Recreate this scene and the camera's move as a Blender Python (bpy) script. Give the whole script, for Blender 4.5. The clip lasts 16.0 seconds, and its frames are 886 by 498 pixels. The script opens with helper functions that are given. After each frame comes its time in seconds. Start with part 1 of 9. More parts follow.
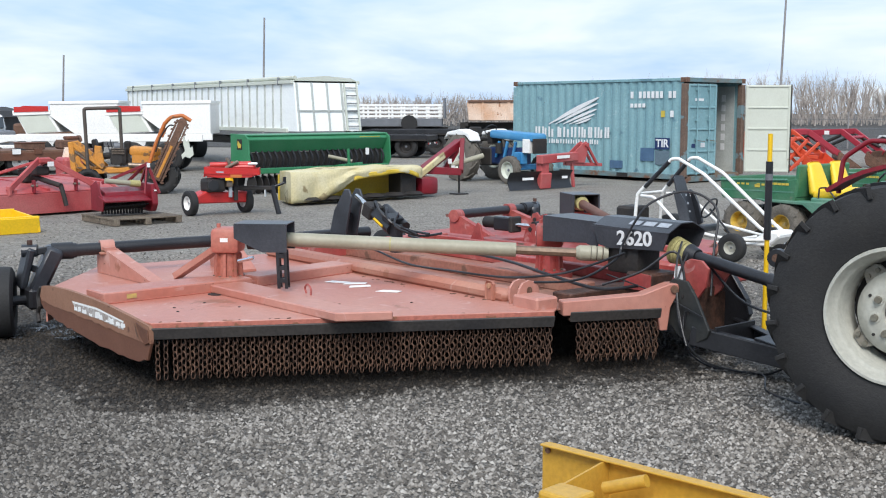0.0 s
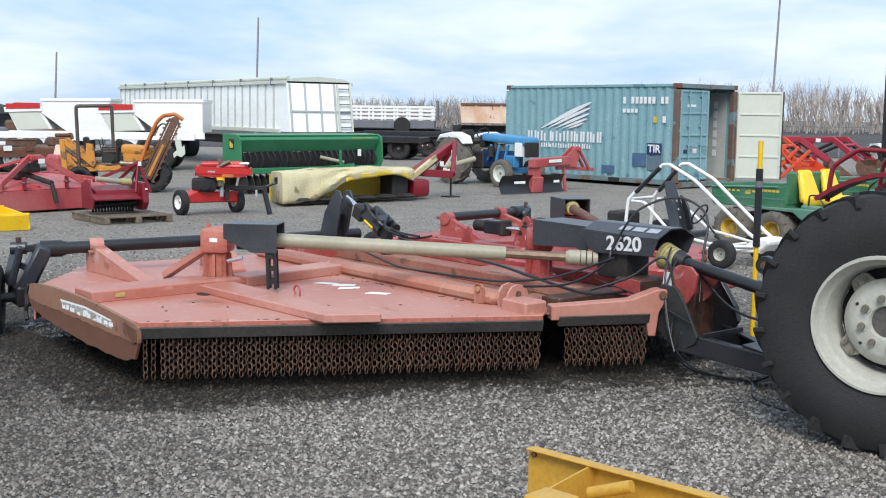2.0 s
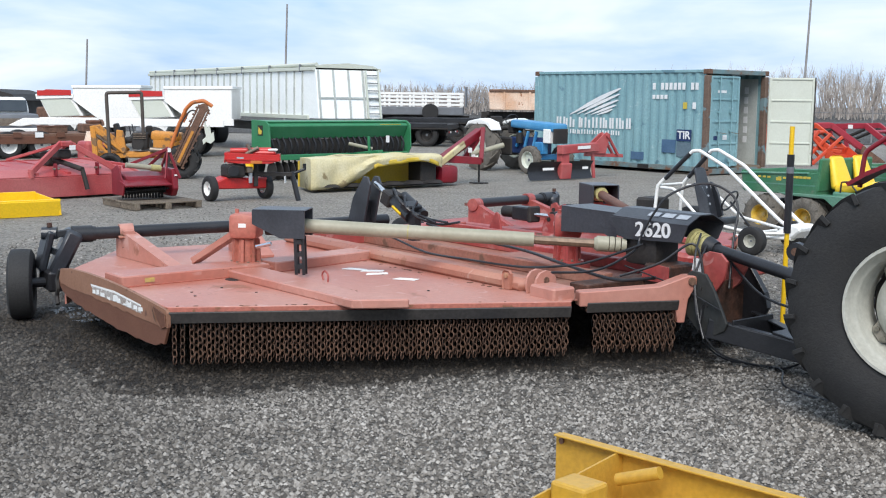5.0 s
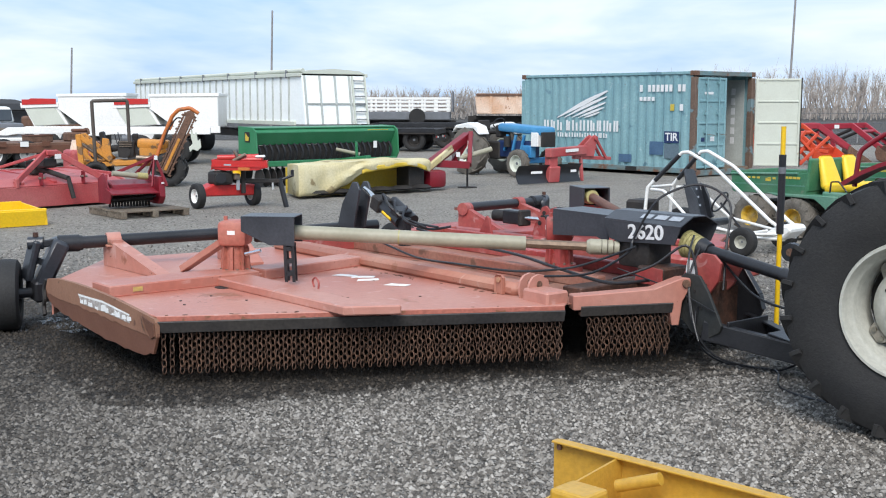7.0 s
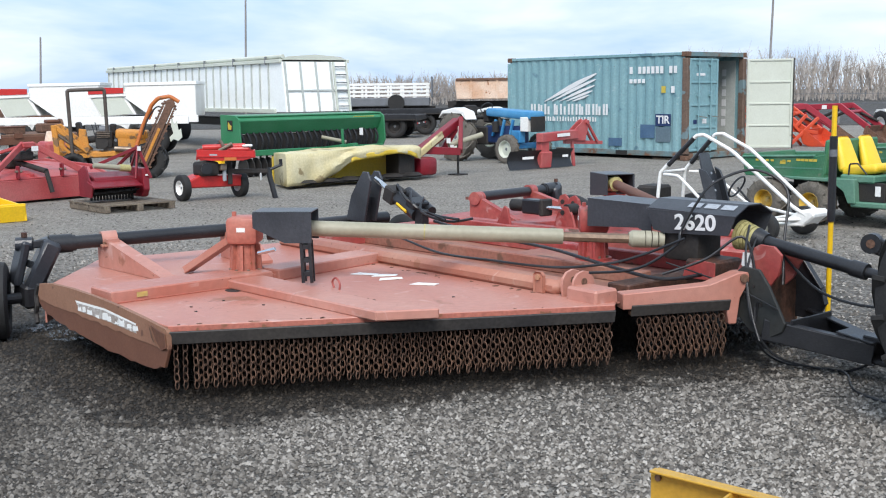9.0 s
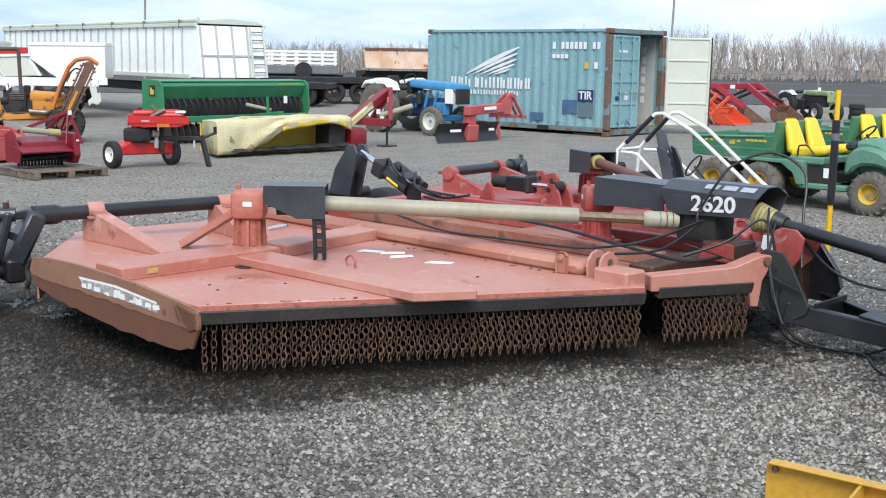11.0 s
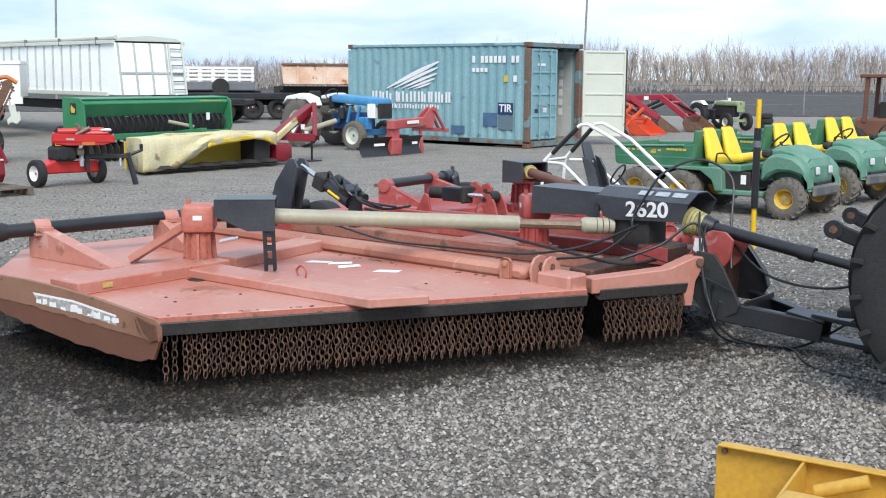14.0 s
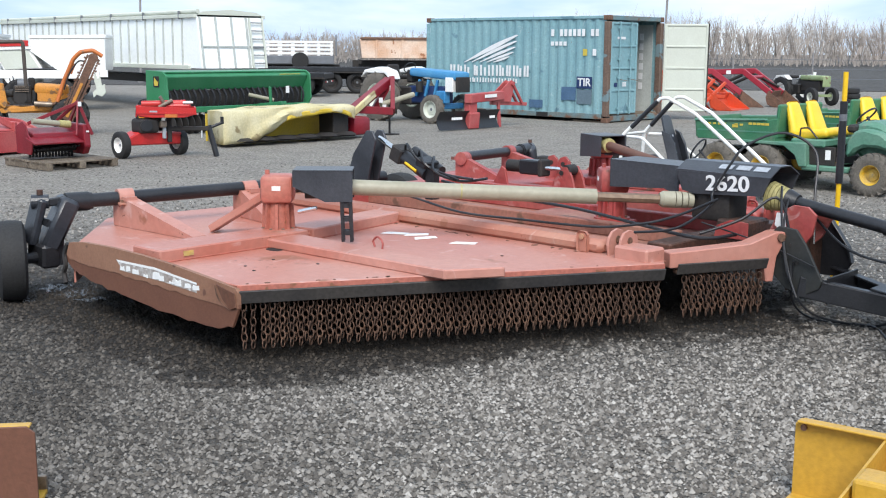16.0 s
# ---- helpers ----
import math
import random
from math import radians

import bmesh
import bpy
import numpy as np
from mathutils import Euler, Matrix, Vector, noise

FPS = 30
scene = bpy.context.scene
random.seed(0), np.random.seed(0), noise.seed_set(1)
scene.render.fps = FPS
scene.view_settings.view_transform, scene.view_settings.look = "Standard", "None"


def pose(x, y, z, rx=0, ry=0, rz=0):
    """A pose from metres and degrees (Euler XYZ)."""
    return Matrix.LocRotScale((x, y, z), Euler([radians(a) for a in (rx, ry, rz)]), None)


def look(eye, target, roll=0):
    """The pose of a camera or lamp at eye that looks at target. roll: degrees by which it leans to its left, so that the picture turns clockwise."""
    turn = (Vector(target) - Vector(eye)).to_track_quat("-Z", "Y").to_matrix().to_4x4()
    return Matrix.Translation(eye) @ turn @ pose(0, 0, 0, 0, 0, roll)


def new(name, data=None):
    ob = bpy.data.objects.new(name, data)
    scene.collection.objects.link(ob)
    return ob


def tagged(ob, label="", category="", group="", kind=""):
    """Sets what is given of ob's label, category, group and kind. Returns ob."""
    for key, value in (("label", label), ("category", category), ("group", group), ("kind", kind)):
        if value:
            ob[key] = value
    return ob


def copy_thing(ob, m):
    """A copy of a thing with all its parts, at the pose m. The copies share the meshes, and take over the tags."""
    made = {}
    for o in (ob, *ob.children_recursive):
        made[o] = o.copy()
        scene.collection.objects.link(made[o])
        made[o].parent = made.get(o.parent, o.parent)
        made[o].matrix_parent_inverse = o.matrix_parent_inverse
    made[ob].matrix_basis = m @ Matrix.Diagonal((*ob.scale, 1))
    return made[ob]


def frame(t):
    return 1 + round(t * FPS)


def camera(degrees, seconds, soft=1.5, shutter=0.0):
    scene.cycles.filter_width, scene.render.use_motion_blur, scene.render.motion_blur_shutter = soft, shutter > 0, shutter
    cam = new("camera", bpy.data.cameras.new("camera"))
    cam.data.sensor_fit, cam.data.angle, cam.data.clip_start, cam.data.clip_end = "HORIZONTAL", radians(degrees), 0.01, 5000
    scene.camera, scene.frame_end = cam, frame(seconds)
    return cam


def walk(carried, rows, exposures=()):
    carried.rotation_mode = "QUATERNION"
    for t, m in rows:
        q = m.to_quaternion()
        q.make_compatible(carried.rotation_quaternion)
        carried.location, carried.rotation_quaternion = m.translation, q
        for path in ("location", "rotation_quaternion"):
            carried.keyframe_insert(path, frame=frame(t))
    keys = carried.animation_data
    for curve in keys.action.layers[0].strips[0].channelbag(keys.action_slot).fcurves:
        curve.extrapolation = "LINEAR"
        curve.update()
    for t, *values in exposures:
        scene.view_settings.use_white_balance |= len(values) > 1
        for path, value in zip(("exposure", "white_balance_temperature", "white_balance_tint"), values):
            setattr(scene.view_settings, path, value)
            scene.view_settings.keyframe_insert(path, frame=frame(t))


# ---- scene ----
cam = camera(42.4, 16.0, soft=1.1)
PATH = [
    (0, (0.227, -0.047, 1.76), (0.171, 1.937, 1.521), -0.0),
    (0.5, (0.248, -0.053, 1.768), (0.199, 1.933, 1.536), 0.6),
    (1, (0.249, -0.051, 1.765), (0.22, 1.935, 1.531), 0.9),
    (1.5, (0.238, -0.048, 1.767), (0.21, 1.938, 1.532), 0.9),
    (2, (0.239, -0.048, 1.764), (0.198, 1.938, 1.529), 0.8),
    (2.5, (0.235, -0.044, 1.764), (0.174, 1.941, 1.521), 0.8),
    (3, (0.238, -0.037, 1.759), (0.16, 1.945, 1.51), 0.6),
    (3.5, (0.244, -0.04, 1.755), (0.147, 1.94, 1.494), 0.4),
    (6, (0.238, -0.025, 1.756), (0.153, 1.958, 1.508), 0.9),
    (6.5, (0.234, -0.01, 1.756), (0.152, 1.974, 1.517), 0.6),
    (7, (0.213, 0.037, 1.747), (0.144, 2.02, 1.497), 0.1),
    (7.5, (0.21, 0.157, 1.745), (0.149, 2.138, 1.471), 1.1),
    (8, (0.195, 0.349, 1.758), (0.094, 2.328, 1.494), 1.9),
    (8.5, (0.088, 0.526, 1.739), (-0.003, 2.507, 1.477), 2.5),
    (8.7, (-0.022, 0.604, 1.724), (-0.087, 2.586, 1.459), 0.6),
    (10.8, (-0.976, 0.968, 1.729), (-0.827, 2.936, 1.407), 0.1),
    (11, (-1.027, 0.926, 1.746), (-0.851, 2.892, 1.421), 1.0),
    (11.5, (-1.077, 0.788, 1.739), (-0.847, 2.748, 1.415), 1.9),
    (12, (-1.123, 0.729, 1.747), (-0.868, 2.683, 1.405), 1.7),
    (12.5, (-1.206, 0.728, 1.739), (-0.913, 2.681, 1.422), -0.3),
    (13, (-1.252, 0.709, 1.74), (-0.94, 2.661, 1.437), -0.4),
    (13.5, (-1.251, 0.705, 1.74), (-0.921, 2.654, 1.435), -0.2),
    (14, (-1.248, 0.7, 1.746), (-0.928, 2.652, 1.447), 0.4),
    (14.5, (-1.253, 0.702, 1.745), (-0.96, 2.658, 1.448), 0.7),
    (15, (-1.248, 0.709, 1.733), (-0.995, 2.668, 1.421), 0.2),
    (15.5, (-1.248, 0.706, 1.728), (-1.031, 2.667, 1.398), 0.3),
    (16, (-1.247, 0.701, 1.726), (-1.06, 2.663, 1.383), 0.4),
]
walk(cam, [(t, look(eye, target, roll)) for t, eye, target, roll in PATH], [(0.0, 0.0), (8.5, 0.03), (11.0, 0.15), (16.0, 0.17)])

# ---- light ----
SUN_AZ, SUN_EL = 184.0, 46.0      # degrees: azimuth clockwise from +y, height
world = bpy.data.worlds.new("world")
scene.world = world
world.use_nodes = True
wn, wl = world.node_tree.nodes, world.node_tree.links
wn.clear()
w_out, w_bg = wn.new("ShaderNodeOutputWorld"), wn.new("ShaderNodeBackground")
w_sky = wn.new("ShaderNodeTexSky")
w_sky.sky_type, w_sky.sun_disc = "NISHITA", False
w_sky.sun_elevation, w_sky.sun_rotation = radians(SUN_EL), radians(SUN_AZ)
w_sky.air_density, w_sky.dust_density = 1.0, 1.6
w_co, w_map = wn.new("ShaderNodeTexCoord"), wn.new("ShaderNodeMapping")
w_map.inputs["Scale"].default_value = (1.6, 1.6, 7.0)
w_n1, w_n2 = wn.new("ShaderNodeTexNoise"), wn.new("ShaderNodeTexNoise")
w_n1.inputs["Scale"].default_value, w_n1.inputs["Detail"].default_value = 2.6, 5.0
w_n1.inputs["Distortion"].default_value = 0.5
w_n2.inputs["Scale"].default_value, w_n2.inputs["Detail"].default_value = 7.0, 4.0
w_mix, w_ramp = wn.new("ShaderNodeMath"), wn.new("ShaderNodeValToRGB")
w_mix.operation = "MULTIPLY_ADD"
w_mix.inputs[1].default_value = 0.25
w_ramp.color_ramp.elements[0].position, w_ramp.color_ramp.elements[1].position = 0.49, 0.80
w_blend = wn.new("ShaderNodeMix")
w_blend.data_type = "RGBA"
w_blend.inputs["B"].default_value = (6.7, 7.35, 7.9, 1)     # cloud
w_gap = wn.new("ShaderNodeMix")
w_gap.data_type = "RGBA"
w_gap.inputs["Factor"].default_value = 0.80
w_gap.inputs["B"].default_value = (3.5, 5.2, 7.8, 1)        # thin high cloud over the blue
wl.new(w_co.outputs["Generated"], w_map.inputs["Vector"])
for n in (w_n1, w_n2):
    wl.new(w_map.outputs["Vector"], n.inputs["Vector"])
wl.new(w_n2.outputs["Fac"], w_mix.inputs[0])
wl.new(w_n1.outputs["Fac"], w_mix.inputs[2])
wl.new(w_mix.outputs[0], w_ramp.inputs["Fac"])
wl.new(w_sky.outputs["Color"], w_gap.inputs["A"])
wl.new(w_gap.outputs["Result"], w_blend.inputs["A"])
wl.new(w_ramp.outputs["Color"], w_blend.inputs["Factor"])
wl.new(w_blend.outputs["Result"], w_bg.inputs["Color"])
wl.new(w_bg.outputs["Background"], w_out.inputs["Surface"])
w_bg.inputs["Strength"].default_value = 0.145

sun = new("sun", bpy.data.lights.new("sun", "SUN"))
sun.data.energy, sun.data.angle, sun.data.color = 3.3, radians(30), (1.0, 0.965, 0.92)
_el, _az = radians(SUN_EL), radians(SUN_AZ)
_to = Vector((math.sin(_az) * math.cos(_el), math.cos(_az) * math.cos(_el), math.sin(_el)))
sun.matrix_world = look(_to * 60, (0, 0, 0))


# ---- materials ----
def mk(name, base, other=None, amount=0.35, scale=3.0, fine=0.12, fscale=40.0, rough=0.6, metal=0.0, bump=0.15, bscale=90.0,
       spot=None, sscale=6.0, slevel=0.62, coat=0.0, per=0.0, chip=None):
    """A painted, rusty, rubber or earthy surface: broad patches of a second colour, fine grain, sharp-edged spots, relief."""
    m = bpy.data.materials.new(name)
    m.use_nodes = True
    nt = m.node_tree
    N, L = nt.nodes, nt.links
    b = N["Principled BSDF"]
    co = N.new("ShaderNodeTexCoord")
    other = other or tuple(c * 0.7 for c in base)

    def noi(sc, det=5.0):
        n = N.new("ShaderNodeTexNoise")
        n.inputs["Scale"].default_value, n.inputs["Detail"].default_value = sc, det
        L.new(co.outputs["Object"], n.inputs["Vector"])
        return n

    def ramp(src, lo, hi):
        r = N.new("ShaderNodeMapRange")
        r.inputs["From Min"].default_value, r.inputs["From Max"].default_value = lo, hi
        L.new(src, r.inputs["Value"])
        return r.outputs["Result"]

    def mix(fac, a, c, kind="MIX"):
        x = N.new("ShaderNodeMix")
        x.data_type, x.blend_type = "RGBA", kind
        for key, v in (("Factor", fac), ("A", a), ("B", c)):
            if isinstance(v, (int, float)):
                x.inputs[key].default_value = v
            elif isinstance(v, tuple):
                x.inputs[key].default_value = (*v, 1)
            else:
                L.new(v, x.inputs[key])
        return x.outputs["Result"]

    broad = noi(scale)
    fac = N.new("ShaderNodeMath")
    fac.operation = "MULTIPLY"
    L.new(ramp(broad.outputs["Fac"], 0.35, 0.68), fac.inputs[0])
    fac.inputs[1].default_value = amount
    col = mix(fac.outputs[0], base, other)
    grain = noi(fscale, 3.0)
    g = N.new("ShaderNodeMapRange")
    g.inputs["To Min"].default_value, g.inputs["To Max"].default_value = 1 - fine * 2, 1 + fine * 2
    g.inputs["From Min"].default_value, g.inputs["From Max"].default_value = 0.3, 0.7
    L.new(grain.outputs["Fac"], g.inputs["Value"])
    mul = N.new("ShaderNodeVectorMath")
    mul.operation = "SCALE"
    L.new(col, mul.inputs[0])
    L.new(g.outputs["Result"], mul.inputs["Scale"])
    col = mul.outputs["Vector"]
    if per:
        info = N.new("ShaderNodeObjectInfo")
        p = N.new("ShaderNodeMapRange")
        p.inputs["To Min"].default_value, p.inputs["To Max"].default_value = 1 - per, 1 + per
        L.new(info.outputs["Random"], p.inputs["Value"])
        mu = N.new("ShaderNodeVectorMath")
        mu.operation = "SCALE"
        L.new(col, mu.inputs[0])
        L.new(p.outputs["Result"], mu.inputs["Scale"])
        col = mu.outputs["Vector"]
    if spot:
        sp = noi(sscale, 8.0)
        col = mix(ramp(sp.outputs["Fac"], slevel, slevel + 0.04), col, spot)
    if chip:
        c1, c2 = noi(3.0, 3.0), noi(34.0, 6.0)
        pick = N.new("ShaderNodeMath")
        pick.operation = "MULTIPLY_ADD"
        pick.inputs[1].default_value = 0.35
        L.new(c1.outputs["Fac"], pick.inputs[0])
        L.new(c2.outputs["Fac"], pick.inputs[2])
        col = mix(ramp(pick.outputs[0], 0.885, 0.91), col, chip)
        pale = noi(5.5, 9.0)
        pale.inputs["Distortion"].default_value = 1.5
        k = N.new("ShaderNodeMath")
        k.operation = "MULTIPLY"
        k.inputs[1].default_value = 0.45
        L.new(ramp(pale.outputs["Fac"], 0.62, 0.72), k.inputs[0])
        col = mix(k.outputs[0], col, tuple(min(1.0, 0.25 + 0.75 * c) for c in other))
    L.new(col, b.inputs["Base Color"])
    rr = N.new("ShaderNodeMapRange")
    rr.inputs["To Min"].default_value, rr.inputs["To Max"].default_value = max(0.05, rough - 0.12), min(1.0, rough + 0.12)
    L.new(broad.outputs["Fac"], rr.inputs["Value"])
    L.new(rr.outputs["Result"], b.inputs["Roughness"])
    b.inputs["Metallic"].default_value = metal
    b.inputs["Coat Weight"].default_value = coat
    if bump:
        bn = noi(bscale, 4.0)
        bu = N.new("ShaderNodeBump")
        bu.inputs["Strength"].default_value, bu.inputs["Distance"].default_value = bump, 0.01
        L.new(bn.outputs["Fac"], bu.inputs["Height"])
        L.new(bu.outputs["Normal"], b.inputs["Normal"])
    return m


RUST = (0.16, 0.065, 0.03)
M = {
    "deck": mk("faded_red_paint", (0.415, 0.148, 0.106), (0.475, 0.238, 0.190), 0.95, 1.3, 0.035, 22, 0.42, spot=(0.30, 0.125, 0.08), sscale=3.2, slevel=0.665, chip=(0.16, 0.06, 0.035)),
    "deck_red": mk("dark_red_paint", (0.305, 0.042, 0.040), (0.37, 0.115, 0.095), 0.85, 2.2, 0.08, 26, 0.5, spot=(0.115, 0.06, 0.042), sscale=4, slevel=0.615, chip=(0.12, 0.05, 0.03)),
    "deck_dust": mk("dusty_deck_paint", (0.26, 0.088, 0.062), (0.32, 0.17, 0.122), 1.0, 1.6, 0.08, 34, 0.65, spot=(0.15, 0.075, 0.05), sscale=4, slevel=0.60),
    "worn_light": mk("scuffed_brown_edge", (0.27, 0.138, 0.085), (0.22, 0.105, 0.065), 0.8, 5.0, 0.05, 50, 0.65, spot=(0.13, 0.06, 0.04), sscale=9, slevel=0.64),
    "worn": mk("scraped_rusty_plate", (0.150, 0.062, 0.036), (0.122, 0.049, 0.030), 0.7, 3.0, 0.05, 50, 0.65, spot=(0.14, 0.06, 0.035), sscale=7, slevel=0.66),
    "black": mk("black_paint", (0.012, 0.013, 0.016), (0.03, 0.03, 0.034), 0.6, 4.0, 0.1, 60, 0.38),
    "strip": mk("grey_rubber_strip", (0.013, 0.015, 0.021), (0.062, 0.054, 0.048), 0.9, 1.2, 0.14, 45, 0.6),
    "rubber": mk("tyre_rubber", (0.013, 0.013, 0.014), (0.026, 0.025, 0.024), 0.7, 4.0, 0.12, 60, 0.75, bump=0.3),
    "dusty_rubber": mk("dusty_tyre_rubber", (0.115, 0.103, 0.088), (0.165, 0.147, 0.124), 0.6, 6.0, 0.12, 50, 0.85, bump=0.3),
    "chain": mk("rusty_chain", (0.135, 0.076, 0.050), (0.075, 0.043, 0.031), 0.8, 12.0, 0.2, 90, 0.75, metal=0.3, per=0.25),
    "olive": mk("weathered_shaft_guard", (0.335, 0.318, 0.240), (0.27, 0.255, 0.185), 0.7, 3.0, 0.03, 30, 0.5, spot=(0.24, 0.22, 0.15), sscale=6, slevel=0.72),
    "cone": mk("yellowed_plastic_cone", (0.42, 0.38, 0.17), (0.32, 0.29, 0.12), 0.7, 8.0, 0.1, 40, 0.5),
    "steel": mk("bare_steel", (0.30, 0.25, 0.20), (0.16, 0.11, 0.08), 0.7, 8.0, 0.12, 60, 0.45, metal=0.7),
    "chrome": mk("bright_rod", (0.75, 0.75, 0.75), (0.6, 0.6, 0.6), 0.5, 8, 0.05, 50, 0.15, metal=1.0, bump=0.0),
    "rust": mk("rusty_steel", (0.16, 0.085, 0.055), (0.09, 0.05, 0.035), 0.8, 6.0, 0.2, 50, 0.8, bump=0.3),
    "white": mk("white_paint", (0.82, 0.82, 0.80), (0.74, 0.73, 0.70), 0.5, 2.0, 0.04, 30, 0.45),
    "rim": mk("light_grey_wheel_paint", (0.45, 0.45, 0.40), (0.36, 0.355, 0.31), 0.7, 5.0, 0.05, 40, 0.5, spot=(0.30, 0.28, 0.24), sscale=8, slevel=0.70),
    "yellow": mk("chrome_yellow_paint", (0.52, 0.30, 0.035), (0.44, 0.255, 0.05), 0.6, 3.0, 0.05, 40, 0.4, spot=(0.36, 0.22, 0.05), sscale=9, slevel=0.72),
    "dusty_yellow": mk("dusty_yellow_wheel_paint", (0.62, 0.40, 0.03), (0.42, 0.32, 0.14), 0.9, 7.0, 0.08, 40, 0.6, spot=(0.28, 0.23, 0.15), sscale=9, slevel=0.62),
    "bright_yellow": mk("bright_yellow_paint", (0.80, 0.50, 0.01), (0.72, 0.44, 0.02), 0.5, 3.0, 0.04, 40, 0.42),
    "seat": mk("yellow_vinyl", (0.82, 0.55, 0.03), (0.74, 0.48, 0.03), 0.5, 5.0, 0.03, 50, 0.45),
    "green": mk("green_paint", (0.025, 0.18, 0.075), (0.055, 0.22, 0.11), 0.6, 2.0, 0.06, 40, 0.42, spot=(0.06, 0.13, 0.08), sscale=5, slevel=0.70),
    "cart_green": mk("dusty_green_plastic", (0.028, 0.15, 0.07), (0.09, 0.19, 0.115), 0.8, 3.0, 0.06, 40, 0.5, spot=(0.12, 0.17, 0.11), sscale=5, slevel=0.66),
    "pale_green": mk("sun_faded_green_plastic", (0.065, 0.20, 0.135), (0.145, 0.255, 0.19), 0.8, 3.0, 0.06, 40, 0.55, spot=(0.17, 0.22, 0.17), sscale=4, slevel=0.66),
    "faded_blue": mk("faded_blue_patch", (0.055, 0.115, 0.21), (0.08, 0.15, 0.24), 0.8, 2.0, 0.06, 30, 0.6),
    "grey_blue": mk("grey_blue_patch", (0.10, 0.15, 0.19), (0.13, 0.18, 0.21), 0.8, 2.0, 0.06, 30, 0.6),
    "rusty_teal": mk("rusting_blue_paint", (0.12, 0.22, 0.25), (0.16, 0.13, 0.10), 0.9, 3.0, 0.08, 30, 0.65, spot=(0.16, 0.085, 0.055), sscale=3.0, slevel=0.585),
    "teal": mk("container_blue_paint", (0.172, 0.318, 0.355), (0.228, 0.38, 0.41), 0.8, 0.7, 0.05, 20, 0.5, spot=(0.11, 0.215, 0.26), sscale=2.2, slevel=0.64, chip=(0.15, 0.085, 0.055)),
    "cream": mk("pale_door_paint", (0.56, 0.59, 0.52), (0.50, 0.52, 0.45), 0.6, 2.0, 0.02, 30, 0.55, spot=(0.40, 0.36, 0.26), sscale=4, slevel=0.70),
    "red": mk("bright_red_paint", (0.50, 0.022, 0.02), (0.40, 0.02, 0.02), 0.6, 3.0, 0.06, 40, 0.38),
    "dark_red": mk("dark_crimson_paint", (0.21, 0.010, 0.02), (0.14, 0.012, 0.018), 0.7, 4.0, 0.06, 40, 0.38),
    "faded_red": mk("faded_implement_red", (0.38, 0.045, 0.048), (0.44, 0.15, 0.14), 0.7, 1.5, 0.06, 40, 0.5, spot=(0.2, 0.05, 0.04), sscale=4, slevel=0.68),
    "orange": mk("orange_paint", (0.52, 0.15, 0.03), (0.42, 0.13, 0.04), 0.6, 3.0, 0.08, 40, 0.5, spot=(0.22, 0.10, 0.05), sscale=6, slevel=0.66),
    "amber": mk("amber_yellow_paint", (0.56, 0.23, 0.03), (0.44, 0.20, 0.05), 0.7, 3.0, 0.08, 40, 0.55, spot=(0.20, 0.11, 0.05), sscale=6, slevel=0.58),
    "red_orange": mk("red_orange_loader_paint", (0.58, 0.065, 0.02), (0.44, 0.06, 0.03), 0.6, 3.0, 0.08, 40, 0.5, spot=(0.2, 0.07, 0.04), sscale=6, slevel=0.68),
    "blue": mk("tractor_blue_paint", (0.03, 0.20, 0.44), (0.10, 0.32, 0.52), 0.6, 3.0, 0.05, 40, 0.4),
    "dark_blue": mk("dark_blue_paint", (0.012, 0.03, 0.10), (0.02, 0.04, 0.12), 0.5, 3.0, 0.05, 40, 0.5),
    "tarp": mk("faded_yellow_tarp", (0.52, 0.43, 0.19), (0.60, 0.55, 0.37), 0.9, 1.6, 0.05, 30, 0.7, spot=(0.27, 0.21, 0.11), sscale=2.2, slevel=0.60, bump=0.5, bscale=9),
    "tarp_yellow": mk("yellow_tarp", (0.66, 0.46, 0.035), (0.62, 0.47, 0.12), 0.7, 2.0, 0.04, 30, 0.65, bump=0.3, bscale=14),
    "cart_bumper": mk("scuffed_bumper_plastic", (0.065, 0.070, 0.078), (0.17, 0.155, 0.135), 0.9, 4.0, 0.10, 40, 0.6),
    "sage": mk("sun_bleached_green_paint", (0.20, 0.27, 0.12), (0.30, 0.36, 0.20), 0.9, 3.0, 0.06, 30, 0.6, spot=(0.16, 0.12, 0.07), sscale=5, slevel=0.64),
    "old_wood": mk("weathered_grey_wood", (0.115, 0.088, 0.064), (0.20, 0.165, 0.125), 0.9, 5.0, 0.15, 40, 0.8, spot=(0.06, 0.045, 0.035), sscale=7, slevel=0.6),
    "wood": mk("weathered_pallet_wood", (0.20, 0.155, 0.11), (0.13, 0.10, 0.075), 0.8, 9.0, 0.2, 60, 0.85, bump=0.3),
    "dark": mk("dark_machinery", (0.016, 0.015, 0.015), (0.035, 0.028, 0.024), 0.7, 6.0, 0.15, 50, 0.7),
    "glass": mk("dark_glass", (0.04, 0.05, 0.06), (0.06, 0.07, 0.08), 0.5, 2.0, 0.02, 30, 0.1, bump=0.0),
    "pale_glass": mk("clear_headlight", (0.55, 0.58, 0.58), (0.45, 0.47, 0.47), 0.5, 9.0, 0.05, 30, 0.2, bump=0.0),
    "chip_white": mk("chipped_white_lettering", (0.72, 0.73, 0.74), (0.64, 0.65, 0.66), 0.5, 4.0, 0.03, 30, 0.5),
    "gold": mk("gold_lettering", (0.55, 0.42, 0.06), (0.50, 0.38, 0.06), 0.5, 4.0, 0.03, 30, 0.5),
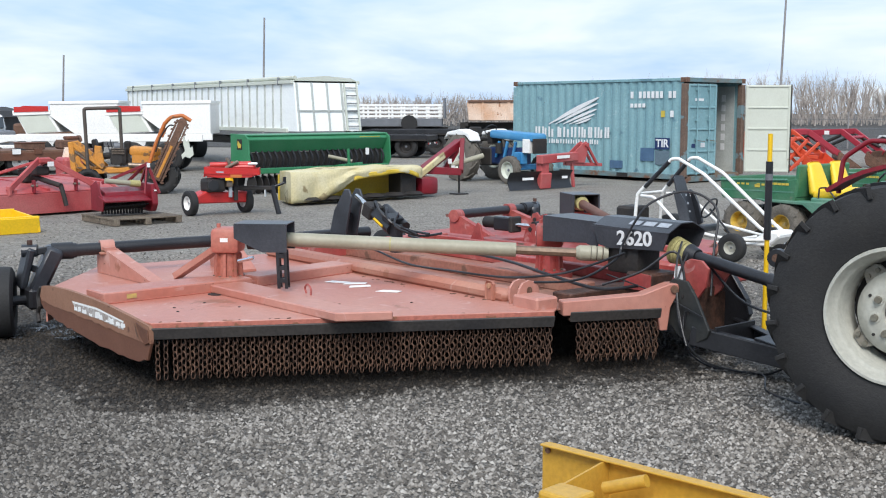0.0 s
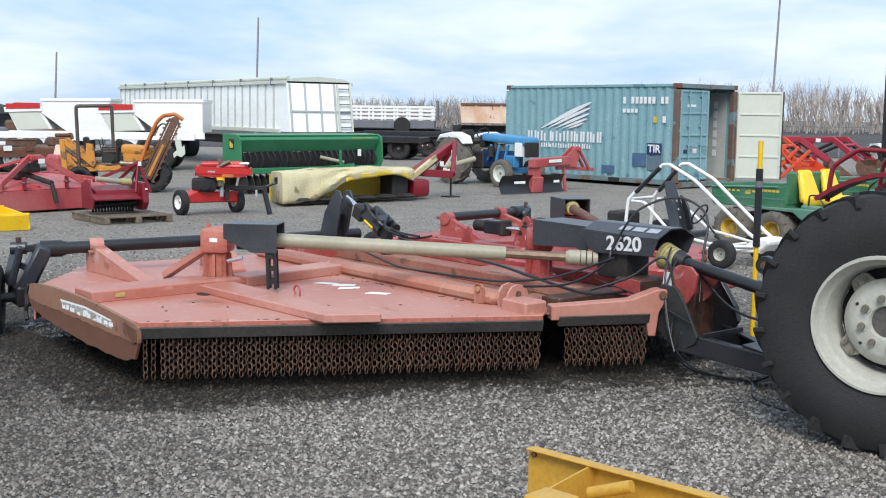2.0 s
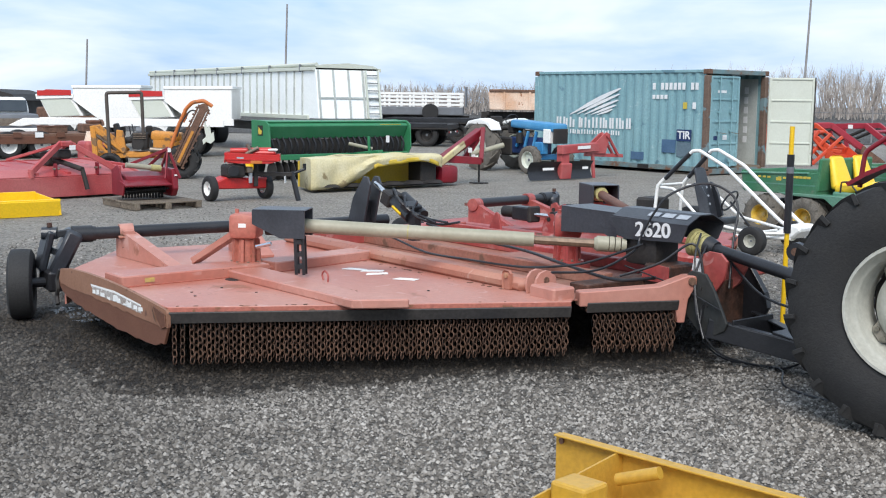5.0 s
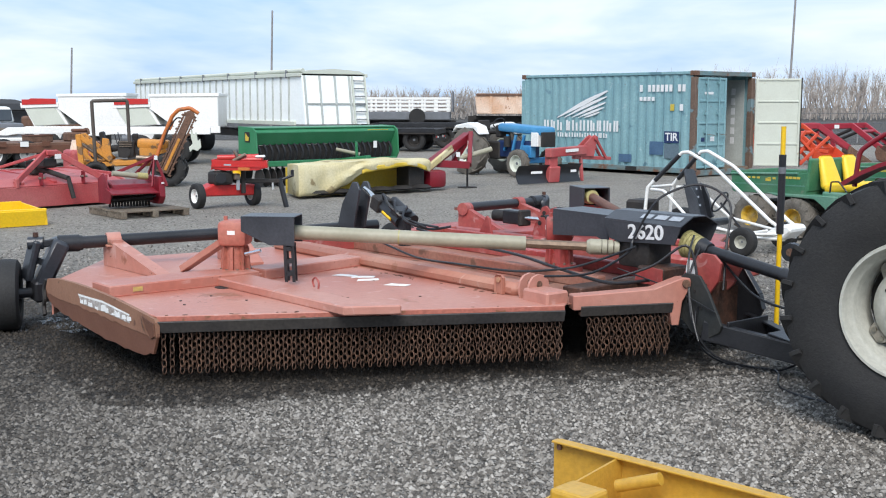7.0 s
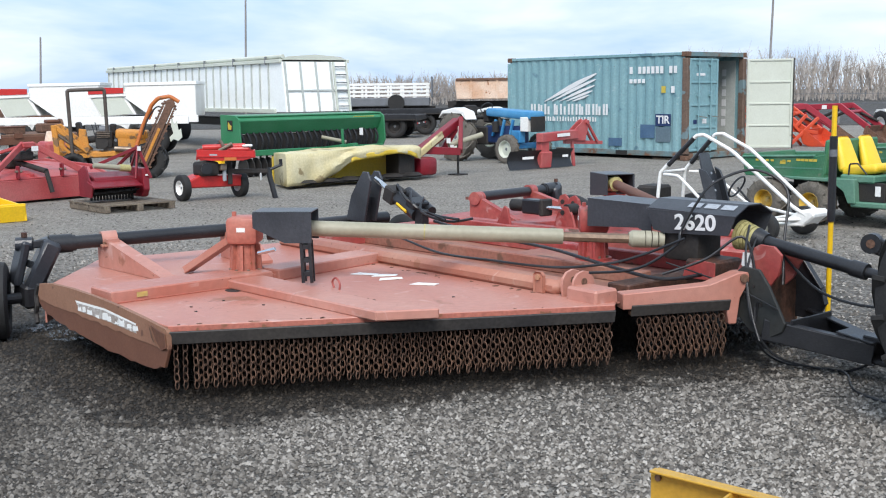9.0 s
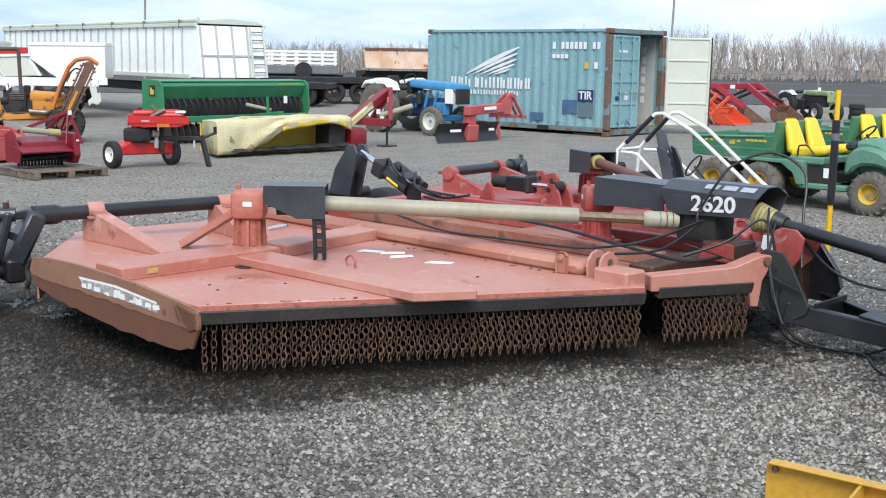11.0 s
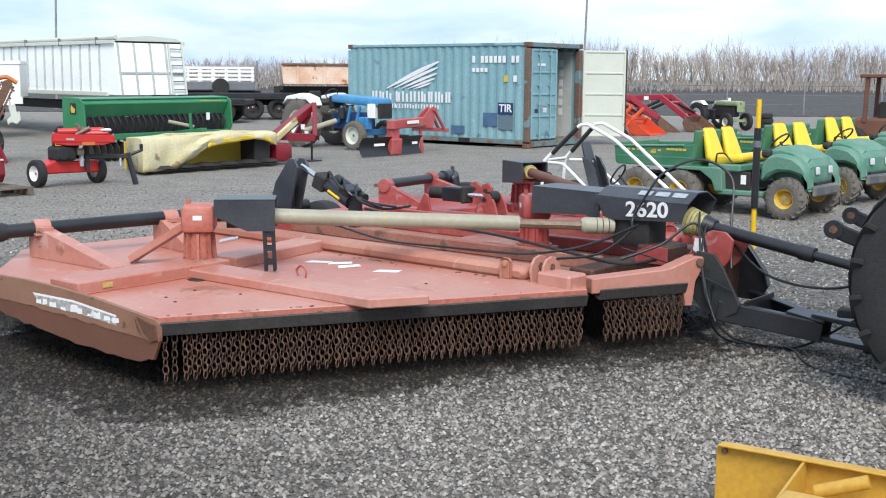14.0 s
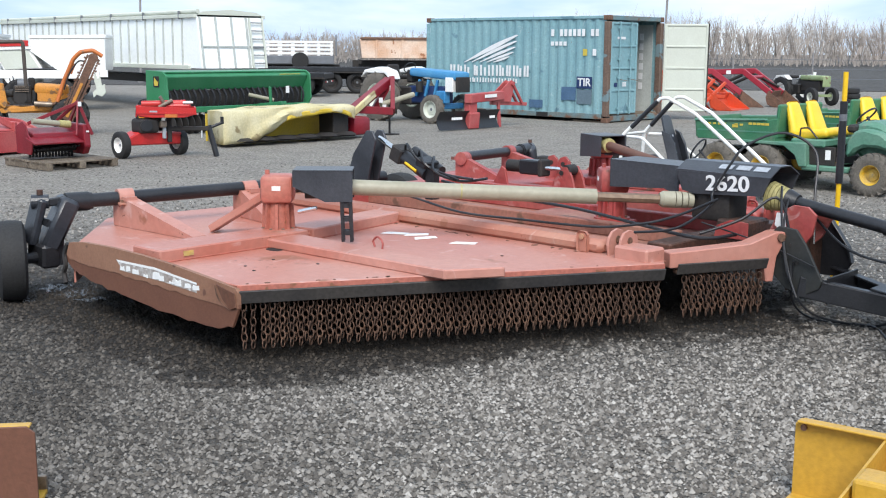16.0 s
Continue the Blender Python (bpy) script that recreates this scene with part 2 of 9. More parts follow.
    "salmon": mk("rust_streaked_bed_paint", (0.70, 0.54, 0.43), (0.55, 0.30, 0.17), 0.8, 1.6, 0.08, 20, 0.65, spot=(0.32, 0.13, 0.06), sscale=3, slevel=0.62),
    "grey": mk("grey_paint", (0.16, 0.17, 0.19), (0.11, 0.12, 0.13), 0.6, 3.0, 0.08, 40, 0.55),
    "worn_tan": mk("scraped_tan_steel", (0.42, 0.24, 0.15), (0.34, 0.17, 0.10), 0.8, 6.0, 0.1, 50, 0.6, spot=(0.16, 0.07, 0.04), sscale=12, slevel=0.62),
    "grey_label": mk("weathered_label", (0.30, 0.25, 0.22), (0.44, 0.42, 0.40), 0.9, 14.0, 0.1, 60, 0.7, spot=(0.66, 0.65, 0.63), sscale=22, slevel=0.56),
    "decal_grey": mk("pale_grey_decal", (0.36, 0.39, 0.43), (0.28, 0.30, 0.33), 0.6, 8.0, 0.08, 50, 0.5),
    "gear_red": mk("gearbox_red_paint", (0.41, 0.105, 0.08), (0.44, 0.18, 0.13), 0.7, 6.0, 0.06, 40, 0.45, spot=(0.22, 0.09, 0.05), sscale=9, slevel=0.66),
    "bell": mk("rust_streaked_casting", (0.40, 0.13, 0.095), (0.34, 0.11, 0.075), 0.8, 9.0, 0.1, 40, 0.6, spot=(0.20, 0.085, 0.045), sscale=10, slevel=0.63),
    "seam": mk("shaded_rib_dirty_grey", (0.45, 0.48, 0.46), (0.34, 0.36, 0.35), 0.7, 4.0, 0.06, 40, 0.55),
    "hub_grey": mk("dusty_hub_iron", (0.075, 0.07, 0.066), (0.11, 0.10, 0.09), 0.7, 9.0, 0.1, 50, 0.6),
    "seam_dark": mk("dirty_rim_lugs", (0.27, 0.26, 0.22), (0.18, 0.16, 0.13), 0.8, 9.0, 0.1, 50, 0.6),
    "post_rust": mk("rusted_corner_post", (0.15, 0.10, 0.075), (0.10, 0.065, 0.05), 0.8, 3.0, 0.1, 30, 0.75, spot=(0.15, 0.22, 0.24), sscale=3.0, slevel=0.57),
    "hinge_tan": mk("dusty_faded_hinge_paint", (0.36, 0.135, 0.092), (0.385, 0.20, 0.142), 0.9, 1.8, 0.03, 30, 0.55, spot=(0.30, 0.13, 0.08), sscale=5, slevel=0.68, chip=(0.18, 0.07, 0.04)),
    "nut": mk("dull_wheel_nuts", (0.22, 0.21, 0.17), (0.15, 0.13, 0.10), 0.7, 12.0, 0.1, 50, 0.5, metal=0.4),
    "hitch": mk("worn_olive_grey_paint", (0.017, 0.020, 0.021), (0.030, 0.028, 0.024), 0.7, 4.0, 0.1, 40, 0.7, spot=(0.13, 0.06, 0.035), sscale=4, slevel=0.62),
    "slate": mk("weathered_black_hood_paint", (0.026, 0.029, 0.036), (0.06, 0.066, 0.078), 0.7, 3.0, 0.08, 50, 0.36, spot=(0.10, 0.10, 0.10), sscale=9, slevel=0.72),
    "hopper": mk("bright_white_panel_paint", (0.88, 0.91, 0.90), (0.80, 0.84, 0.84), 0.6, 0.9, 0.02, 20, 0.4),
    "crimson": mk("crimson_loader_paint", (0.33, 0.022, 0.040), (0.26, 0.02, 0.035), 0.7, 3.0, 0.06, 40, 0.42, spot=(0.16, 0.05, 0.04), sscale=6, slevel=0.66),
    "grease_shade": mk("oily_shaded_grime", (0.035, 0.022, 0.017), (0.10, 0.045, 0.030), 0.9, 7.0, 0.2, 50, 0.55, bump=0.4, bscale=40),
    "shaft": mk("dull_sliding_shaft", (0.20, 0.135, 0.09), (0.13, 0.085, 0.06), 0.8, 9.0, 0.08, 40, 0.5, metal=0.25),
    "rack_bar": mk("brown_roll_bar_paint", (0.085, 0.068, 0.056), (0.05, 0.042, 0.036), 0.7, 5.0, 0.1, 40, 0.6),
    "pole": mk("grey_pole", (0.26, 0.25, 0.25), (0.19, 0.18, 0.17), 0.6, 2.0, 0.1, 30, 0.7),
    "paper": mk("white_paper_scrap", (0.80, 0.80, 0.79), (0.74, 0.74, 0.72), 0.4, 8.0, 0.03, 40, 0.7, bump=0.0),
    "brown": mk("rusty_brown_cab", (0.14, 0.055, 0.03), (0.10, 0.045, 0.028), 0.7, 3.0, 0.1, 40, 0.6),
}


# ---- mesh helpers ----
def part(name, bm, material, parent=None, label="", smooth=False):
    """Links a bmesh as one mesh object under a thing or a part."""
    me = bpy.data.meshes.new(name)
    bm.normal_update()
    bm.to_mesh(me)
    bm.free()
    me.materials.append(M[material] if isinstance(material, str) else material)
    if smooth:
        me.shade_smooth()
        me.set_sharp_from_angle(angle=radians(38))
    ob = new(name, me)
    ob.parent = parent
    if label:
        ob["label"] = label
    return ob


def thing(name, label, category, at=(0, 0, 0), turn=0.0, group="", kind=""):
    """An Empty at a thing's base; turn: degrees about z. Parts lie along x ahead, y to the left, z up."""
    ob = new(name)
    ob.empty_display_size = 0.1
    ob.matrix_basis = pose(*at, 0, 0, turn)
    return tagged(ob, label, category, group, kind)


def box(bm, c, s, rot=(0, 0, 0), bevel=0.0, taper=1.0, segs=1):
    """A box with centre c and size s; taper scales its top."""
    r = bmesh.ops.create_cube(bm, size=1.0)
    vs = r["verts"]
    for v in vs:
        k = taper if v.co.z > 0 else 1.0
        v.co = Vector((v.co.x * s[0] * k, v.co.y * s[1] * k, v.co.z * s[2]))
    if bevel:
        es = list({e for v in vs for e in v.link_edges})
        q = bmesh.ops.bevel(bm, geom=es, offset=bevel, segments=segs, affect="EDGES", profile=0.5)
        vs = list({v for f in q["faces"] for v in f.verts} | {v for v in vs if v.is_valid})
    bmesh.ops.transform(bm, matrix=pose(*c, *rot), verts=vs)
    return bm


def B():
    return bmesh.new()


def boxm(c, s, rot=(0, 0, 0), bevel=0.0, taper=1.0, segs=1):
    return box(B(), c, s, rot, bevel, taper, segs)


def rod(bm, a, b, r, r2=None, n=14, cap=True):
    a, b = Vector(a), Vector(b)
    d = b - a
    q = d.to_track_quat("Z", "Y").to_matrix().to_4x4()
    bmesh.ops.create_cone(bm, cap_ends=cap, segments=n, radius1=r, radius2=r if r2 is None else r2, depth=d.length,
                          matrix=Matrix.Translation((a + b) / 2) @ q)
    return bm


def rodm(a, b, r, r2=None, n=14):
    return rod(B(), a, b, r, r2, n)


def bar(bm, a, b, w, t, bevel=0.0, up=(0, 0, 1)):
    """A rectangular bar from a to b, w wide, t deep along up."""
    a, b = Vector(a), Vector(b)
    d = (b - a).normalized()
    side = Vector(up).cross(d)
    side = side.normalized() if side.length > 1e-4 else Vector((1, 0, 0))
    top = d.cross(side)
    m = Matrix((d, side, top)).transposed().to_4x4()
    m.translation = (a + b) / 2
    r = bmesh.ops.create_cube(bm, size=1.0)
    vs = r["verts"]
    bmesh.ops.scale(bm, vec=((b - a).length, w, t), verts=vs)
    if bevel:
        es = list({e for v in vs for e in v.link_edges})
        q = bmesh.ops.bevel(bm, geom=es, offset=bevel, segments=1, affect="EDGES")
        vs = list({v for f in q["faces"] for v in f.verts} | {v for v in vs if v.is_valid})
    bmesh.ops.transform(bm, matrix=m, verts=vs)
    return bm


def barm(a, b, w, t, bevel=0.0, up=(0, 0, 1)):
    return bar(B(), a, b, w, t, bevel, up)


def hose(bm, pts, r, n=8, sub=6):
    """A round tube along a smooth line through pts."""
    P = [Vector(p) for p in pts]
    line = []
    for i in range(len(P) - 1):
        p0, p1, p2, p3 = P[max(i - 1, 0)], P[i], P[i + 1], P[min(i + 2, len(P) - 1)]
        for k in range(sub):
            t = k / sub
            line.append(0.5 * (2 * p1 + (p2 - p0) * t + (2 * p0 - 5 * p1 + 4 * p2 - p3) * t * t + (3 * p1 - p0 - 3 * p2 + p3) * t ** 3))
    line.append(P[-1])
    return _sweep(bm, line, r, n)


def _sweep(bm, line, r, n):
    rings, ref = [], Vector((0.31, 0.47, 0.83)).normalized()
    for i, p in enumerate(line):
        d = (line[min(i + 1, len(line) - 1)] - line[max(i - 1, 0)]).normalized()
        s = d.cross(ref).normalized()
        ref = s.cross(d).normalized()
        rings.append([bm.verts.new(p + r * (math.cos(6.2832 * k / n) * s + math.sin(6.2832 * k / n) * ref)) for k in range(n)])
    for a, b in zip(rings, rings[1:]):
        for k in range(n):
            bm.faces.new((a[k], a[(k + 1) % n], b[(k + 1) % n], b[k]))
    bm.faces.new(rings[0][::-1])
    bm.faces.new(rings[-1])
    return bm


def hosem(pts, r, n=8, sub=6):
    return hose(B(), pts, r, n, sub)


def tubes(bm, pts, r, n=10):
    """A bent tube with short rounded bends."""
    P = [Vector(p) for p in pts]
    line = [P[0]]
    for a, b, c in zip(P, P[1:], P[2:]):
        k = min(0.08, (b - a).length / 3, (c - b).length / 3)
        u, v = (a - b).normalized() * k, (c - b).normalized() * k
        line += [b + u, b + u * 0.3 + v * 0.05, b + v * 0.3 + u * 0.05, b + v] if k > 1e-4 else [b]
    line.append(P[-1])
    return _sweep(bm, line, r, n)


def prism(bm, poly, lo, hi, m=None, bevel=0.0):
    """A flat plate: an outline in the plane, from lo to hi along z, then moved by m."""
    vs = [bm.verts.new((x, y, lo)) for x, y in poly]
    f = bm.faces.new(vs)
    r = bmesh.ops.extrude_face_region(bm, geom=[f])
    up = [g for g in r["geom"] if isinstance(g, bmesh.types.BMVert)]
    for v in up:
        v.co.z = hi
    al = vs + up
    bmesh.ops.recalc_face_normals(bm, faces=list({q for v in al for q in v.link_faces}))
    if bevel:
        es = list({e for v in al for e in v.link_edges})
        q = bmesh.ops.bevel(bm, geom=es, offset=bevel, segments=1, affect="EDGES")
        al = list({v for g in q["faces"] for v in g.verts} | {v for v in al if v.is_valid})
    if m is not None:
        bmesh.ops.transform(bm, matrix=m, verts=al)
    return bm


def prismm(poly, lo, hi, m=None, bevel=0.0):
    return prism(B(), poly, lo, hi, m, bevel)


XZ = Matrix(((1, 0, 0, 0), (0, 0, -1, 0), (0, 1, 0, 0), (0, 0, 0, 1)))    # outline (x, z), depth along -y
YZ = Matrix(((0, 0, 1, 0), (1, 0, 0, 0), (0, 1, 0, 0), (0, 0, 0, 1)))     # outline (y, z), depth along x


def lathe(bm, profile, n=32, m=None):
    """Turns a profile of (radius, along) about the y axis."""
    rings = []
    for r, y in profile:
        rings.append([bm.verts.new((r * math.cos(6.28318 * k / n), y, r * math.sin(6.28318 * k / n))) for k in range(n)])
    for a, b in zip(rings, rings[1:]):
        for k in range(n):
            bm.faces.new((a[k], a[(k + 1) % n], b[(k + 1) % n], b[k]))
    bmesh.ops.recalc_face_normals(bm, faces=bm.faces)
    if m is not None:
        bmesh.ops.transform(bm, matrix=m, verts=[v for ring in rings for v in ring])
    return bm


def _lug(bm, a0, s, R, h, wd, lug_h, chevron):
    """One tread bar: from the shoulder to the middle of the tread, swept back, with a sloped foot down the sidewall."""
    q = []
    for f, dr, k in ((-0.16, -0.035, 0.9), (0.0, 0.75 * lug_h, 1.0), (0.33, lug_h, 1.0), (0.66, lug_h, 0.95), (1.0, lug_h, 0.9)):
        a = a0 + chevron * max(f, 0)
        y = s * h * (0.97 - 0.95 * max(f, 0.0) + 0.03 * (f < 0))
        rr = R * (0.965 + 0.025 * max(f, 0))
        for da in (-wd * k / 2, wd * k / 2):
            q.append((bm.verts.new(((rr - 0.05) * math.cos(a + da * 1.25), y * (0.97 if f >= 0 else 1.0), (rr - 0.05) * math.sin(a + da * 1.25))),
                      bm.verts.new(((rr + dr) * math.cos(a + da), y, (rr + dr) * math.sin(a + da)))))
    for j in range(4):
        a, b, c, d = q[2 * j], q[2 * j + 1], q[2 * j + 2], q[2 * j + 3]
        bm.faces.new((a[1], b[1], d[1], c[1]))
        bm.faces.new((a[0], c[0], d[0], b[0]))
        bm.faces.new((a[0], a[1], c[1], c[0]))
        bm.faces.new((b[0], d[0], d[1], b[1]))
    for a, b in ((q[0], q[1]), (q[-2], q[-1])):
        bm.faces.new((a[0], b[0], b[1], a[1]))


def wheel(parent, c, R, width, rim_r, tyre="rubber", rim="rim", lugs=0, axis=0.0, side=-1, lug_h=0.03, name="wheel", hub=True, bolts=0, chevron=0.35, lug_parts=False, bare=False):
    """A wheel > tyre, rim: at c, its axle along y turned by axis degrees; side: where its face looks."""
    w = new(name)
    w.empty_display_size = 0.05
    w.parent = parent
    w.matrix_basis = pose(*c, 0, 0, axis)
    h = width / 2
    bm = B()
    lathe(bm, [(rim_r, -h * 0.72), (rim_r * 1.04, -h * 0.86), (rim_r + (R - rim_r) * 0.35, -h), (rim_r + (R - rim_r) * 0.7, -h * 0.96), (R * 0.965, -h * 0.78), (R * 0.985, -h * 0.4),
               (R * 0.99, 0), (R * 0.985, h * 0.4), (R * 0.965, h * 0.78), (rim_r + (R - rim_r) * 0.7, h * 0.96), (rim_r + (R - rim_r) * 0.35, h), (rim_r * 1.04, h * 0.86), (rim_r, h * 0.72)], 48)
    if lugs and not lug_parts:
        for k in range(lugs * 2):
            _lug(bm, 6.28318 * k / (lugs * 2), 1 if k % 2 else -1, R, h, 0.72 / lugs, lug_h, chevron)
        bmesh.ops.recalc_face_normals(bm, faces=bm.faces)
    ty = part("tyre", bm, tyre, w, smooth=True)
    if lugs and lug_parts:
        for sd in (-1, 1):
            lb = B()
            _lug(lb, 0.0, sd, R, h, 0.72 / lugs, lug_h, chevron)
            bmesh.ops.recalc_face_normals(lb, faces=lb.faces)
            first = part("lug", lb, tyre, w)
            for k in range(lugs):
                o = first if k == 0 else new("lug", first.data)
                o.parent = w
                o.matrix_basis = Matrix.Rotation(-6.28318 * (k + (0.5 if sd > 0 else 0)) / lugs, 4, "Y")
    if bare:
        return w
    s = side
    bm = B()
    lathe(bm, [(rim_r * 1.05, s * h * 0.84), (rim_r * 1.03, s * h * 0.90), (rim_r * 0.97, s * h * 0.84), (rim_r * 0.93, s * h * 0.6), (rim_r * 0.88, s * h * 0.5), (rim_r * 0.84, s * h * 0.1),
               (rim_r * 0.66, s * h * 0.02), (rim_r * 0.6, s * h * 0.16), (rim_r * 0.30, s * h * 0.2), (rim_r * 0.29, s * h * 0.3), (0.001, s * h * 0.3)], 36)
    lathe(bm, [(rim_r * 1.04, -s * h * 0.8), (rim_r * 0.95, -s * h * 0.8), (rim_r * 0.9, -s * h * 0.1), (0.001, -s * h * 0.1)], 36)
    for k in range(bolts):
        a = 6.28318 * (k + 0.5) / bolts
        x, z = rim_r * 0.44 * math.cos(a), rim_r * 0.44 * math.sin(a)
        rod(bm, (x, s * h * 0.12, z), (x, s * h * 0.27, z), rim_r * 0.045, n=8)
    part("rim", bm, rim, w, smooth=True)
    if hub:
        part("hub", rodm((0, s * h * 0.2, 0), (0, s * h * 0.36, 0), rim_r * 0.2, rim_r * 0.18), "grey" if rim != "dusty_yellow" else "dusty_yellow", w, smooth=True)
    return w


def text_on(words, size, m, material, parent, name="lettering", wide=1.0, label=""):
    """Raised lettering from the built-in font as a mesh; m: its pose, text in its xy plane."""
    cu = bpy.data.curves.new(name, "FONT")
    cu.body, cu.size, cu.extrude, cu.align_x, cu.align_y = words, size, 0.003, "CENTER", "CENTER"
    cu.offset = size * 0.022
    ob = new("scratch", cu)
    me = bpy.data.meshes.new_from_object(ob.evaluated_get(bpy.context.evaluated_depsgraph_get()))
    bpy.data.objects.remove(ob)
    bpy.data.curves.remove(cu)
    me.name = name
    me.transform(m @ Matrix.Diagonal((wide, 1, 1, 1)))
    me.materials.clear()
    me.materials.append(M[material])
    o = new(name, me)
    o.parent = parent
    if label:
        o["label"] = label
    return o


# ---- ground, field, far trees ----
def damp_shade_mask(N, L, co):
    """0 on dry gravel, up to 1 on the oily damp soil round the mower, with the mower's shade painted in; the edge is
    broken by noise. Also a wetter strip at the yard's west side.
    """
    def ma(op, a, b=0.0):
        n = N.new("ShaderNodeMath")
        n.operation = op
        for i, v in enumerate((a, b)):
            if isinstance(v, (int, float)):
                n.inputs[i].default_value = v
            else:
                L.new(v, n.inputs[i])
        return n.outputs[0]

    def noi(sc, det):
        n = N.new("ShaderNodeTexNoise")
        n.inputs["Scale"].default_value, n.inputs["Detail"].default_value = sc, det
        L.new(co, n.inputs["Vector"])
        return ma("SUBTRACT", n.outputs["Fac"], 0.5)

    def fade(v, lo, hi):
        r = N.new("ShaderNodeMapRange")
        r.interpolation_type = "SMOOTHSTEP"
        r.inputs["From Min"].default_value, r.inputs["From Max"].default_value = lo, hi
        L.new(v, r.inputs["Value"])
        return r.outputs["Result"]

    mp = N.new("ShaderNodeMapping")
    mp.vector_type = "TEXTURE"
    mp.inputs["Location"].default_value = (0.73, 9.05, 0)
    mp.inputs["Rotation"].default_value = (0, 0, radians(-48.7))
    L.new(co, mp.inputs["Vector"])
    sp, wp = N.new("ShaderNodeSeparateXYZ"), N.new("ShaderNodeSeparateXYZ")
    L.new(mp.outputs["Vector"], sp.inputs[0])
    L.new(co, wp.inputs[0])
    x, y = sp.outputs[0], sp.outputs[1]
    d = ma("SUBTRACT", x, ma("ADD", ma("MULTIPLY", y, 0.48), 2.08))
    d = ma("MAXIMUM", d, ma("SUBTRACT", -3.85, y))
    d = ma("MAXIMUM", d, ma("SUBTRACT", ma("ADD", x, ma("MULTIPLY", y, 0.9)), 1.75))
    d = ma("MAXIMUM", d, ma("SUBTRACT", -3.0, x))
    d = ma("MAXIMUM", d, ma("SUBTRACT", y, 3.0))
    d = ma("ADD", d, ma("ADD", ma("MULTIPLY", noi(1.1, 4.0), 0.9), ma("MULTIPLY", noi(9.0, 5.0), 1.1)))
    # core and rim follow the mower's outline: damp soil plus its shade, as colour
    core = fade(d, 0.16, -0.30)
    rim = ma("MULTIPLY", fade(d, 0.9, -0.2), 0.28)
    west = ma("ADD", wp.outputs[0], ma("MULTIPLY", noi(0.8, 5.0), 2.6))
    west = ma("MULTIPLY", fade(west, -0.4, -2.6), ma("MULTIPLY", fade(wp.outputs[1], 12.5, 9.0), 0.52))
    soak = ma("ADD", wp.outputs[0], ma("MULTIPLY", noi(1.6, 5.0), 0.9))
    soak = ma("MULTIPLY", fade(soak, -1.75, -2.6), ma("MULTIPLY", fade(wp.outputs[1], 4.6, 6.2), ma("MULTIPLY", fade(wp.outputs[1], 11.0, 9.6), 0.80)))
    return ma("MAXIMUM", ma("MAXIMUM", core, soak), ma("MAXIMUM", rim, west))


def damp_shaded(N, L, co, colour, dark, tint):
    """The colour, darkened and browned where the ground is damp and where the mower's shade is painted in."""
    k = damp_shade_mask(N, L, co)
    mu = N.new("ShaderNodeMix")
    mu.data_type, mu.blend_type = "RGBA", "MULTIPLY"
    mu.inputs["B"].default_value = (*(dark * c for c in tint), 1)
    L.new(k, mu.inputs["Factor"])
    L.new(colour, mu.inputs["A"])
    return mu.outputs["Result"]


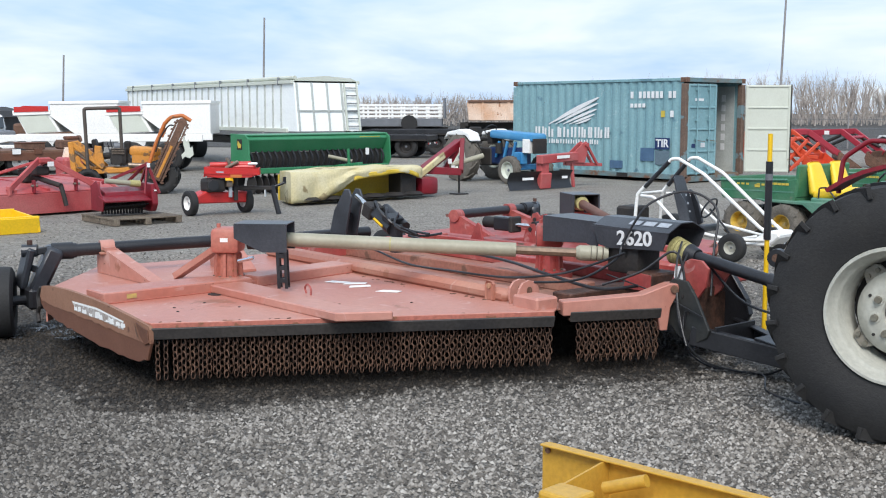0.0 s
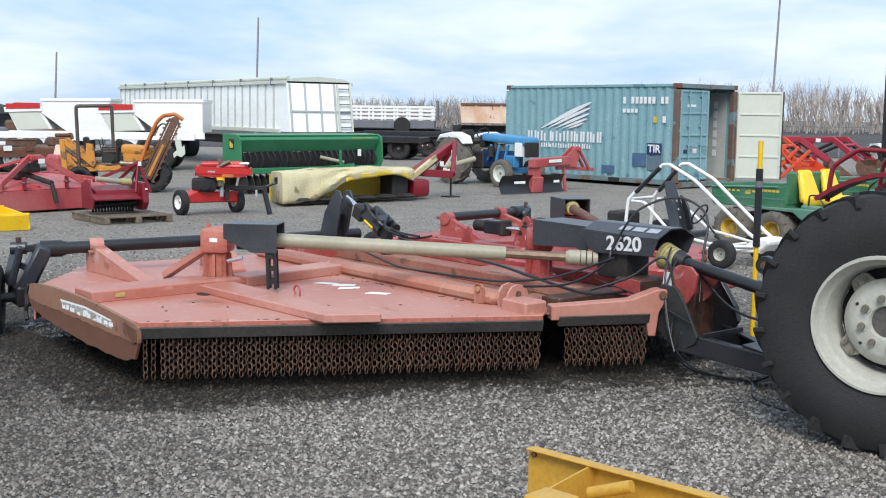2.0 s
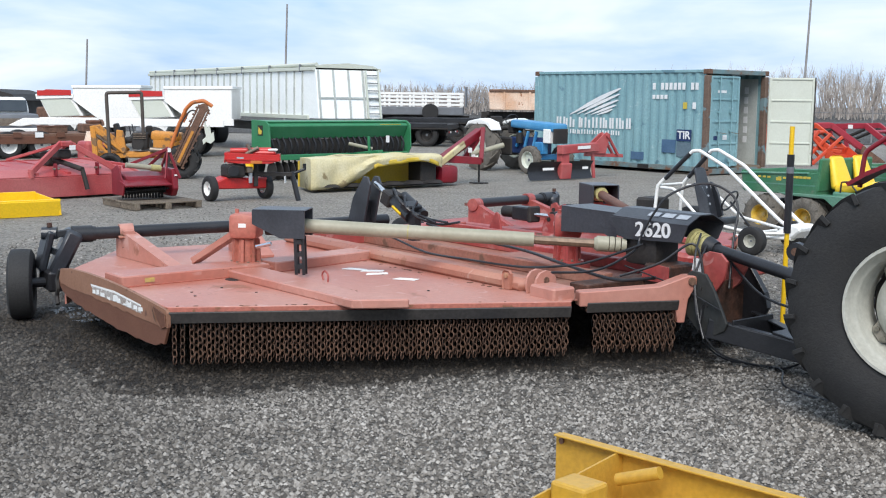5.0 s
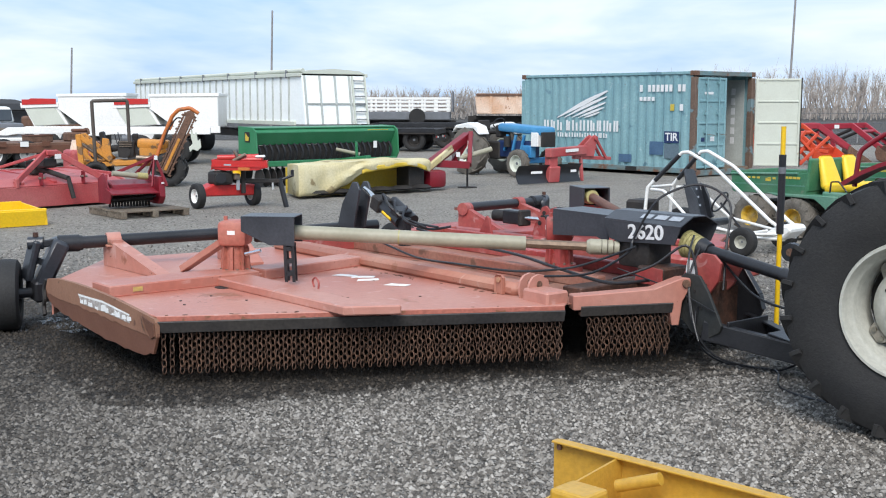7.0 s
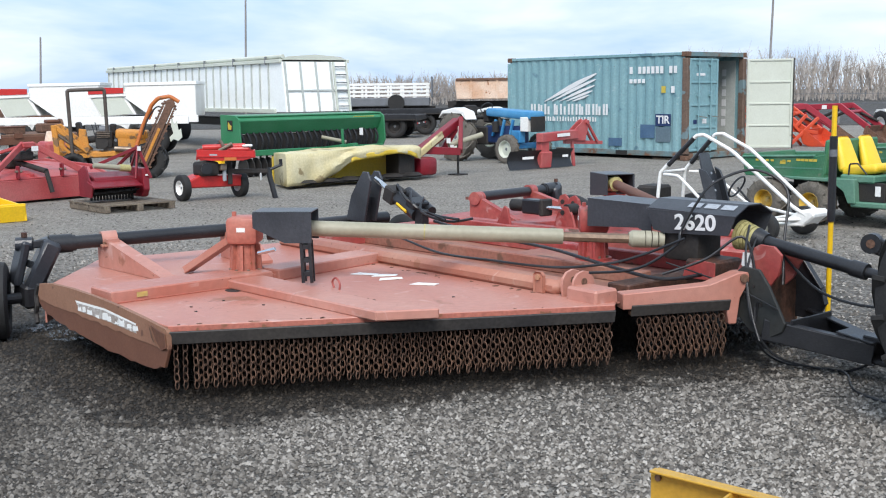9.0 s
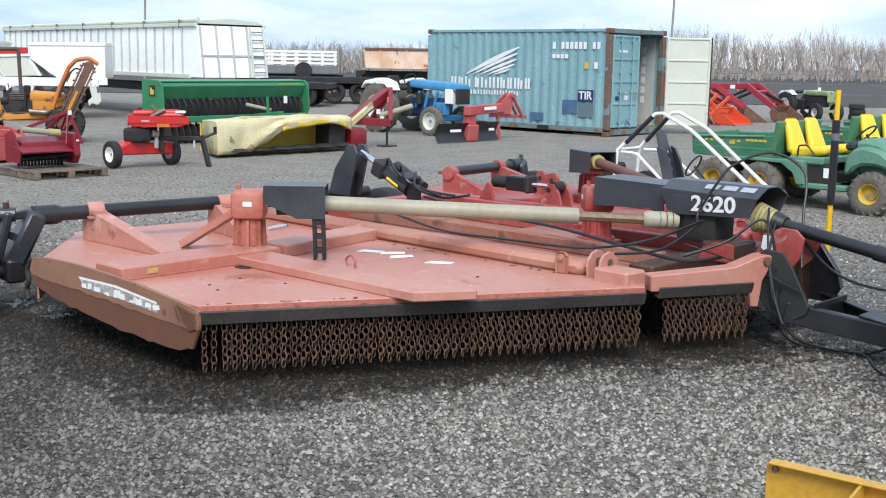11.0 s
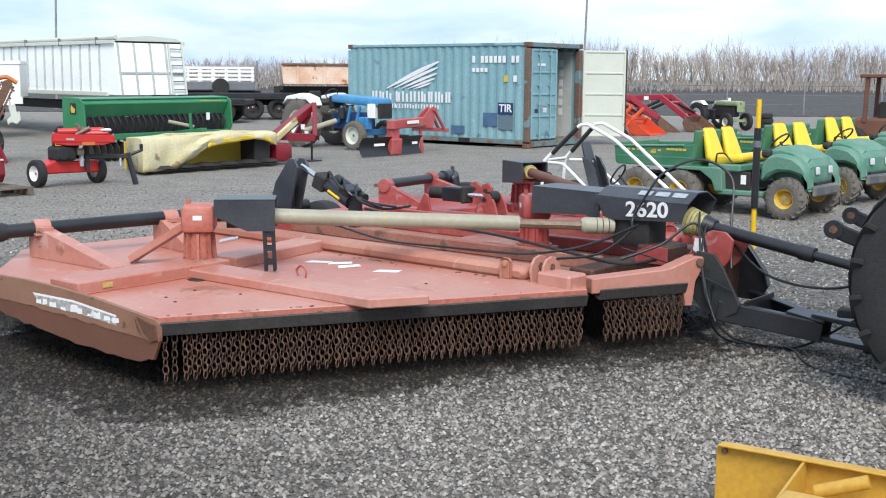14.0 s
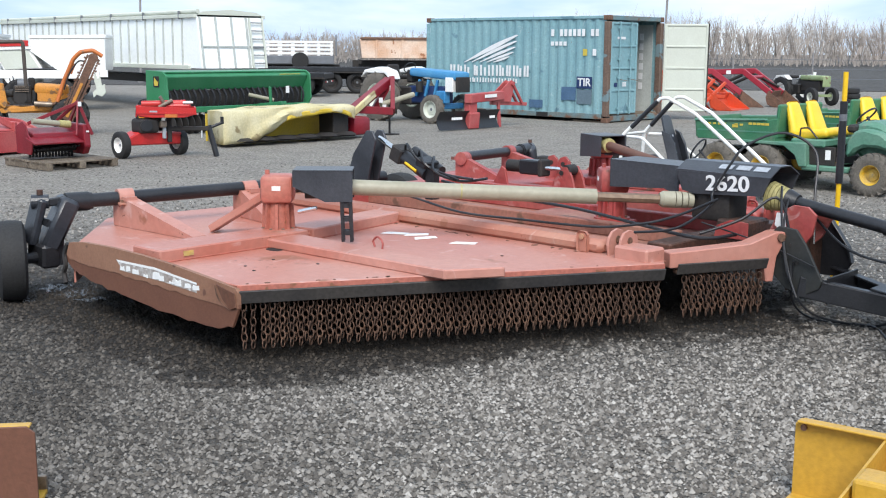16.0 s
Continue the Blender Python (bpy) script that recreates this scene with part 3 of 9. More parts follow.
def ground_material(name, dark, mid, light, size, bump, patch, patch_amount, wet_shade=False):
    m = bpy.data.materials.new(name)
    m.use_nodes = True
    N, L = m.node_tree.nodes, m.node_tree.links
    b = N["Principled BSDF"]
    co = N.new("ShaderNodeTexCoord")
    v = N.new("ShaderNodeTexVoronoi")
    v.inputs["Scale"].default_value = 1 / size
    L.new(co.outputs["Object"], v.inputs["Vector"])
    v2 = N.new("ShaderNodeTexVoronoi")
    v2.inputs["Scale"].default_value = 2.7 / size
    L.new(co.outputs["Object"], v2.inputs["Vector"])
    sep = N.new("ShaderNodeSeparateColor")
    L.new(v.outputs["Color"], sep.inputs["Color"])
    r = N.new("ShaderNodeValToRGB")
    e = r.color_ramp.elements
    e[0].color, e[1].color = (*dark, 1), (*light, 1)
    e.new(0.55).color = (*mid, 1)
    L.new(sep.outputs[0], r.inputs["Fac"])
    n = N.new("ShaderNodeTexNoise")
    n.inputs["Scale"].default_value, n.inputs["Detail"].default_value = 0.35, 6.0
    L.new(co.outputs["Object"], n.inputs["Vector"])
    mr = N.new("ShaderNodeMapRange")
    mr.inputs["From Min"].default_value, mr.inputs["From Max"].default_value = 0.45, 0.65
    mr.inputs["To Max"].default_value = patch_amount
    L.new(n.outputs["Fac"], mr.inputs["Value"])
    x = N.new("ShaderNodeMix")
    x.data_type = "RGBA"
    x.inputs["B"].default_value = (*patch, 1)
    L.new(mr.outputs["Result"], x.inputs["Factor"])
    L.new(r.outputs["Color"], x.inputs["A"])
    colour = x.outputs["Result"]
    if wet_shade:
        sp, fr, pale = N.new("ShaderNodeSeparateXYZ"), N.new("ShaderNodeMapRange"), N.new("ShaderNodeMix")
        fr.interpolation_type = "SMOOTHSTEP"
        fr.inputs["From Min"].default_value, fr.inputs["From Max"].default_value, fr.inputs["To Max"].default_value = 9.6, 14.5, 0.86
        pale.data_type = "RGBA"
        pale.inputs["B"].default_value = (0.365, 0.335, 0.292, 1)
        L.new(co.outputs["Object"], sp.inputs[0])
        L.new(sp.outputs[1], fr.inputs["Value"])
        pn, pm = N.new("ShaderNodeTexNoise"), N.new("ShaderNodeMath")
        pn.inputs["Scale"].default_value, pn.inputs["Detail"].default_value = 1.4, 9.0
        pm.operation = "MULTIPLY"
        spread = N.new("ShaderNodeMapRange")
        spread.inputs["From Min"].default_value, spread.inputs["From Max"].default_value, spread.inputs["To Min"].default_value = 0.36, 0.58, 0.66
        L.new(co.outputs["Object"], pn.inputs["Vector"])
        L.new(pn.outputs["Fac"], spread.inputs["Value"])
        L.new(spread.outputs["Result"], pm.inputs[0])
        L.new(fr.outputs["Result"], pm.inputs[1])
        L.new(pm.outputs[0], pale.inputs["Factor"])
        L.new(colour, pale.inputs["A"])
        # clumps of coarse and fine stone, and swept patches
        grit, gm = N.new("ShaderNodeTexNoise"), N.new("ShaderNodeMapRange")
        grit.inputs["Scale"].default_value, grit.inputs["Detail"].default_value, grit.inputs["Roughness"].default_value = 1.0, 6.0, 0.75
        gm.inputs["From Min"].default_value, gm.inputs["From Max"].default_value = 0.34, 0.66
        gm.inputs["To Min"].default_value, gm.inputs["To Max"].default_value = 0.50, 1.42
        drag = N.new("ShaderNodeMapping")
        drag.inputs["Scale"].default_value = (24.0, 6.5, 10.0)
        L.new(co.outputs["Object"], drag.inputs["Vector"])
        L.new(drag.outputs["Vector"], grit.inputs["Vector"])
        L.new(grit.outputs["Fac"], gm.inputs["Value"])
        clump = N.new("ShaderNodeVectorMath")
        clump.operation = "SCALE"
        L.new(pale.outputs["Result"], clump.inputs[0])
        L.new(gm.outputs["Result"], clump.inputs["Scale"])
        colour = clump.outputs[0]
        colour = damp_shaded(N, L, co.outputs["Object"], colour, 0.115, (1.0, 0.86, 0.74))
    L.new(colour, b.inputs["Base Color"])
    b.inputs["Roughness"].default_value = 0.85
    ad = N.new("ShaderNodeMath")
    ad.operation = "ADD"
    L.new(v.outputs["Distance"], ad.inputs[0])
    L.new(v2.outputs["Distance"], ad.inputs[1])
    bu = N.new("ShaderNodeBump")
    bu.inputs["Strength"].default_value, bu.inputs["Distance"].default_value = bump, size * 0.8
    bu.invert = True
    L.new(ad.outputs[0], bu.inputs["Height"])
    L.new(bu.outputs["Normal"], b.inputs["Normal"])
    return m


M["gravel"] = ground_material("yard_gravel", (0.075, 0.068, 0.059), (0.165, 0.152, 0.134), (0.36, 0.338, 0.304), 0.03, 1.0, (0.20, 0.187, 0.166), 0.5, wet_shade=True)
M["soil"] = ground_material("tilled_dark_soil", (0.048, 0.045, 0.042), (0.075, 0.070, 0.065), (0.11, 0.102, 0.094), 0.25, 0.8, (0.095, 0.090, 0.082), 0.6)

bm = B()
bmesh.ops.create_grid(bm, x_segments=60, y_segments=60, size=900)
g_ob = part("ground", bm, "gravel")
tagged(g_ob, "grey crushed gravel yard with damp patches and painted shade under the mower", "ground", kind="structure")

# the field past the yard
bm = B()
prism(bm, [(-900, 62), (-60, 62), (14, 53), (40, 47), (900, 47), (900, 880), (-900, 880)], 0.004, 0.03)
tagged(part("field", bm, "soil"), "dark tilled soil field beyond the gravel yard", "field", kind="structure")


def scatter_stones():
    """Loose crushed stones where the camera stands nearest."""
    rng = np.random.default_rng(5)
    pts, sizes = [], []
    for (x0, x1, y0, y1, per, s0, s1) in ((-3.6, 3.4, 3.9, 6.6, 3500, 0.0070, 0.0175), (-4.4, 4.4, 6.6, 9.0, 2100, 0.0085, 0.0185), (-5.5, 6.0, 9.0, 14.0, 800, 0.010, 0.021), (-8.5, 8.0, 14.0, 19.0, 90, 0.010, 0.019)):
        n = int((x1 - x0) * (y1 - y0) * per)
        pts.append(np.c_[rng.uniform(x0, x1, n), rng.uniform(y0, y1, n)])
        sizes.append(s0 + (s1 - s0) * rng.random(n) ** 1.7)
    p, s = np.concatenate(pts), np.concatenate(sizes)
    # few clean stones lie on the damp soil, painted dark for shade, under the mower
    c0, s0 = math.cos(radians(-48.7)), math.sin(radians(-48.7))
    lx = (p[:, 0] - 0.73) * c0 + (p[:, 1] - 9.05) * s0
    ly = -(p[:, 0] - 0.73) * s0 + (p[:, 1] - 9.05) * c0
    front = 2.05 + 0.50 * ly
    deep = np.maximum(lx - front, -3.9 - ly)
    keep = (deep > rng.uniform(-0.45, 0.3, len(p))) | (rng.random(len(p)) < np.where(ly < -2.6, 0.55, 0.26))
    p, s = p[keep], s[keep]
    n = len(p)
    base = np.array([(1, 0, 0), (0.3, 0.9, 0.1), (-0.85, 0.45, 0), (-0.7, -0.6, 0.1), (0.4, -0.9, 0), (0.1, 0.1, 0.95)], float)
    jit = base[None] * rng.uniform(0.65, 1.25, (n, 6, 3))
    a = rng.uniform(0, 6.283, n)
    c, d = np.cos(a)[:, None], np.sin(a)[:, None]
    x, y, z = jit[:, :, 0] * c - jit[:, :, 1] * d, jit[:, :, 0] * d + jit[:, :, 1] * c, jit[:, :, 2]
    z = z + x * rng.uniform(-0.3, 0.3, (n, 1))
    v = np.stack([x * s[:, None] + p[:, 0:1], y * s[:, None] + p[:, 1:2], np.maximum(z * s[:, None], -0.004) + 0.002], -1).reshape(-1, 3)
    tri = np.array([(0, 1, 5), (1, 2, 5), (2, 3, 5), (3, 4, 5), (4, 0, 5)])
    faces = (tri[None] + 6 * np.arange(n)[:, None, None]).reshape(-1, 3)
    me = bpy.data.meshes.new("loose_stones")
    me.vertices.add(len(v))
    me.vertices.foreach_set("co", v.ravel())
    me.loops.add(faces.size)
    me.loops.foreach_set("vertex_index", faces.ravel())
    me.polygons.add(len(faces))
    me.polygons.foreach_set("loop_start", np.arange(0, faces.size, 3))
    me.update(calc_edges=True)
    m = bpy.data.materials.new("crushed_stone")
    m.use_nodes = True
    N, L = m.node_tree.nodes, m.node_tree.links
    geo, r = N.new("ShaderNodeNewGeometry"), N.new("ShaderNodeValToRGB")
    e = r.color_ramp.elements
    e[0].color, e[1].color = (0.060, 0.053, 0.046, 1), (0.45, 0.42, 0.38, 1)
    e.new(0.40).color = (0.142, 0.127, 0.110, 1)
    e.new(0.72).color = (0.255, 0.234, 0.207, 1)
    e.new(0.93).color = (0.345, 0.320, 0.288, 1)
    L.new(geo.outputs["Random Per Island"], r.inputs["Fac"])
    co = N.new("ShaderNodeTexCoord")
    L.new(damp_shaded(N, L, co.outputs["Object"], r.outputs["Color"], 0.16, (1.0, 0.88, 0.76)), N["Principled BSDF"].inputs["Base Color"])
    N["Principled BSDF"].inputs["Roughness"].default_value = 0.8
    me.materials.append(m)
    tagged(new("loose_stones", me), "loose grey crushed stones lying on the yard", "gravel", kind="stuff")


scatter_stones()

def puddles():
    """Shallow water by the mower's wheel, rippled by the stones below."""
    m = bpy.data.materials.new("rippled_water")
    m.use_nodes = True
    N, L = m.node_tree.nodes, m.node_tree.links
    b = N["Principled BSDF"]
    b.inputs["Base Color"].default_value = (0.035, 0.034, 0.033, 1)
    b.inputs["Roughness"].default_value = 0.06
    co, n, bu = N.new("ShaderNodeTexCoord"), N.new("ShaderNodeTexNoise"), N.new("ShaderNodeBump")
    n.inputs["Scale"].default_value, n.inputs["Detail"].default_value = 34.0, 5.0
    bu.inputs["Strength"].default_value, bu.inputs["Distance"].default_value = 0.9, 0.03
    L.new(co.outputs["Object"], n.inputs["Vector"])
    L.new(n.outputs["Fac"], bu.inputs["Height"])
    L.new(bu.outputs["Normal"], b.inputs["Normal"])
    rng = random.Random(17)
    for x, y, rx, ry in ((-3.28, 9.08, 0.10, 0.16), (-3.08, 8.86, 0.15, 0.13), (-2.93, 8.66, 0.12, 0.08), (-3.36, 8.62, 0.07, 0.06)):
        pts = [(rx * math.cos(k * 0.3491) * rng.uniform(0.45, 1.3), ry * math.sin(k * 0.3491) * rng.uniform(0.45, 1.3)) for k in range(18)]
        o = part("puddle", prismm(pts, 0.0015, 0.0045), m)
        o.matrix_basis = pose(x, y, 0)
        tagged(o, "small shallow puddle of water on dark gravel", "puddle", kind="structure")


puddles()


def orchard():
    """Bare, pale orchard trees far off, in rows: trunk, limbs and thin upright twigs, one mesh."""
    rng = random.Random(11)
    vs, fs = [], []

    def limb(a, b, r0, r1):
        d = (b - a).normalized()
        s = d.cross(Vector((0.3, 0.8, 0.1))).normalized()
        t = d.cross(s)
        k = len(vs)
        for p, r in ((a, r0), (b, r1)):
            for j in range(3):
                an = 2.0944 * j
                vs.append(p + r * (math.cos(an) * s + math.sin(an) * t))
        for j in range(3):
            fs.append((k + j, k + (j + 1) % 3, k + 3 + (j + 1) % 3, k + 3 + j))

    for row, y in enumerate((140, 144, 149, 155, 162, 172)):
        x = -24.0
        while x < 190:
            x += rng.uniform(0.9, 2.0)
            b = Vector((x + rng.uniform(-0.5, 0.5), y + rng.uniform(-1.5, 1.5), 0))
            H = rng.uniform(4.0, 6.3) * float(np.interp(x, (-20, 6, 18, 40), (0.62, 0.66, 0.92, 1.05)))
            top = b + Vector((rng.uniform(-0.2, 0.2), 0, H * 0.22))
            limb(b, top, 0.11, 0.09)
            for _ in range(5 if row < 2 else 4):
                a = rng.uniform(0, 6.28)
                sp = rng.uniform(0.5, 1.7)
                m1 = top + Vector((math.cos(a) * sp * 0.5, math.sin(a) * sp * 0.5, H * 0.26))
                e = top + Vector((math.cos(a) * sp, math.sin(a) * sp, H * rng.uniform(0.45, 0.78)))
                limb(top, m1, 0.07, 0.05)
                limb(m1, e, 0.05, 0.018)
                for _ in range(12 if row < 2 else 9):
                    f = rng.uniform(0.0, 0.95)
                    q = m1.lerp(e, f)
                    limb(q, q + Vector((rng.uniform(-0.7, 0.7), rng.uniform(-0.4, 0.4), rng.uniform(0.4, 1.6))) * (H / 6.0), 0.022, 0.008)
    # low brush between the trunks
    for _ in range(5200):
        x = rng.uniform(-24, 190)
        h = rng.uniform(1.4, 3.4) * float(np.interp(x, (-20, 6, 18, 40), (0.66, 0.70, 0.95, 1.05)))
        b = Vector((x, rng.uniform(138, 172), rng.uniform(0.0, 0.8)))
        limb(b, b + Vector((rng.uniform(-0.8, 0.8), rng.uniform(-0.4, 0.4), h)), 0.035, 0.014)
    me = bpy.data.meshes.new("bare_orchard")
    me.from_pydata([tuple(v) for v in vs], [], fs)
    me.materials.append(mk("pale_bare_bark", (0.32, 0.275, 0.245), (0.50, 0.455, 0.41), 0.9, 0.25, 0.2, 2.0, 0.9, bump=0.0))
    tagged(new("bare_orchard", me), "rows of bare leafless orchard trees with pale twigs", "trees", kind="stuff")


orchard()

for px, py, ph, lean in ((-21.6, 60, 4.7, 0.25), (-10.95, 60, 6.6, 0.2), (15.9, 60, 11.0, 0.3)):
    bm = B()
    rod(bm, (0, 0, 0), (lean, 0, ph), 0.065, 0.045, 10)
    rod(bm, (0, 0, 0), (0, 0, 0.25), 0.14, 0.12, 10)
    p_ob = part("pole", bm, "pole", smooth=True)
    p_ob.matrix_basis = pose(px, py, 0)
    tagged(p_ob, "tall slender grey steel pole standing at the yard's edge", "pole", "yard poles")

# wire fence along the yard's far side
fence = thing("wire_fence", "low wire fence with thin grey posts before the dark field", "fence", (0, 0, 0), kind="structure")
for k in range(14):
    fx = 10.5 + 3.6 * k
    fy = 56 - 0.62 * (fx - 10) * 0.35
    part("fence_post", rodm((fx, fy, 0), (fx, fy, 1.75), 0.035, n=6), "pole", fence)
for z in (0.5, 0.95, 1.4):
    part("fence_wire", rodm((10.5, 55.9, z), (57.3, 45.7, z), 0.012, n=4), "grey", fence)


# ---- shipping container ----
def corrugated(length, z0, z1, pitch=0.278, depth=0.026, thick=0.012):
    """A corrugated sheet in the xz plane, centred on x, outside towards -y."""
    bm = B()
    xs, x = [], -length / 2
    while x < length / 2 - 0.01:
        for f, d in ((0.0, 0), (0.26, 0), (0.5, depth), (0.76, depth)):
            if x + f * pitch < length / 2:
                xs.append((x + f * pitch, d))
        x += pitch
    xs.append((length / 2, 0))
    rows = [[bm.verts.new((px, py + off, z)) for px, py in xs] for off, z in ((0, z0), (0, z1), (thick, z1), (thick, z0))]
    for a, b in zip(rows, rows[1:] + rows[:1]):
        for i in range(len(xs) - 1):
            bm.faces.new((a[i], a[i + 1], b[i + 1], b[i]))
    bmesh.ops.recalc_face_normals(bm, faces=bm.faces)
    return bm


def container():
    c = thing("shipping_container", "weathered blue shipping container with one pale door swung open", "container", (4.225, 31.19, 0), -48.1)
    hx, hy, H = 3.03, 1.22, 2.59
    part("side_wall", corrugated(2 * hx - 0.2, 0.2, H - 0.09), "teal", c, "blue corrugated steel").matrix_basis = pose(0, -hy + 0.02, 0)
    part("side_wall", corrugated(2 * hx - 0.2, 0.2, H - 0.09), "teal", c).matrix_basis = pose(0, hy - 0.02, 0, 0, 0, 180)
    part("end_wall", corrugated(2 * hy - 0.2, 0.2, H - 0.09), "teal", c).matrix_basis = pose(-hx + 0.02, 0, 0, 0, 0, -90)
    part("roof", boxm((0, 0, H - 0.04), (2 * hx - 0.1, 2 * hy - 0.1, 0.05), bevel=0.01), "teal", c)
    part("floor_panel", boxm((0, 0, 0.18), (2 * hx - 0.1, 2 * hy - 0.1, 0.05)), "wood", c)
    for sx in (-1, 1):
        for sy in (-1, 1):
            bm = B()
            box(bm, (sx * (hx - 0.075), sy * (hy - 0.07), H / 2), (0.15, 0.14, H - 0.3), bevel=0.012)
            part("corner_post", bm, "post_rust" if sx > 0 else "teal", c, "rust-streaked corner post" if sx > 0 else "")
            for z in (0.06, H - 0.06):
                bm = B()
                box(bm, (sx * (hx - 0.09), sy * (hy - 0.08), z), (0.18, 0.162, 0.12), bevel=0.012)
                rod(bm, (sx * (hx - 0.09), sy * (hy + 0.003), z), (sx * (hx - 0.09), sy * (hy - 0.02), z), 0.035, n=10)
                part("corner_casting", bm, "rust", c)
    for sy in (-1, 1):
        part("bottom_rail", boxm((0, sy * (hy - 0.04), 0.15), (2 * hx - 0.34, 0.08, 0.13), bevel=0.01), "rusty_teal" if sy < 0 else "teal", c)
        bm = B()
        box(bm, (0, sy * (hy - 0.035), H - 0.05), (2 * hx - 0.34, 0.07, 0.075), bevel=0.01)
        part("top_rail", bm, "teal", c)
    for sx in (-1, 1):
        part("end_rail", boxm((sx * (hx - 0.06), 0, H - 0.06), (0.11, 2 * hy - 0.3, 0.11), bevel=0.01), "rusty_teal", c)
        part("end_sill", boxm((sx * (hx - 0.06), 0, 0.10), (0.11, 2 * hy - 0.3, 0.14), bevel=0.01), "rusty_teal", c)
    for x in (-1.0, 1.05):
        part("fork_pocket", boxm((x, -hy - 0.002, 0.14), (0.36, 0.02, 0.11)), "dark", c)

    def leaf(name, paint, y0, outside):
        d = new(name)
        d.empty_display_size = 0.1
        d.parent = c
        bm = B()
        box(bm, (0, 0.57, 1.32), (0.035, 1.14, 2.22), bevel=0.006)
        part("panel", bm, paint, d)
        s = 1 if outside else -1
        for z in (0.24, 0.78, 1.32, 1.86, 2.40):
            part("cross_rib", boxm((s * 0.026, 0.57, z), (0.03, 1.12, 0.05), bevel=0.008), paint, d)
        for y in (0.04, 1.10):
            part("stile", boxm((s * 0.026, y, 1.32), (0.034, 0.07, 2.2), bevel=0.008), paint, d)
        return d

    d = leaf("door", "teal", 0, True)
    d.matrix_basis = pose(hx - 0.03, -hy + 0.10, 0)
    for y in (0.32, 0.80):
        bm = B()
        rod(bm, (0.075, y, 0.2), (0.075, y, 2.44), 0.017, n=8)
        for z in (0.35, 1.1, 1.55, 2.3):
            box(bm, (0.055, y, z), (0.045, 0.09, 0.05))
        part("lock_rod", bm, "teal", d)
        part("lock_handle", barm((0.10, y, 1.05), (0.10, y + 0.28, 1.02), 0.03, 0.015), "steel", d)
    for (y, z, w, h2) in ((0.45, 2.05, 0.34, 0.06), (0.62, 0.93, 0.16, 0.11), (0.25, 0.92, 0.14, 0.10)):
        part("marking", boxm((0.0225, y, z), (0.006, w, h2)), "chip_white" if z != 0.92 else "dark_blue", d)
    d2 = leaf("door", "cream", 0, True)
    d2["label"] = "pale grey-green inner face of the open door"
    d2.matrix_basis = pose(hx + 0.02, hy - 0.02, 0) @ pose(0, 0, 0, 0, 0, -48) @ pose(0.0, 0, 0)
    part("gasket", boxm((0.046, 1.135, 1.32), (0.03, 0.03, 2.24)), "dark", d2)
    # white painted wing and bars where a firm's name stands, number rows, plates
    y = -hy - 0.008
    side = XZ

    def flat(name, poly, paint, lift=0.0):
        return part(name, prismm(poly, 0, 0.010, Matrix.Translation((0, -hy + 0.014 - lift, 0)) @ XZ), paint, c)

    for k, (x0, x2, z2, bow, fat) in enumerate(((-1.62, 0.17, 2.12, 0.10, 0.115), (-1.36, 0.14, 1.97, 0.08, 0.08), (-1.08, 0.10, 1.82, 0.06, 0.07), (-0.84, 0.03, 1.69, 0.04, 0.06), (-0.62, -0.10, 1.58, 0.02, 0.05))):
        up, down = [], []
        for i in range(9):
            f = i / 8
            zz = 1.43 + (z2 - 1.43) * f ** 1.15 + bow * math.sin(f * 3.0)
            wd = fat * math.sin(0.22 + 2.75 * f ** 1.2)
            up.append((x0 + (x2 - x0) * f, zz))
            down.append((x0 + (x2 - x0) * f + 0.05 * f, zz - max(wd, 0.012)))
        flat("wing_mark", up + down[::-1], "chip_white", 0.001 * k)

    def mark_row(x, widths, z0, z1, stem):
        """Plain upright bars, two to a sign, where a name is painted."""
        for k, w in enumerate(widths):
            if w > 0.0:
                flat("name_bar", [(x, z0), (x + stem, z0), (x + stem, z1), (x, z1)], "chip_white")
                if w > 3 * stem:
                    drop = (z1 - z0) * (0.0, 0.12, 0.22)[k % 3]
                    flat("name_bar", [(x + w - 2 * stem, z0), (x + w - stem, z0), (x + w - stem, z1 - drop), (x + w - 2 * stem, z1 - drop)], "chip_white")
            x += abs(w) + stem * 0.35

    mark_row(-2.13, (0.24, 0.22, 0.24, -0.06, 0.20, 0.26, 0.25, 0.09, 0.21, 0.21, 0.09, 0.22, 0.22), 1.07, 1.35, 0.062)
    mark_row(-1.72, (0.20, 0.16, 0.14, 0.19, 0.17, 0.17, 0.18, 0.18, 0.10, 0.15, 0.17), 0.90, 1.02, 0.042)
    for k in range(11):
        if k not in (1, 8):
            flat("number_bar", [(1.28 + 0.135 * k, 2.09), (1.37 + 0.135 * k, 2.09), (1.37 + 0.135 * k, 2.26), (1.28 + 0.135 * k, 2.26)], "chip_white")
    for k in range(4):
        flat("number_bar", [(1.28 + 0.13 * k, 1.86), (1.37 + 0.13 * k, 1.86), (1.37 + 0.13 * k, 1.96), (1.28 + 0.13 * k, 1.96)], "chip_white")
    flat("sticker", [(2.27, 1.62), (2.39, 1.62), (2.39, 1.78), (2.27, 1.78)], "gold")
    flat("sticker", [(2.56, 1.62), (2.66, 1.62), (2.66, 1.78), (2.56, 1.78)], "chip_white")
    flat("plate", [(2.10, 0.82), (2.56, 0.82), (2.56, 1.11), (2.10, 1.11)], "dark_blue", 0.002)
    text_on("TIR", 0.27, Matrix.Translation((2.33, -hy + 0.0, 0.965)) @ XZ, "chip_white", c, "lettering")
    flat("paint_patch", [(1.64, 0.52), (2.08, 0.52), (2.08, 0.85), (1.64, 0.85)], "faded_blue", 0.001)
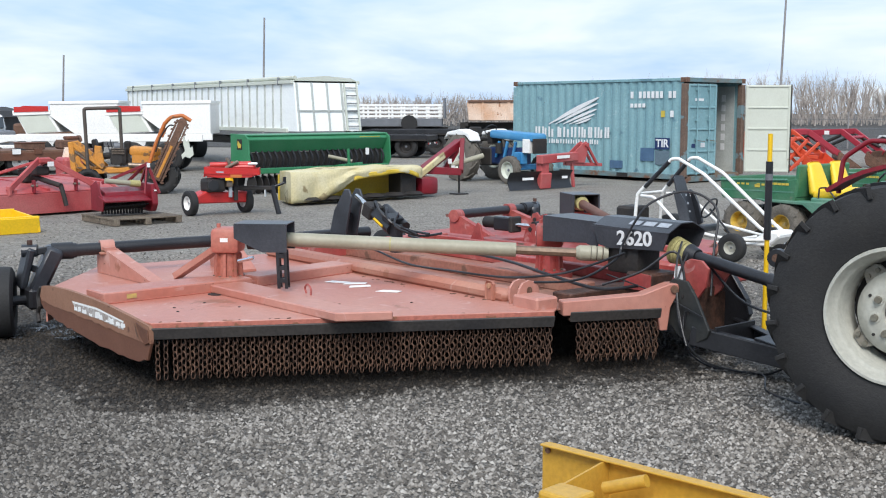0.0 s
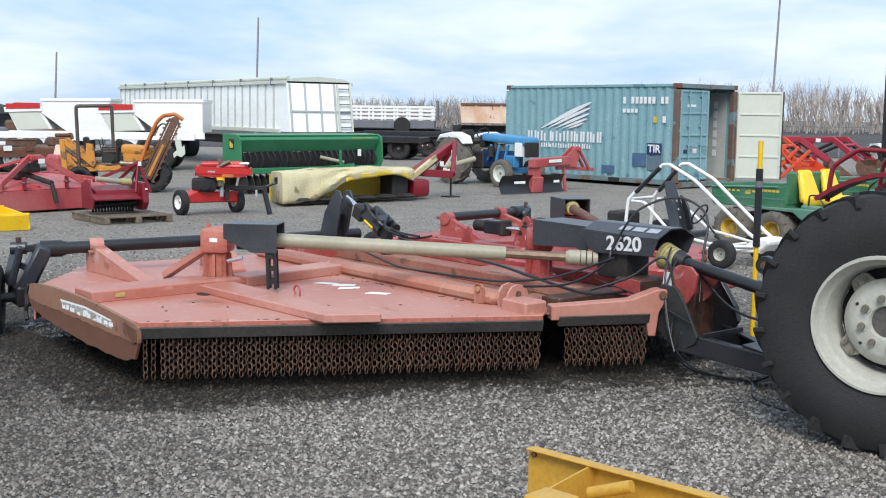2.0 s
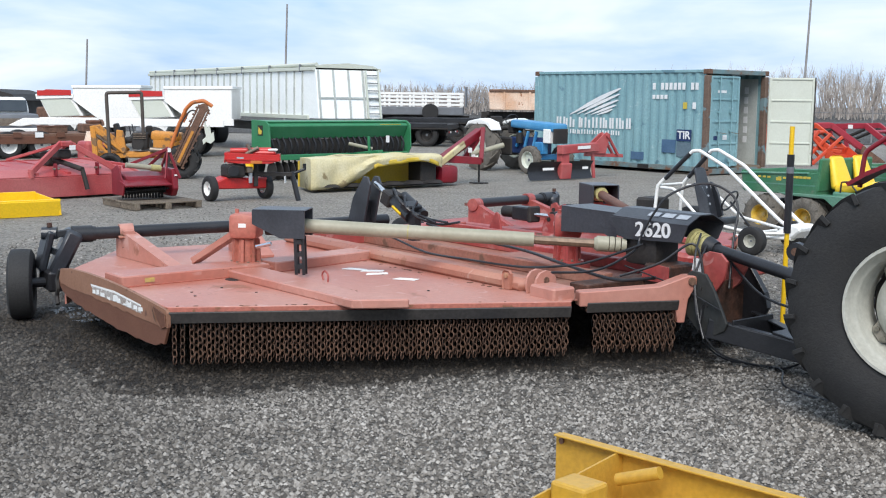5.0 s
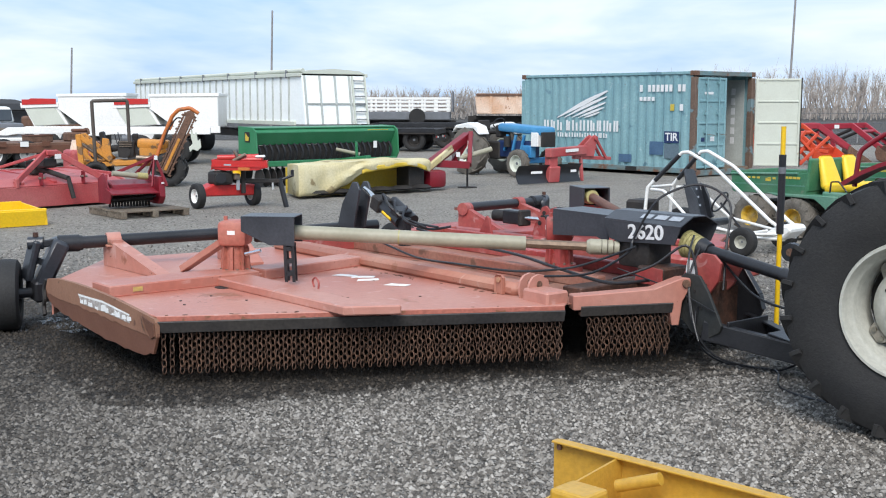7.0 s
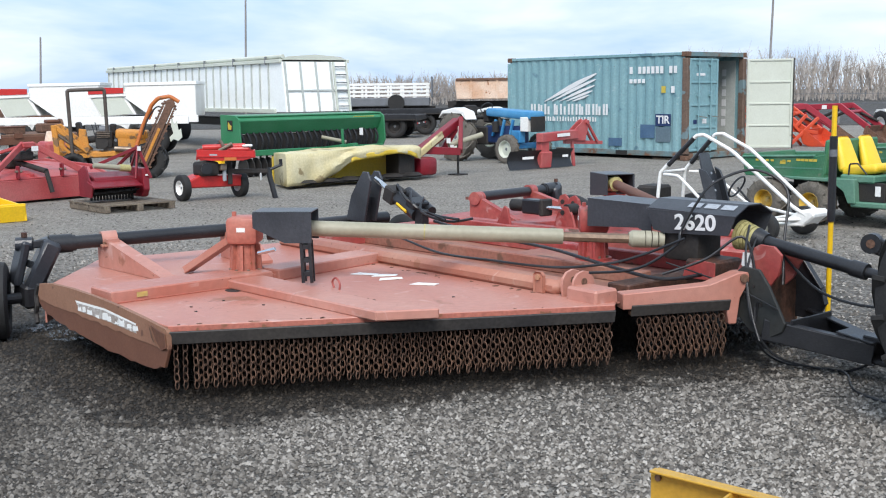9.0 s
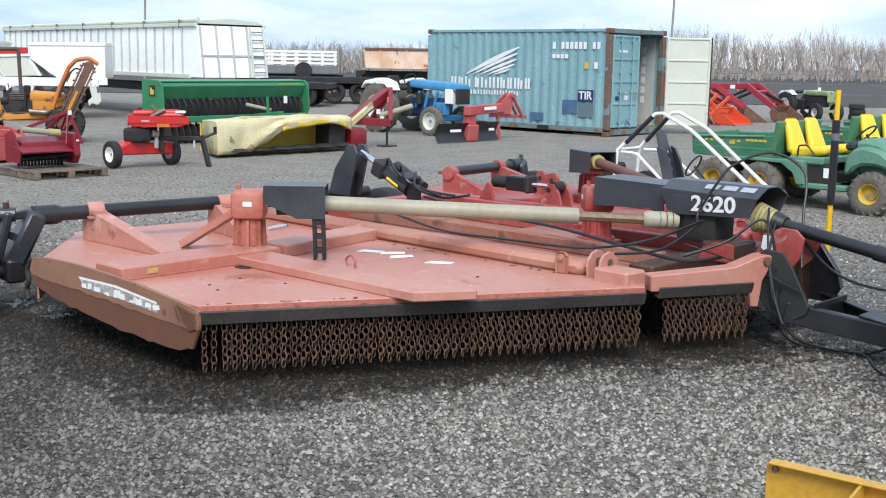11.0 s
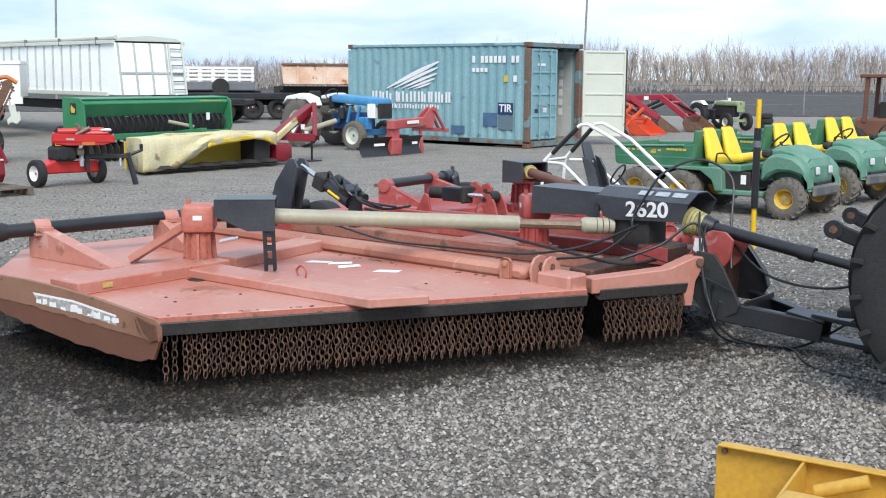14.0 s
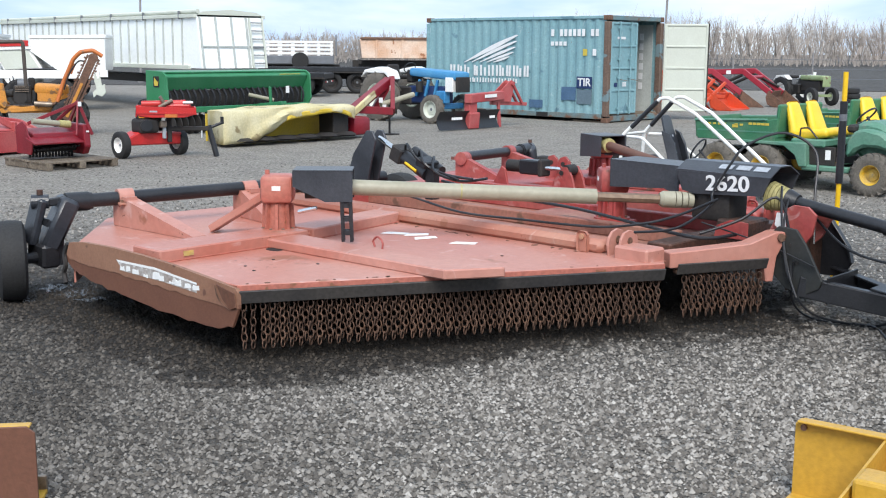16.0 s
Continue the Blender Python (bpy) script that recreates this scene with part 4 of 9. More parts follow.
    flat("paint_patch", [(2.11, 0.44), (2.56, 0.44), (2.56, 0.79), (2.11, 0.79)], "grey_blue", 0.001)
    flat("paint_patch", [(0.62, 0.30), (1.05, 0.30), (1.05, 0.50), (0.62, 0.50)], "faded_blue", 0.001)
    # faded writing on the inner wall is left as pale bars
    for k in range(6):
        part("marking", boxm((2.42, hy - 0.083, 0.85 + 0.25 * k), (0.12, 0.006, 0.17)), "chip_white", c)
    part("liner", boxm((-0.1, hy - 0.072, 1.3), (5.7, 0.012, 2.2)), "seam", c)
    part("support_block", boxm((2.4, -hy + 0.25, 0.02), (0.9, 0.3, 0.04)), "wood", c)


container()


# ---- flex-wing rotary mower ----
MOW = thing("flex_wing_mower", "faded red flex-wing rotary mower with chain guards and black hitch", "mower", (0.73, 9.05, 0), -48.7)


def chain_strand(links, seed):
    rng = random.Random(seed)
    bm = B()
    z = 0.0
    for k in range(links):
        L, W, r = 0.0268, 0.0178, 0.0044
        tilt = rng.uniform(-0.07, 0.07)
        ring = []
        for j in range(8):
            a = 6.28318 * j / 8
            ring.append(Vector((0, W * math.cos(a), L * math.sin(a) * (1 if abs(math.sin(a)) < 0.99 else 1.0))))
        turn = Matrix.Rotation((0.85 if k % 2 else -0.7) + tilt, 3, "Z")
        sec = []
        for j in range(8):
            t = (ring[(j + 1) % 8] - ring[j - 1]).normalized()
            u = Vector((1, 0, 0))
            w = t.cross(u)
            sec.append([bm.verts.new(turn @ (ring[j] + r * (math.cos(1.5708 * q) * u + math.sin(1.5708 * q) * w)) + Vector((0, 0, z - L))) for q in range(4)])
        for j in range(8):
            for q in range(4):
                bm.faces.new((sec[j][q], sec[j][(q + 1) % 4], sec[(j + 1) % 8][(q + 1) % 4], sec[(j + 1) % 8][q]))
        z -= 2 * L - 2.4 * r
    bmesh.ops.recalc_face_normals(bm, faces=bm.faces)
    me = bpy.data.meshes.new("chain")
    bm.to_mesh(me)
    bm.free()
    me.shade_smooth()
    me.materials.append(M["chain"])
    return me


STRANDS = [chain_strand(6, s) for s in range(6)]


def chain_curtain(parent, a, b, z, step=0.0265, skip=()):
    """Hanging chains from a to b (x, y), two rows, each strand a part."""
    a, b = Vector((*a, z)), Vector((*b, z))
    d = (b - a)
    n = int(d.length / step)
    side = Vector((-d.y, d.x, 0)).normalized()
    rng = random.Random(n)
    for k in range(n):
        f = (k + 0.5) / n
        if any(lo < f < hi for lo, hi in skip):
            continue
        o = new("chain", rng.choice(STRANDS))
        o.parent = parent
        p = a + d * f + side * (0.013 if k % 2 else -0.013)
        o.matrix_basis = pose(p.x, p.y, z + (0.0 if k % 2 else -0.0215), rng.uniform(-1.4, 1.4), rng.uniform(-1.4, 1.4), math.degrees(math.atan2(d.y, d.x)) + 90 + rng.uniform(-4, 4))


def gearbox(parent, x, y, z0, paint, sx=0.22, label=""):
    g = new("gearbox")
    g.empty_display_size = 0.1
    g.parent = parent
    g.matrix_basis = pose(x, y, 0, 0, 0, 45)
    h = z0 + 0.20
    bm = B()
    box(bm, (0, 0, h + 0.10), (sx, sx, 0.19), bevel=0.035, segs=2)
    rod(bm, (-0.07, 0, h + 0.195), (-0.07, 0, h + 0.225), 0.016, n=8)
    part("housing", bm, paint, g, smooth=True)
    bm = B()
    rod(bm, (0, 0, z0 + 0.015), (0, 0, h + 0.02), 0.088, 0.075, 16)
    rod(bm, (0, 0, z0), (0, 0, z0 + 0.022), 0.135, n=24)
    part("bell_housing", bm, "bell" if paint == "gear_red" else paint, g, smooth=True)
    for k in range(8):
        a = 6.28318 * k / 8
        part("bell_rib", barm((0.098 * math.cos(a), 0.098 * math.sin(a), z0 + 0.02), (0.088 * math.cos(a), 0.088 * math.sin(a), h), 0.018, 0.03, up=(math.cos(a), math.sin(a), 0)), "bell" if paint == "gear_red" else paint, g)
    for k in range(8):
        a = 6.28318 * (k + 0.5) / 8
        part("bolt", rodm((0.108 * math.cos(a), 0.108 * math.sin(a), z0 + 0.02), (0.108 * math.cos(a), 0.108 * math.sin(a), z0 + 0.038), 0.011, n=6), "steel", g)
    part("decal", boxm((0, -sx / 2 - 0.001, h + 0.11), (0.058, 0.004, 0.03)), "paper", g)
    part("decal", boxm((-sx / 2 - 0.001, 0, h + 0.11), (0.004, 0.058, 0.03)), "paper", g)
    return g


def wedge(parent, top, foot, w, paint, name="gusset"):
    """A boxed wedge that carries a tube clamp at its top and runs down to the deck at its foot."""
    t, f = Vector(top), Vector(foot)
    d = Vector((f.x - t.x, f.y - t.y, 0)).normalized()
    n = Vector((-d.y, d.x, 0)) * w / 2
    back = t - d * 0.07
    zb = f.z
    bm = B()
    rows = []
    for s in (-1, 1):
        rows.append([bm.verts.new(q + s * n) for q in (Vector((back.x, back.y, zb)), Vector((back.x, back.y, t.z)), Vector((t.x, t.y, t.z)) + d * 0.07, f + Vector((0, 0, 0.02)), f)])
    for i in range(5):
        bm.faces.new((rows[0][i], rows[0][(i + 1) % 5], rows[1][(i + 1) % 5], rows[1][i]))
    bm.faces.new(rows[0])
    bm.faces.new(rows[1][::-1])
    bmesh.ops.recalc_face_normals(bm, faces=bm.faces)
    part(name, bm, paint, parent)


def caster(parent, hub, tube_end, s):
    """Cranked black arm from the torque tube down to a small tyre."""
    a = new("wheel_arm")
    a.empty_display_size = 0.1
    a.parent = parent
    hx, hy, hz = hub
    tx, ty, tz = tube_end
    e = Vector((0.209, s * 0.978, 0))
    end = Vector((tx, ty, tz))
    bm = B()
    rod(bm, end - e * 0.10, end + e * 0.06, 0.068, n=18)
    rod(bm, end + e * 0.06, end + e * 0.085, 0.060, n=18)
    part("collar", bm, "black", a, smooth=True)
    # plate arm: wide at the collar, drawn in to the foot
    ay = ty - s * 0.225
    foot = Vector((-2.48, ay, 0.34))
    bm = B()
    bar(bm, end - e * 0.07 + Vector((0.0, 0, 0.03)), foot, 0.13, 0.21, 0.025, up=(1, 0, 0.5))
    part("crank", bm, "slate", a, "black cranked arm", smooth=True)
    lt, lb = Vector((-2.50, ay - s * 0.02, 0.695)), Vector((-2.565, ay - s * 0.085, 0.37))
    bm = B()
    bar(bm, lt, lb, 0.06, 0.15, 0.015, up=(1, 0, 0))
    rod(bm, lt + Vector((-0.03, -s * 0.05, -0.03)), lt + Vector((0.03, s * 0.05, -0.03)), 0.05, n=14)
    part("link", bm, "slate", a)
    bm = B()
    bar(bm, lt + Vector((0.02, s * 0.03, -0.04)), end - e * 0.10 + Vector((0, 0, 0.02)), 0.05, 0.055, 0.008)
    bar(bm, lb.lerp(lt, 0.55), foot.lerp(end, 0.42), 0.03, 0.05, 0.006)
    part("tie_bar", bm, "black", a)
    bm = B()
    box(bm, (-2.50, ay - s * 0.01, 0.30), (0.24, 0.14, 0.17), (0, 6, 0), 0.02)
    rod(bm, (-2.42, ay + s * 0.07, 0.40), (-2.42, ay + s * 0.07, 0.22), 0.028, n=10)

    part("foot", bm, "black", a)
    part("grease_cap", rodm(lt + Vector((0.0, 0, 0.02)), lt + Vector((0.0, 0, 0.055)), 0.022, n=10), "grease_shade", a)
    part("axle", rodm((hx, ay + s * 0.03, hz), (hx, hy, hz), 0.04, n=12), "black", a)
    wheel(a, hub, 0.28, 0.19, 0.15, tyre="rubber", rim="dark", side=-s, axis=-24 * s)


def wing(s, off=(0, 0), main=True):
    """One wing deck; s = -1: the right wing (y < 0), 1: the left. off moves it (x, y)."""
    w = new("right_wing" if s < 0 else "left_wing")
    w.empty_display_size = 0.2
    w.parent = MOW
    w.matrix_basis = pose(off[0], off[1], 0)
    P = lambda x, y: (x, -s * y)    # written for the right wing
    red = "deck" if s < 0 else "deck_red"
    top, out = 0.455, [(-0.03, -3.32), (1.26, -1.08), (1.20, -1.0), (-2.60, -0.95), (-2.76, -2.5), (-1.80, -3.31)]
    bm = B()
    prism(bm, [P(*p) for p in out], top - 0.012, top, bevel=0.004)
    part("deck_plate", bm, red, w, "sun-faded red steel deck")
    # skirts round the deck
    for (a, b), zlow in zip(zip(out[3:] + out[:1], out[4:] + out[:1]), (0.24, 0.22)):
        ax, ay = P(*a)
        bx_, by_ = P(*b)
        part("skirt", barm((ax, ay, (top + zlow) / 2 - 0.007), (bx_, by_, (top + zlow) / 2 - 0.007), 0.012, top - zlow), red, w)
    # scraped outer end plate
    prof = [(-0.02, 0.437), (-0.30, 0.463), (-0.62, 0.488), (-0.95, 0.503), (-1.3, 0.508), (-1.62, 0.500), (-1.80, 0.478), (-1.86, 0.42), (-1.83, 0.34), (-1.70, 0.285),
            (-1.35, 0.238), (-0.95, 0.205), (-0.55, 0.185), (-0.25, 0.178), (-0.06, 0.215), (0.0, 0.33)]
    jag = random.Random(8)
    low = []
    for (x0, z0), (x1, z1) in zip(prof[8:14], prof[9:15]):
        for k in range(5):
            low.append((x0 + (x1 - x0) * k / 5 + jag.uniform(-0.01, 0.01), z0 + (z1 - z0) * k / 5 + jag.uniform(-0.008, 0.008)))
    prof = prof[:8] + low + prof[14:]
    m = Matrix.Translation((0, P(0, -3.325)[1] + s * 0.0, 0)) @ XZ
    part("end_plate", prismm(prof, -0.008, 0.012, m, bevel=0.003), "worn", w, "rusty brown scraped end plate with a torn label")
    part("end_lip", prismm([(x, z + 0.004) for x, z in prof[:7]] + [(-1.84, 0.40)] + [(-1.80 + 0.06 * k, 0.372 - 0.0016 * k + jag.uniform(-0.009, 0.007)) for k in range(28)] + [(-0.07, 0.322), (-0.004, 0.33), (-0.004, 0.42)], -0.010, 0.016, m), "deck" if s > 0 else "worn_light", w, "scuffed tan upper band of the end plate")
    part("end_fold", prismm([(-0.19, 0.447), (-0.09, 0.425), (-0.02, 0.415), (-0.008, 0.335), (-0.06, 0.315), (-0.13, 0.36)], 0.0165, 0.024, m, 0.003), "brown", w)
    part("scratch", prismm([(-0.20, 0.44), (-0.17, 0.38), (-0.14, 0.345), (-0.06, 0.315), (-0.10, 0.325), (-0.165, 0.355), (-0.19, 0.39)], 0.0245, 0.0255, m), "rust", w)
    if main:
        rng = random.Random(4)
        # a torn label along the plate: grey backing, white scraps
        part("label_backing", prismm([(-1.22, 0.437), (-0.80, 0.447), (-0.385, 0.418), (-0.38, 0.362), (-0.72, 0.378), (-1.14, 0.382)], 0.0165, 0.0175, m), "grey_label", w)
        part("label_strip", prismm([(-1.225, 0.445), (-0.80, 0.452), (-0.378, 0.421), (-0.38, 0.410), (-0.80, 0.438), (-1.2, 0.432)], 0.018, 0.0192, m), "paper", w)
        for k, x0 in enumerate((-1.19, -1.12, -1.05, -0.93, -0.83, -0.76, -0.66, -0.60, -0.50, -0.42)):
            wd, z0 = rng.uniform(0.045, 0.085), 0.385 - 0.012 * k / 9
            h = rng.uniform(0.028, 0.05) if k not in (3, 6) else 0.018
            part("label_scrap", prismm([(x0, z0), (x0 + wd, z0 + rng.uniform(-0.006, 0.01)), (x0 + wd * 0.9, z0 + h), (x0 + wd * 0.5, z0 + h * rng.uniform(0.6, 1.1)), (x0 + 0.006, z0 + h * 0.9)], 0.0178, 0.019, m), "paper", w)
    if main:
        part("torn_strap", hosem([(-1.83, -3.335, 0.47), (-1.86, -3.345, 0.40), (-1.84, -3.35, 0.33), (-1.87, -3.35, 0.27), (-1.83, -3.36, 0.21)], 0.016, 6, 4), "dark", w, "torn black strap")
    # ribs
    def beam(a, b, wd, z, name="rib", paint=red):
        ax, ay = P(*a)
        bx_, by_ = P(*b)
        part(name, barm((ax, ay, (top + z) / 2), (bx_, by_, (top + z) / 2), wd, z - top + 0.002, 0.008), paint, w)
        n_ = Vector((-(by_ - ay), bx_ - ax, 0)).normalized() * (wd / 2 + 0.002)
        for q in (-1, 1):
            part("weld_bead", barm(Vector((ax, ay, top + 0.003)) + n_ * q, Vector((bx_, by_, top + 0.003)) + n_ * q, 0.012, 0.010, up=(0.3, 0.2, 1)), "bell", w)
    beam((-1.02, -3.26), (-1.03, -2.1), 0.30, 0.53)
    # the long rib ends in a foot cut along the deck's front edge
    part("rib", prismm([P(*q) for q in ((-0.90, -2.17), (-0.90, -2.45), (0.665, -2.41), (0.85, -2.10), (0.72, -2.04), (0.60, -2.20))], top - 0.002, 0.512, None, 0.008), red, w)
    beam((-1.02, -2.06), (-1.20, -1.06), 0.24, 0.53)
    gx, gy = (-1.11, P(0, -2.17)[1]) if main else (-0.95, 2.34)
    gearbox(w, gx, gy, 0.50, "gear_red" if s < 0 else "deck_red")
    part("gearbox_mount", boxm((gx, gy, 0.478), (0.36, 0.36, 0.045), bevel=0.006), red, w)
    # torque tube, clamps and gussets
    t0, t1 = P(-2.40, -2.92), (P(-2.08, -1.42) if main else P(-2.12, -1.62))
    part("torque_tube", rodm((*t0, 0.655), (*t1, 0.675), 0.050, n=18), "black", w, smooth=True)
    for (cx, cy), foot in (((-2.335, -2.60), (-1.45, -2.58)), ((-2.126, -1.648), (-1.64, -1.73))):
        px_, py_ = P(cx, cy)
        wedge(w, (px_, py_, 0.66), (*P(*foot), 0.458), (0.11 if cy < -2 else 0.20) if main else 0.07, red)
        bm = B()
        dx, dy = (t1[0] - t0[0]), (t1[1] - t0[1])
        ln = math.hypot(dx, dy)
        dx, dy = dx / ln, dy / ln
        rod(bm, (px_ - dx * 0.055, py_ - dy * 0.055, 0.660), (px_ + dx * 0.055, py_ + dy * 0.055, 0.662), 0.066, n=16)
        box(bm, (px_ + dy * 0.07, py_ - dx * 0.07, 0.66), (0.09, 0.09, 0.03))
        part("tube_clamp", bm, red, w, smooth=True)
        if main:
            # bolted flange of the clamp
            f0 = Vector((px_ + dy * 0.085, py_ - dx * 0.085, 0.628))
            u_ = Vector((dx, dy, 0))
            part("clamp_flange", barm(f0 - u_ * 0.075, f0 + u_ * 0.075, 0.05, 0.018, 0.004), "hinge_tan", w)
            for q in (-0.05, 0.05):
                part("bolt", rodm(f0 + u_ * q + Vector((0, 0, 0.008)), f0 + u_ * q + Vector((0, 0, 0.026)), 0.012, n=6), "rust", w)
    # channel brace that climbs from the deck to the gearbox
    if main:
        b0, b1 = Vector((*P(-1.65, -2.32), 0.464)), Vector((*P(-1.24, -2.13), 0.735))
        e = (b1 - b0).normalized()
        n_ = Vector((-e.y, e.x, 0)).normalized()
        part("brace", barm(b0, b1, 0.10, 0.014), red, w)
        for q in (-0.05, 0.05):
            part("brace_flange", barm(b0 + n_ * q + Vector((0, 0, 0.022)), b1 + n_ * q + Vector((0, 0, 0.022)), 0.012, 0.045), red, w)
    else:
        for k, (x, y) in enumerate(((-1.22, 1.95), (-1.04, 1.90))):
            part("pivot_ear", prismm([(-0.09, 0.45), (0.13, 0.45), (0.05, 0.70), (0.0, 0.74), (-0.06, 0.72), (-0.09, 0.66)], -0.012, 0.012, Matrix.Translation((x, y, 0)) @ XZ, 0.003), red, w)
            part("ear_pin", rodm((x - 0.02, y - 0.02, 0.665), (x - 0.02, y + 0.02, 0.665), 0.022, n=10), "dark", w)
    caster(w, (-2.49, P(0, -3.40)[1], 0.28), (-2.40, P(0, -2.92)[1], 0.655), -s)
    # shaft shield, straps
    sh = new("shaft_shield")
    sh.parent = w
    cx, cy = P(-0.77, -2.06)
    if main:
        sh.matrix_basis = pose(cx, cy, 0, 0, 0, 45)
        side = [(-0.19, 0.945), (0.20, 0.945), (0.20, 0.745), (0.02, 0.745), (-0.19, 0.845)]
    else:
        sh.matrix_basis = pose(-0.70, 2.02, 0, 0, 0, -26)
        side = [(-0.19, 0.955), (0.20, 0.955), (0.20, 0.775), (-0.19, 0.745)]
    for sy in (-1, 1):
        part("shield_side", prismm(side, -0.007, 0.007, Matrix.Translation((0, sy * 0.13, 0)) @ XZ), "slate", sh)
    part("shield_top", boxm((0.005, 0, side[0][1] + 0.003), (0.39, 0.275, 0.010), bevel=0.004), "slate", sh)
    if not main:
        part("shield_back", boxm((-0.14, 0, 0.86), (0.01, 0.25, 0.19)), "dark", sh)
    for sy in (-0.125, -0.06) if main else ():
        for dx in (-0.028, 0.028):
            bm = B()
            bar(bm, (0.155 + dx, sy, 0.76), (0.165 + dx, sy, 0.48), 0.010, 0.022, up=(1, 0, 0))
            for k in range(3):
                bar(bm, (0.16 + dx - math.copysign(0.004, dx), sy, 0.72 - 0.09 * k), (0.16, sy, 0.72 - 0.09 * k), 0.010, 0.03)
            part("strap", bm, "black", sh)
    if main:
        bm = B()
        rod(bm, (-0.12, 0, 0.80), (-0.02, 0, 0.80), 0.05, n=12)
        box(bm, (0.04, 0, 0.80), (0.10, 0.08, 0.06), bevel=0.01)
        part("universal_joint", bm, "dark", sh)
        part("hydraulic_line", rodm((-0.15, -0.17, 0.685), (-0.03, -0.2, 0.715), 0.014, n=8), "chrome", sh)
        for k, (x, y, a) in enumerate(((-0.71, -1.46, 35), (-0.56, -1.40, 60), (-0.42, -1.46, 75), (-0.09, -1.43, 40))):
            part("paper_scrap", prismm([(-0.09, -0.03), (0.08, -0.045), (0.10, 0.02), (-0.05, 0.045)], 0, 0.004, pose(x, y, top + 0.002, 0, 0, a)), "paper", w)
        bm = B()
        hose(bm, [(-0.41, -1.93, 0.455), (-0.42, -1.935, 0.495), (-0.375, -1.94, 0.525), (-0.32, -1.95, 0.50), (-0.315, -1.955, 0.455)], 0.007)
        part("lift_ring", bm, "deck_red", w)
        for (x, y, r) in ((-0.78, -2.47, 0.045), (-0.75, -2.42, 0.03)):
            part("deck_hole", prismm([(r * math.cos(k * 0.63) * 1.5, r * math.sin(k * 0.63)) for k in range(10)], 0, 0.003, pose(x, y, top)), "dark", w)
        # flat dark discs for small holes and scuffs in the deck
        for (x, y) in ((-0.45, -2.95), (-0.3, -3.0), (-0.5, -2.7), (-1.45, -2.6), (-0.2, -2.6), (0.1, -2.35), (0.4, -1.6)):
            part("bolt", rodm((x, y, top), (x, y, top + 0.004), 0.010, n=6), "dark", w)
        fl = random.Random(21)
        for k in range(46):
            if k < 26:
                f = fl.random()
                x, y = -1.5 + 2.2 * f, -1.115 - 0.012 * f - abs(fl.gauss(0, 0.018))
            elif k < 38:
                f = fl.random() ** 1.6
                x, y = -0.03 + 1.29 * f - 0.02, -3.32 + 2.24 * f + 0.012
            else:
                x, y = fl.uniform(-0.9, 0.5), fl.uniform(-2.7, -1.4)
                if abs(y + 2.31) < 0.2:
                    continue
            r = fl.uniform(0.005, 0.016)
            pts = [(r * fl.uniform(0.5, 1.4) * math.cos(q * 1.0472) * 1.5, r * fl.uniform(0.4, 1.2) * math.sin(q * 1.0472)) for q in range(6)]
            part("rust_flake", prismm(pts, 0, 0.0025, pose(x, y, top + 0.0005, 0, 0, fl.uniform(0, 180))), "rust", w)
        part("sticker", boxm((-0.868, -3.06, 0.495), (0.006, 0.070, 0.030)), "dusty_yellow", w, "small faded yellow warning sticker")
    # front strip and chains
    a, b = P(-0.03, -3.32), P(1.26, -1.08)
    d = Vector((b[0] - a[0], b[1] - a[1], 0)).normalized()
    n = Vector((d.y, -d.x, 0)) * (-s)
    n = n if n.x > 0 else -n
    p0, p1 = Vector((*a, 0.388)) + n * 0.008, Vector((*b, 0.388)) + n * 0.008
    part("deck_lip", barm(Vector((*a, 0.436)), Vector((*b, 0.436)), 0.012, 0.03), "bell", w)
    part("guard_strip", barm(p0, p1, 0.014, 0.078, 0.003, up=(n.x * 0.35, n.y * 0.35, 1)), "strip", w, "grey-black rubber strip")
    q0, q1 = p0 - n * 0.045, p1 - n * 0.045
    part("chain_rail", barm((q0.x, q0.y, 0.385), (q1.x, q1.y, 0.375), 0.05, 0.02), "rust", w)
    chain_curtain(w, (q0.x + d.x * 0.02, q0.y + d.y * 0.02), (q1.x, q1.y), 0.375, skip=((0.010, 0.020), (0.031, 0.041)))
    return w


wing(-1)
wing(1, (-0.59, -0.19), main=False)


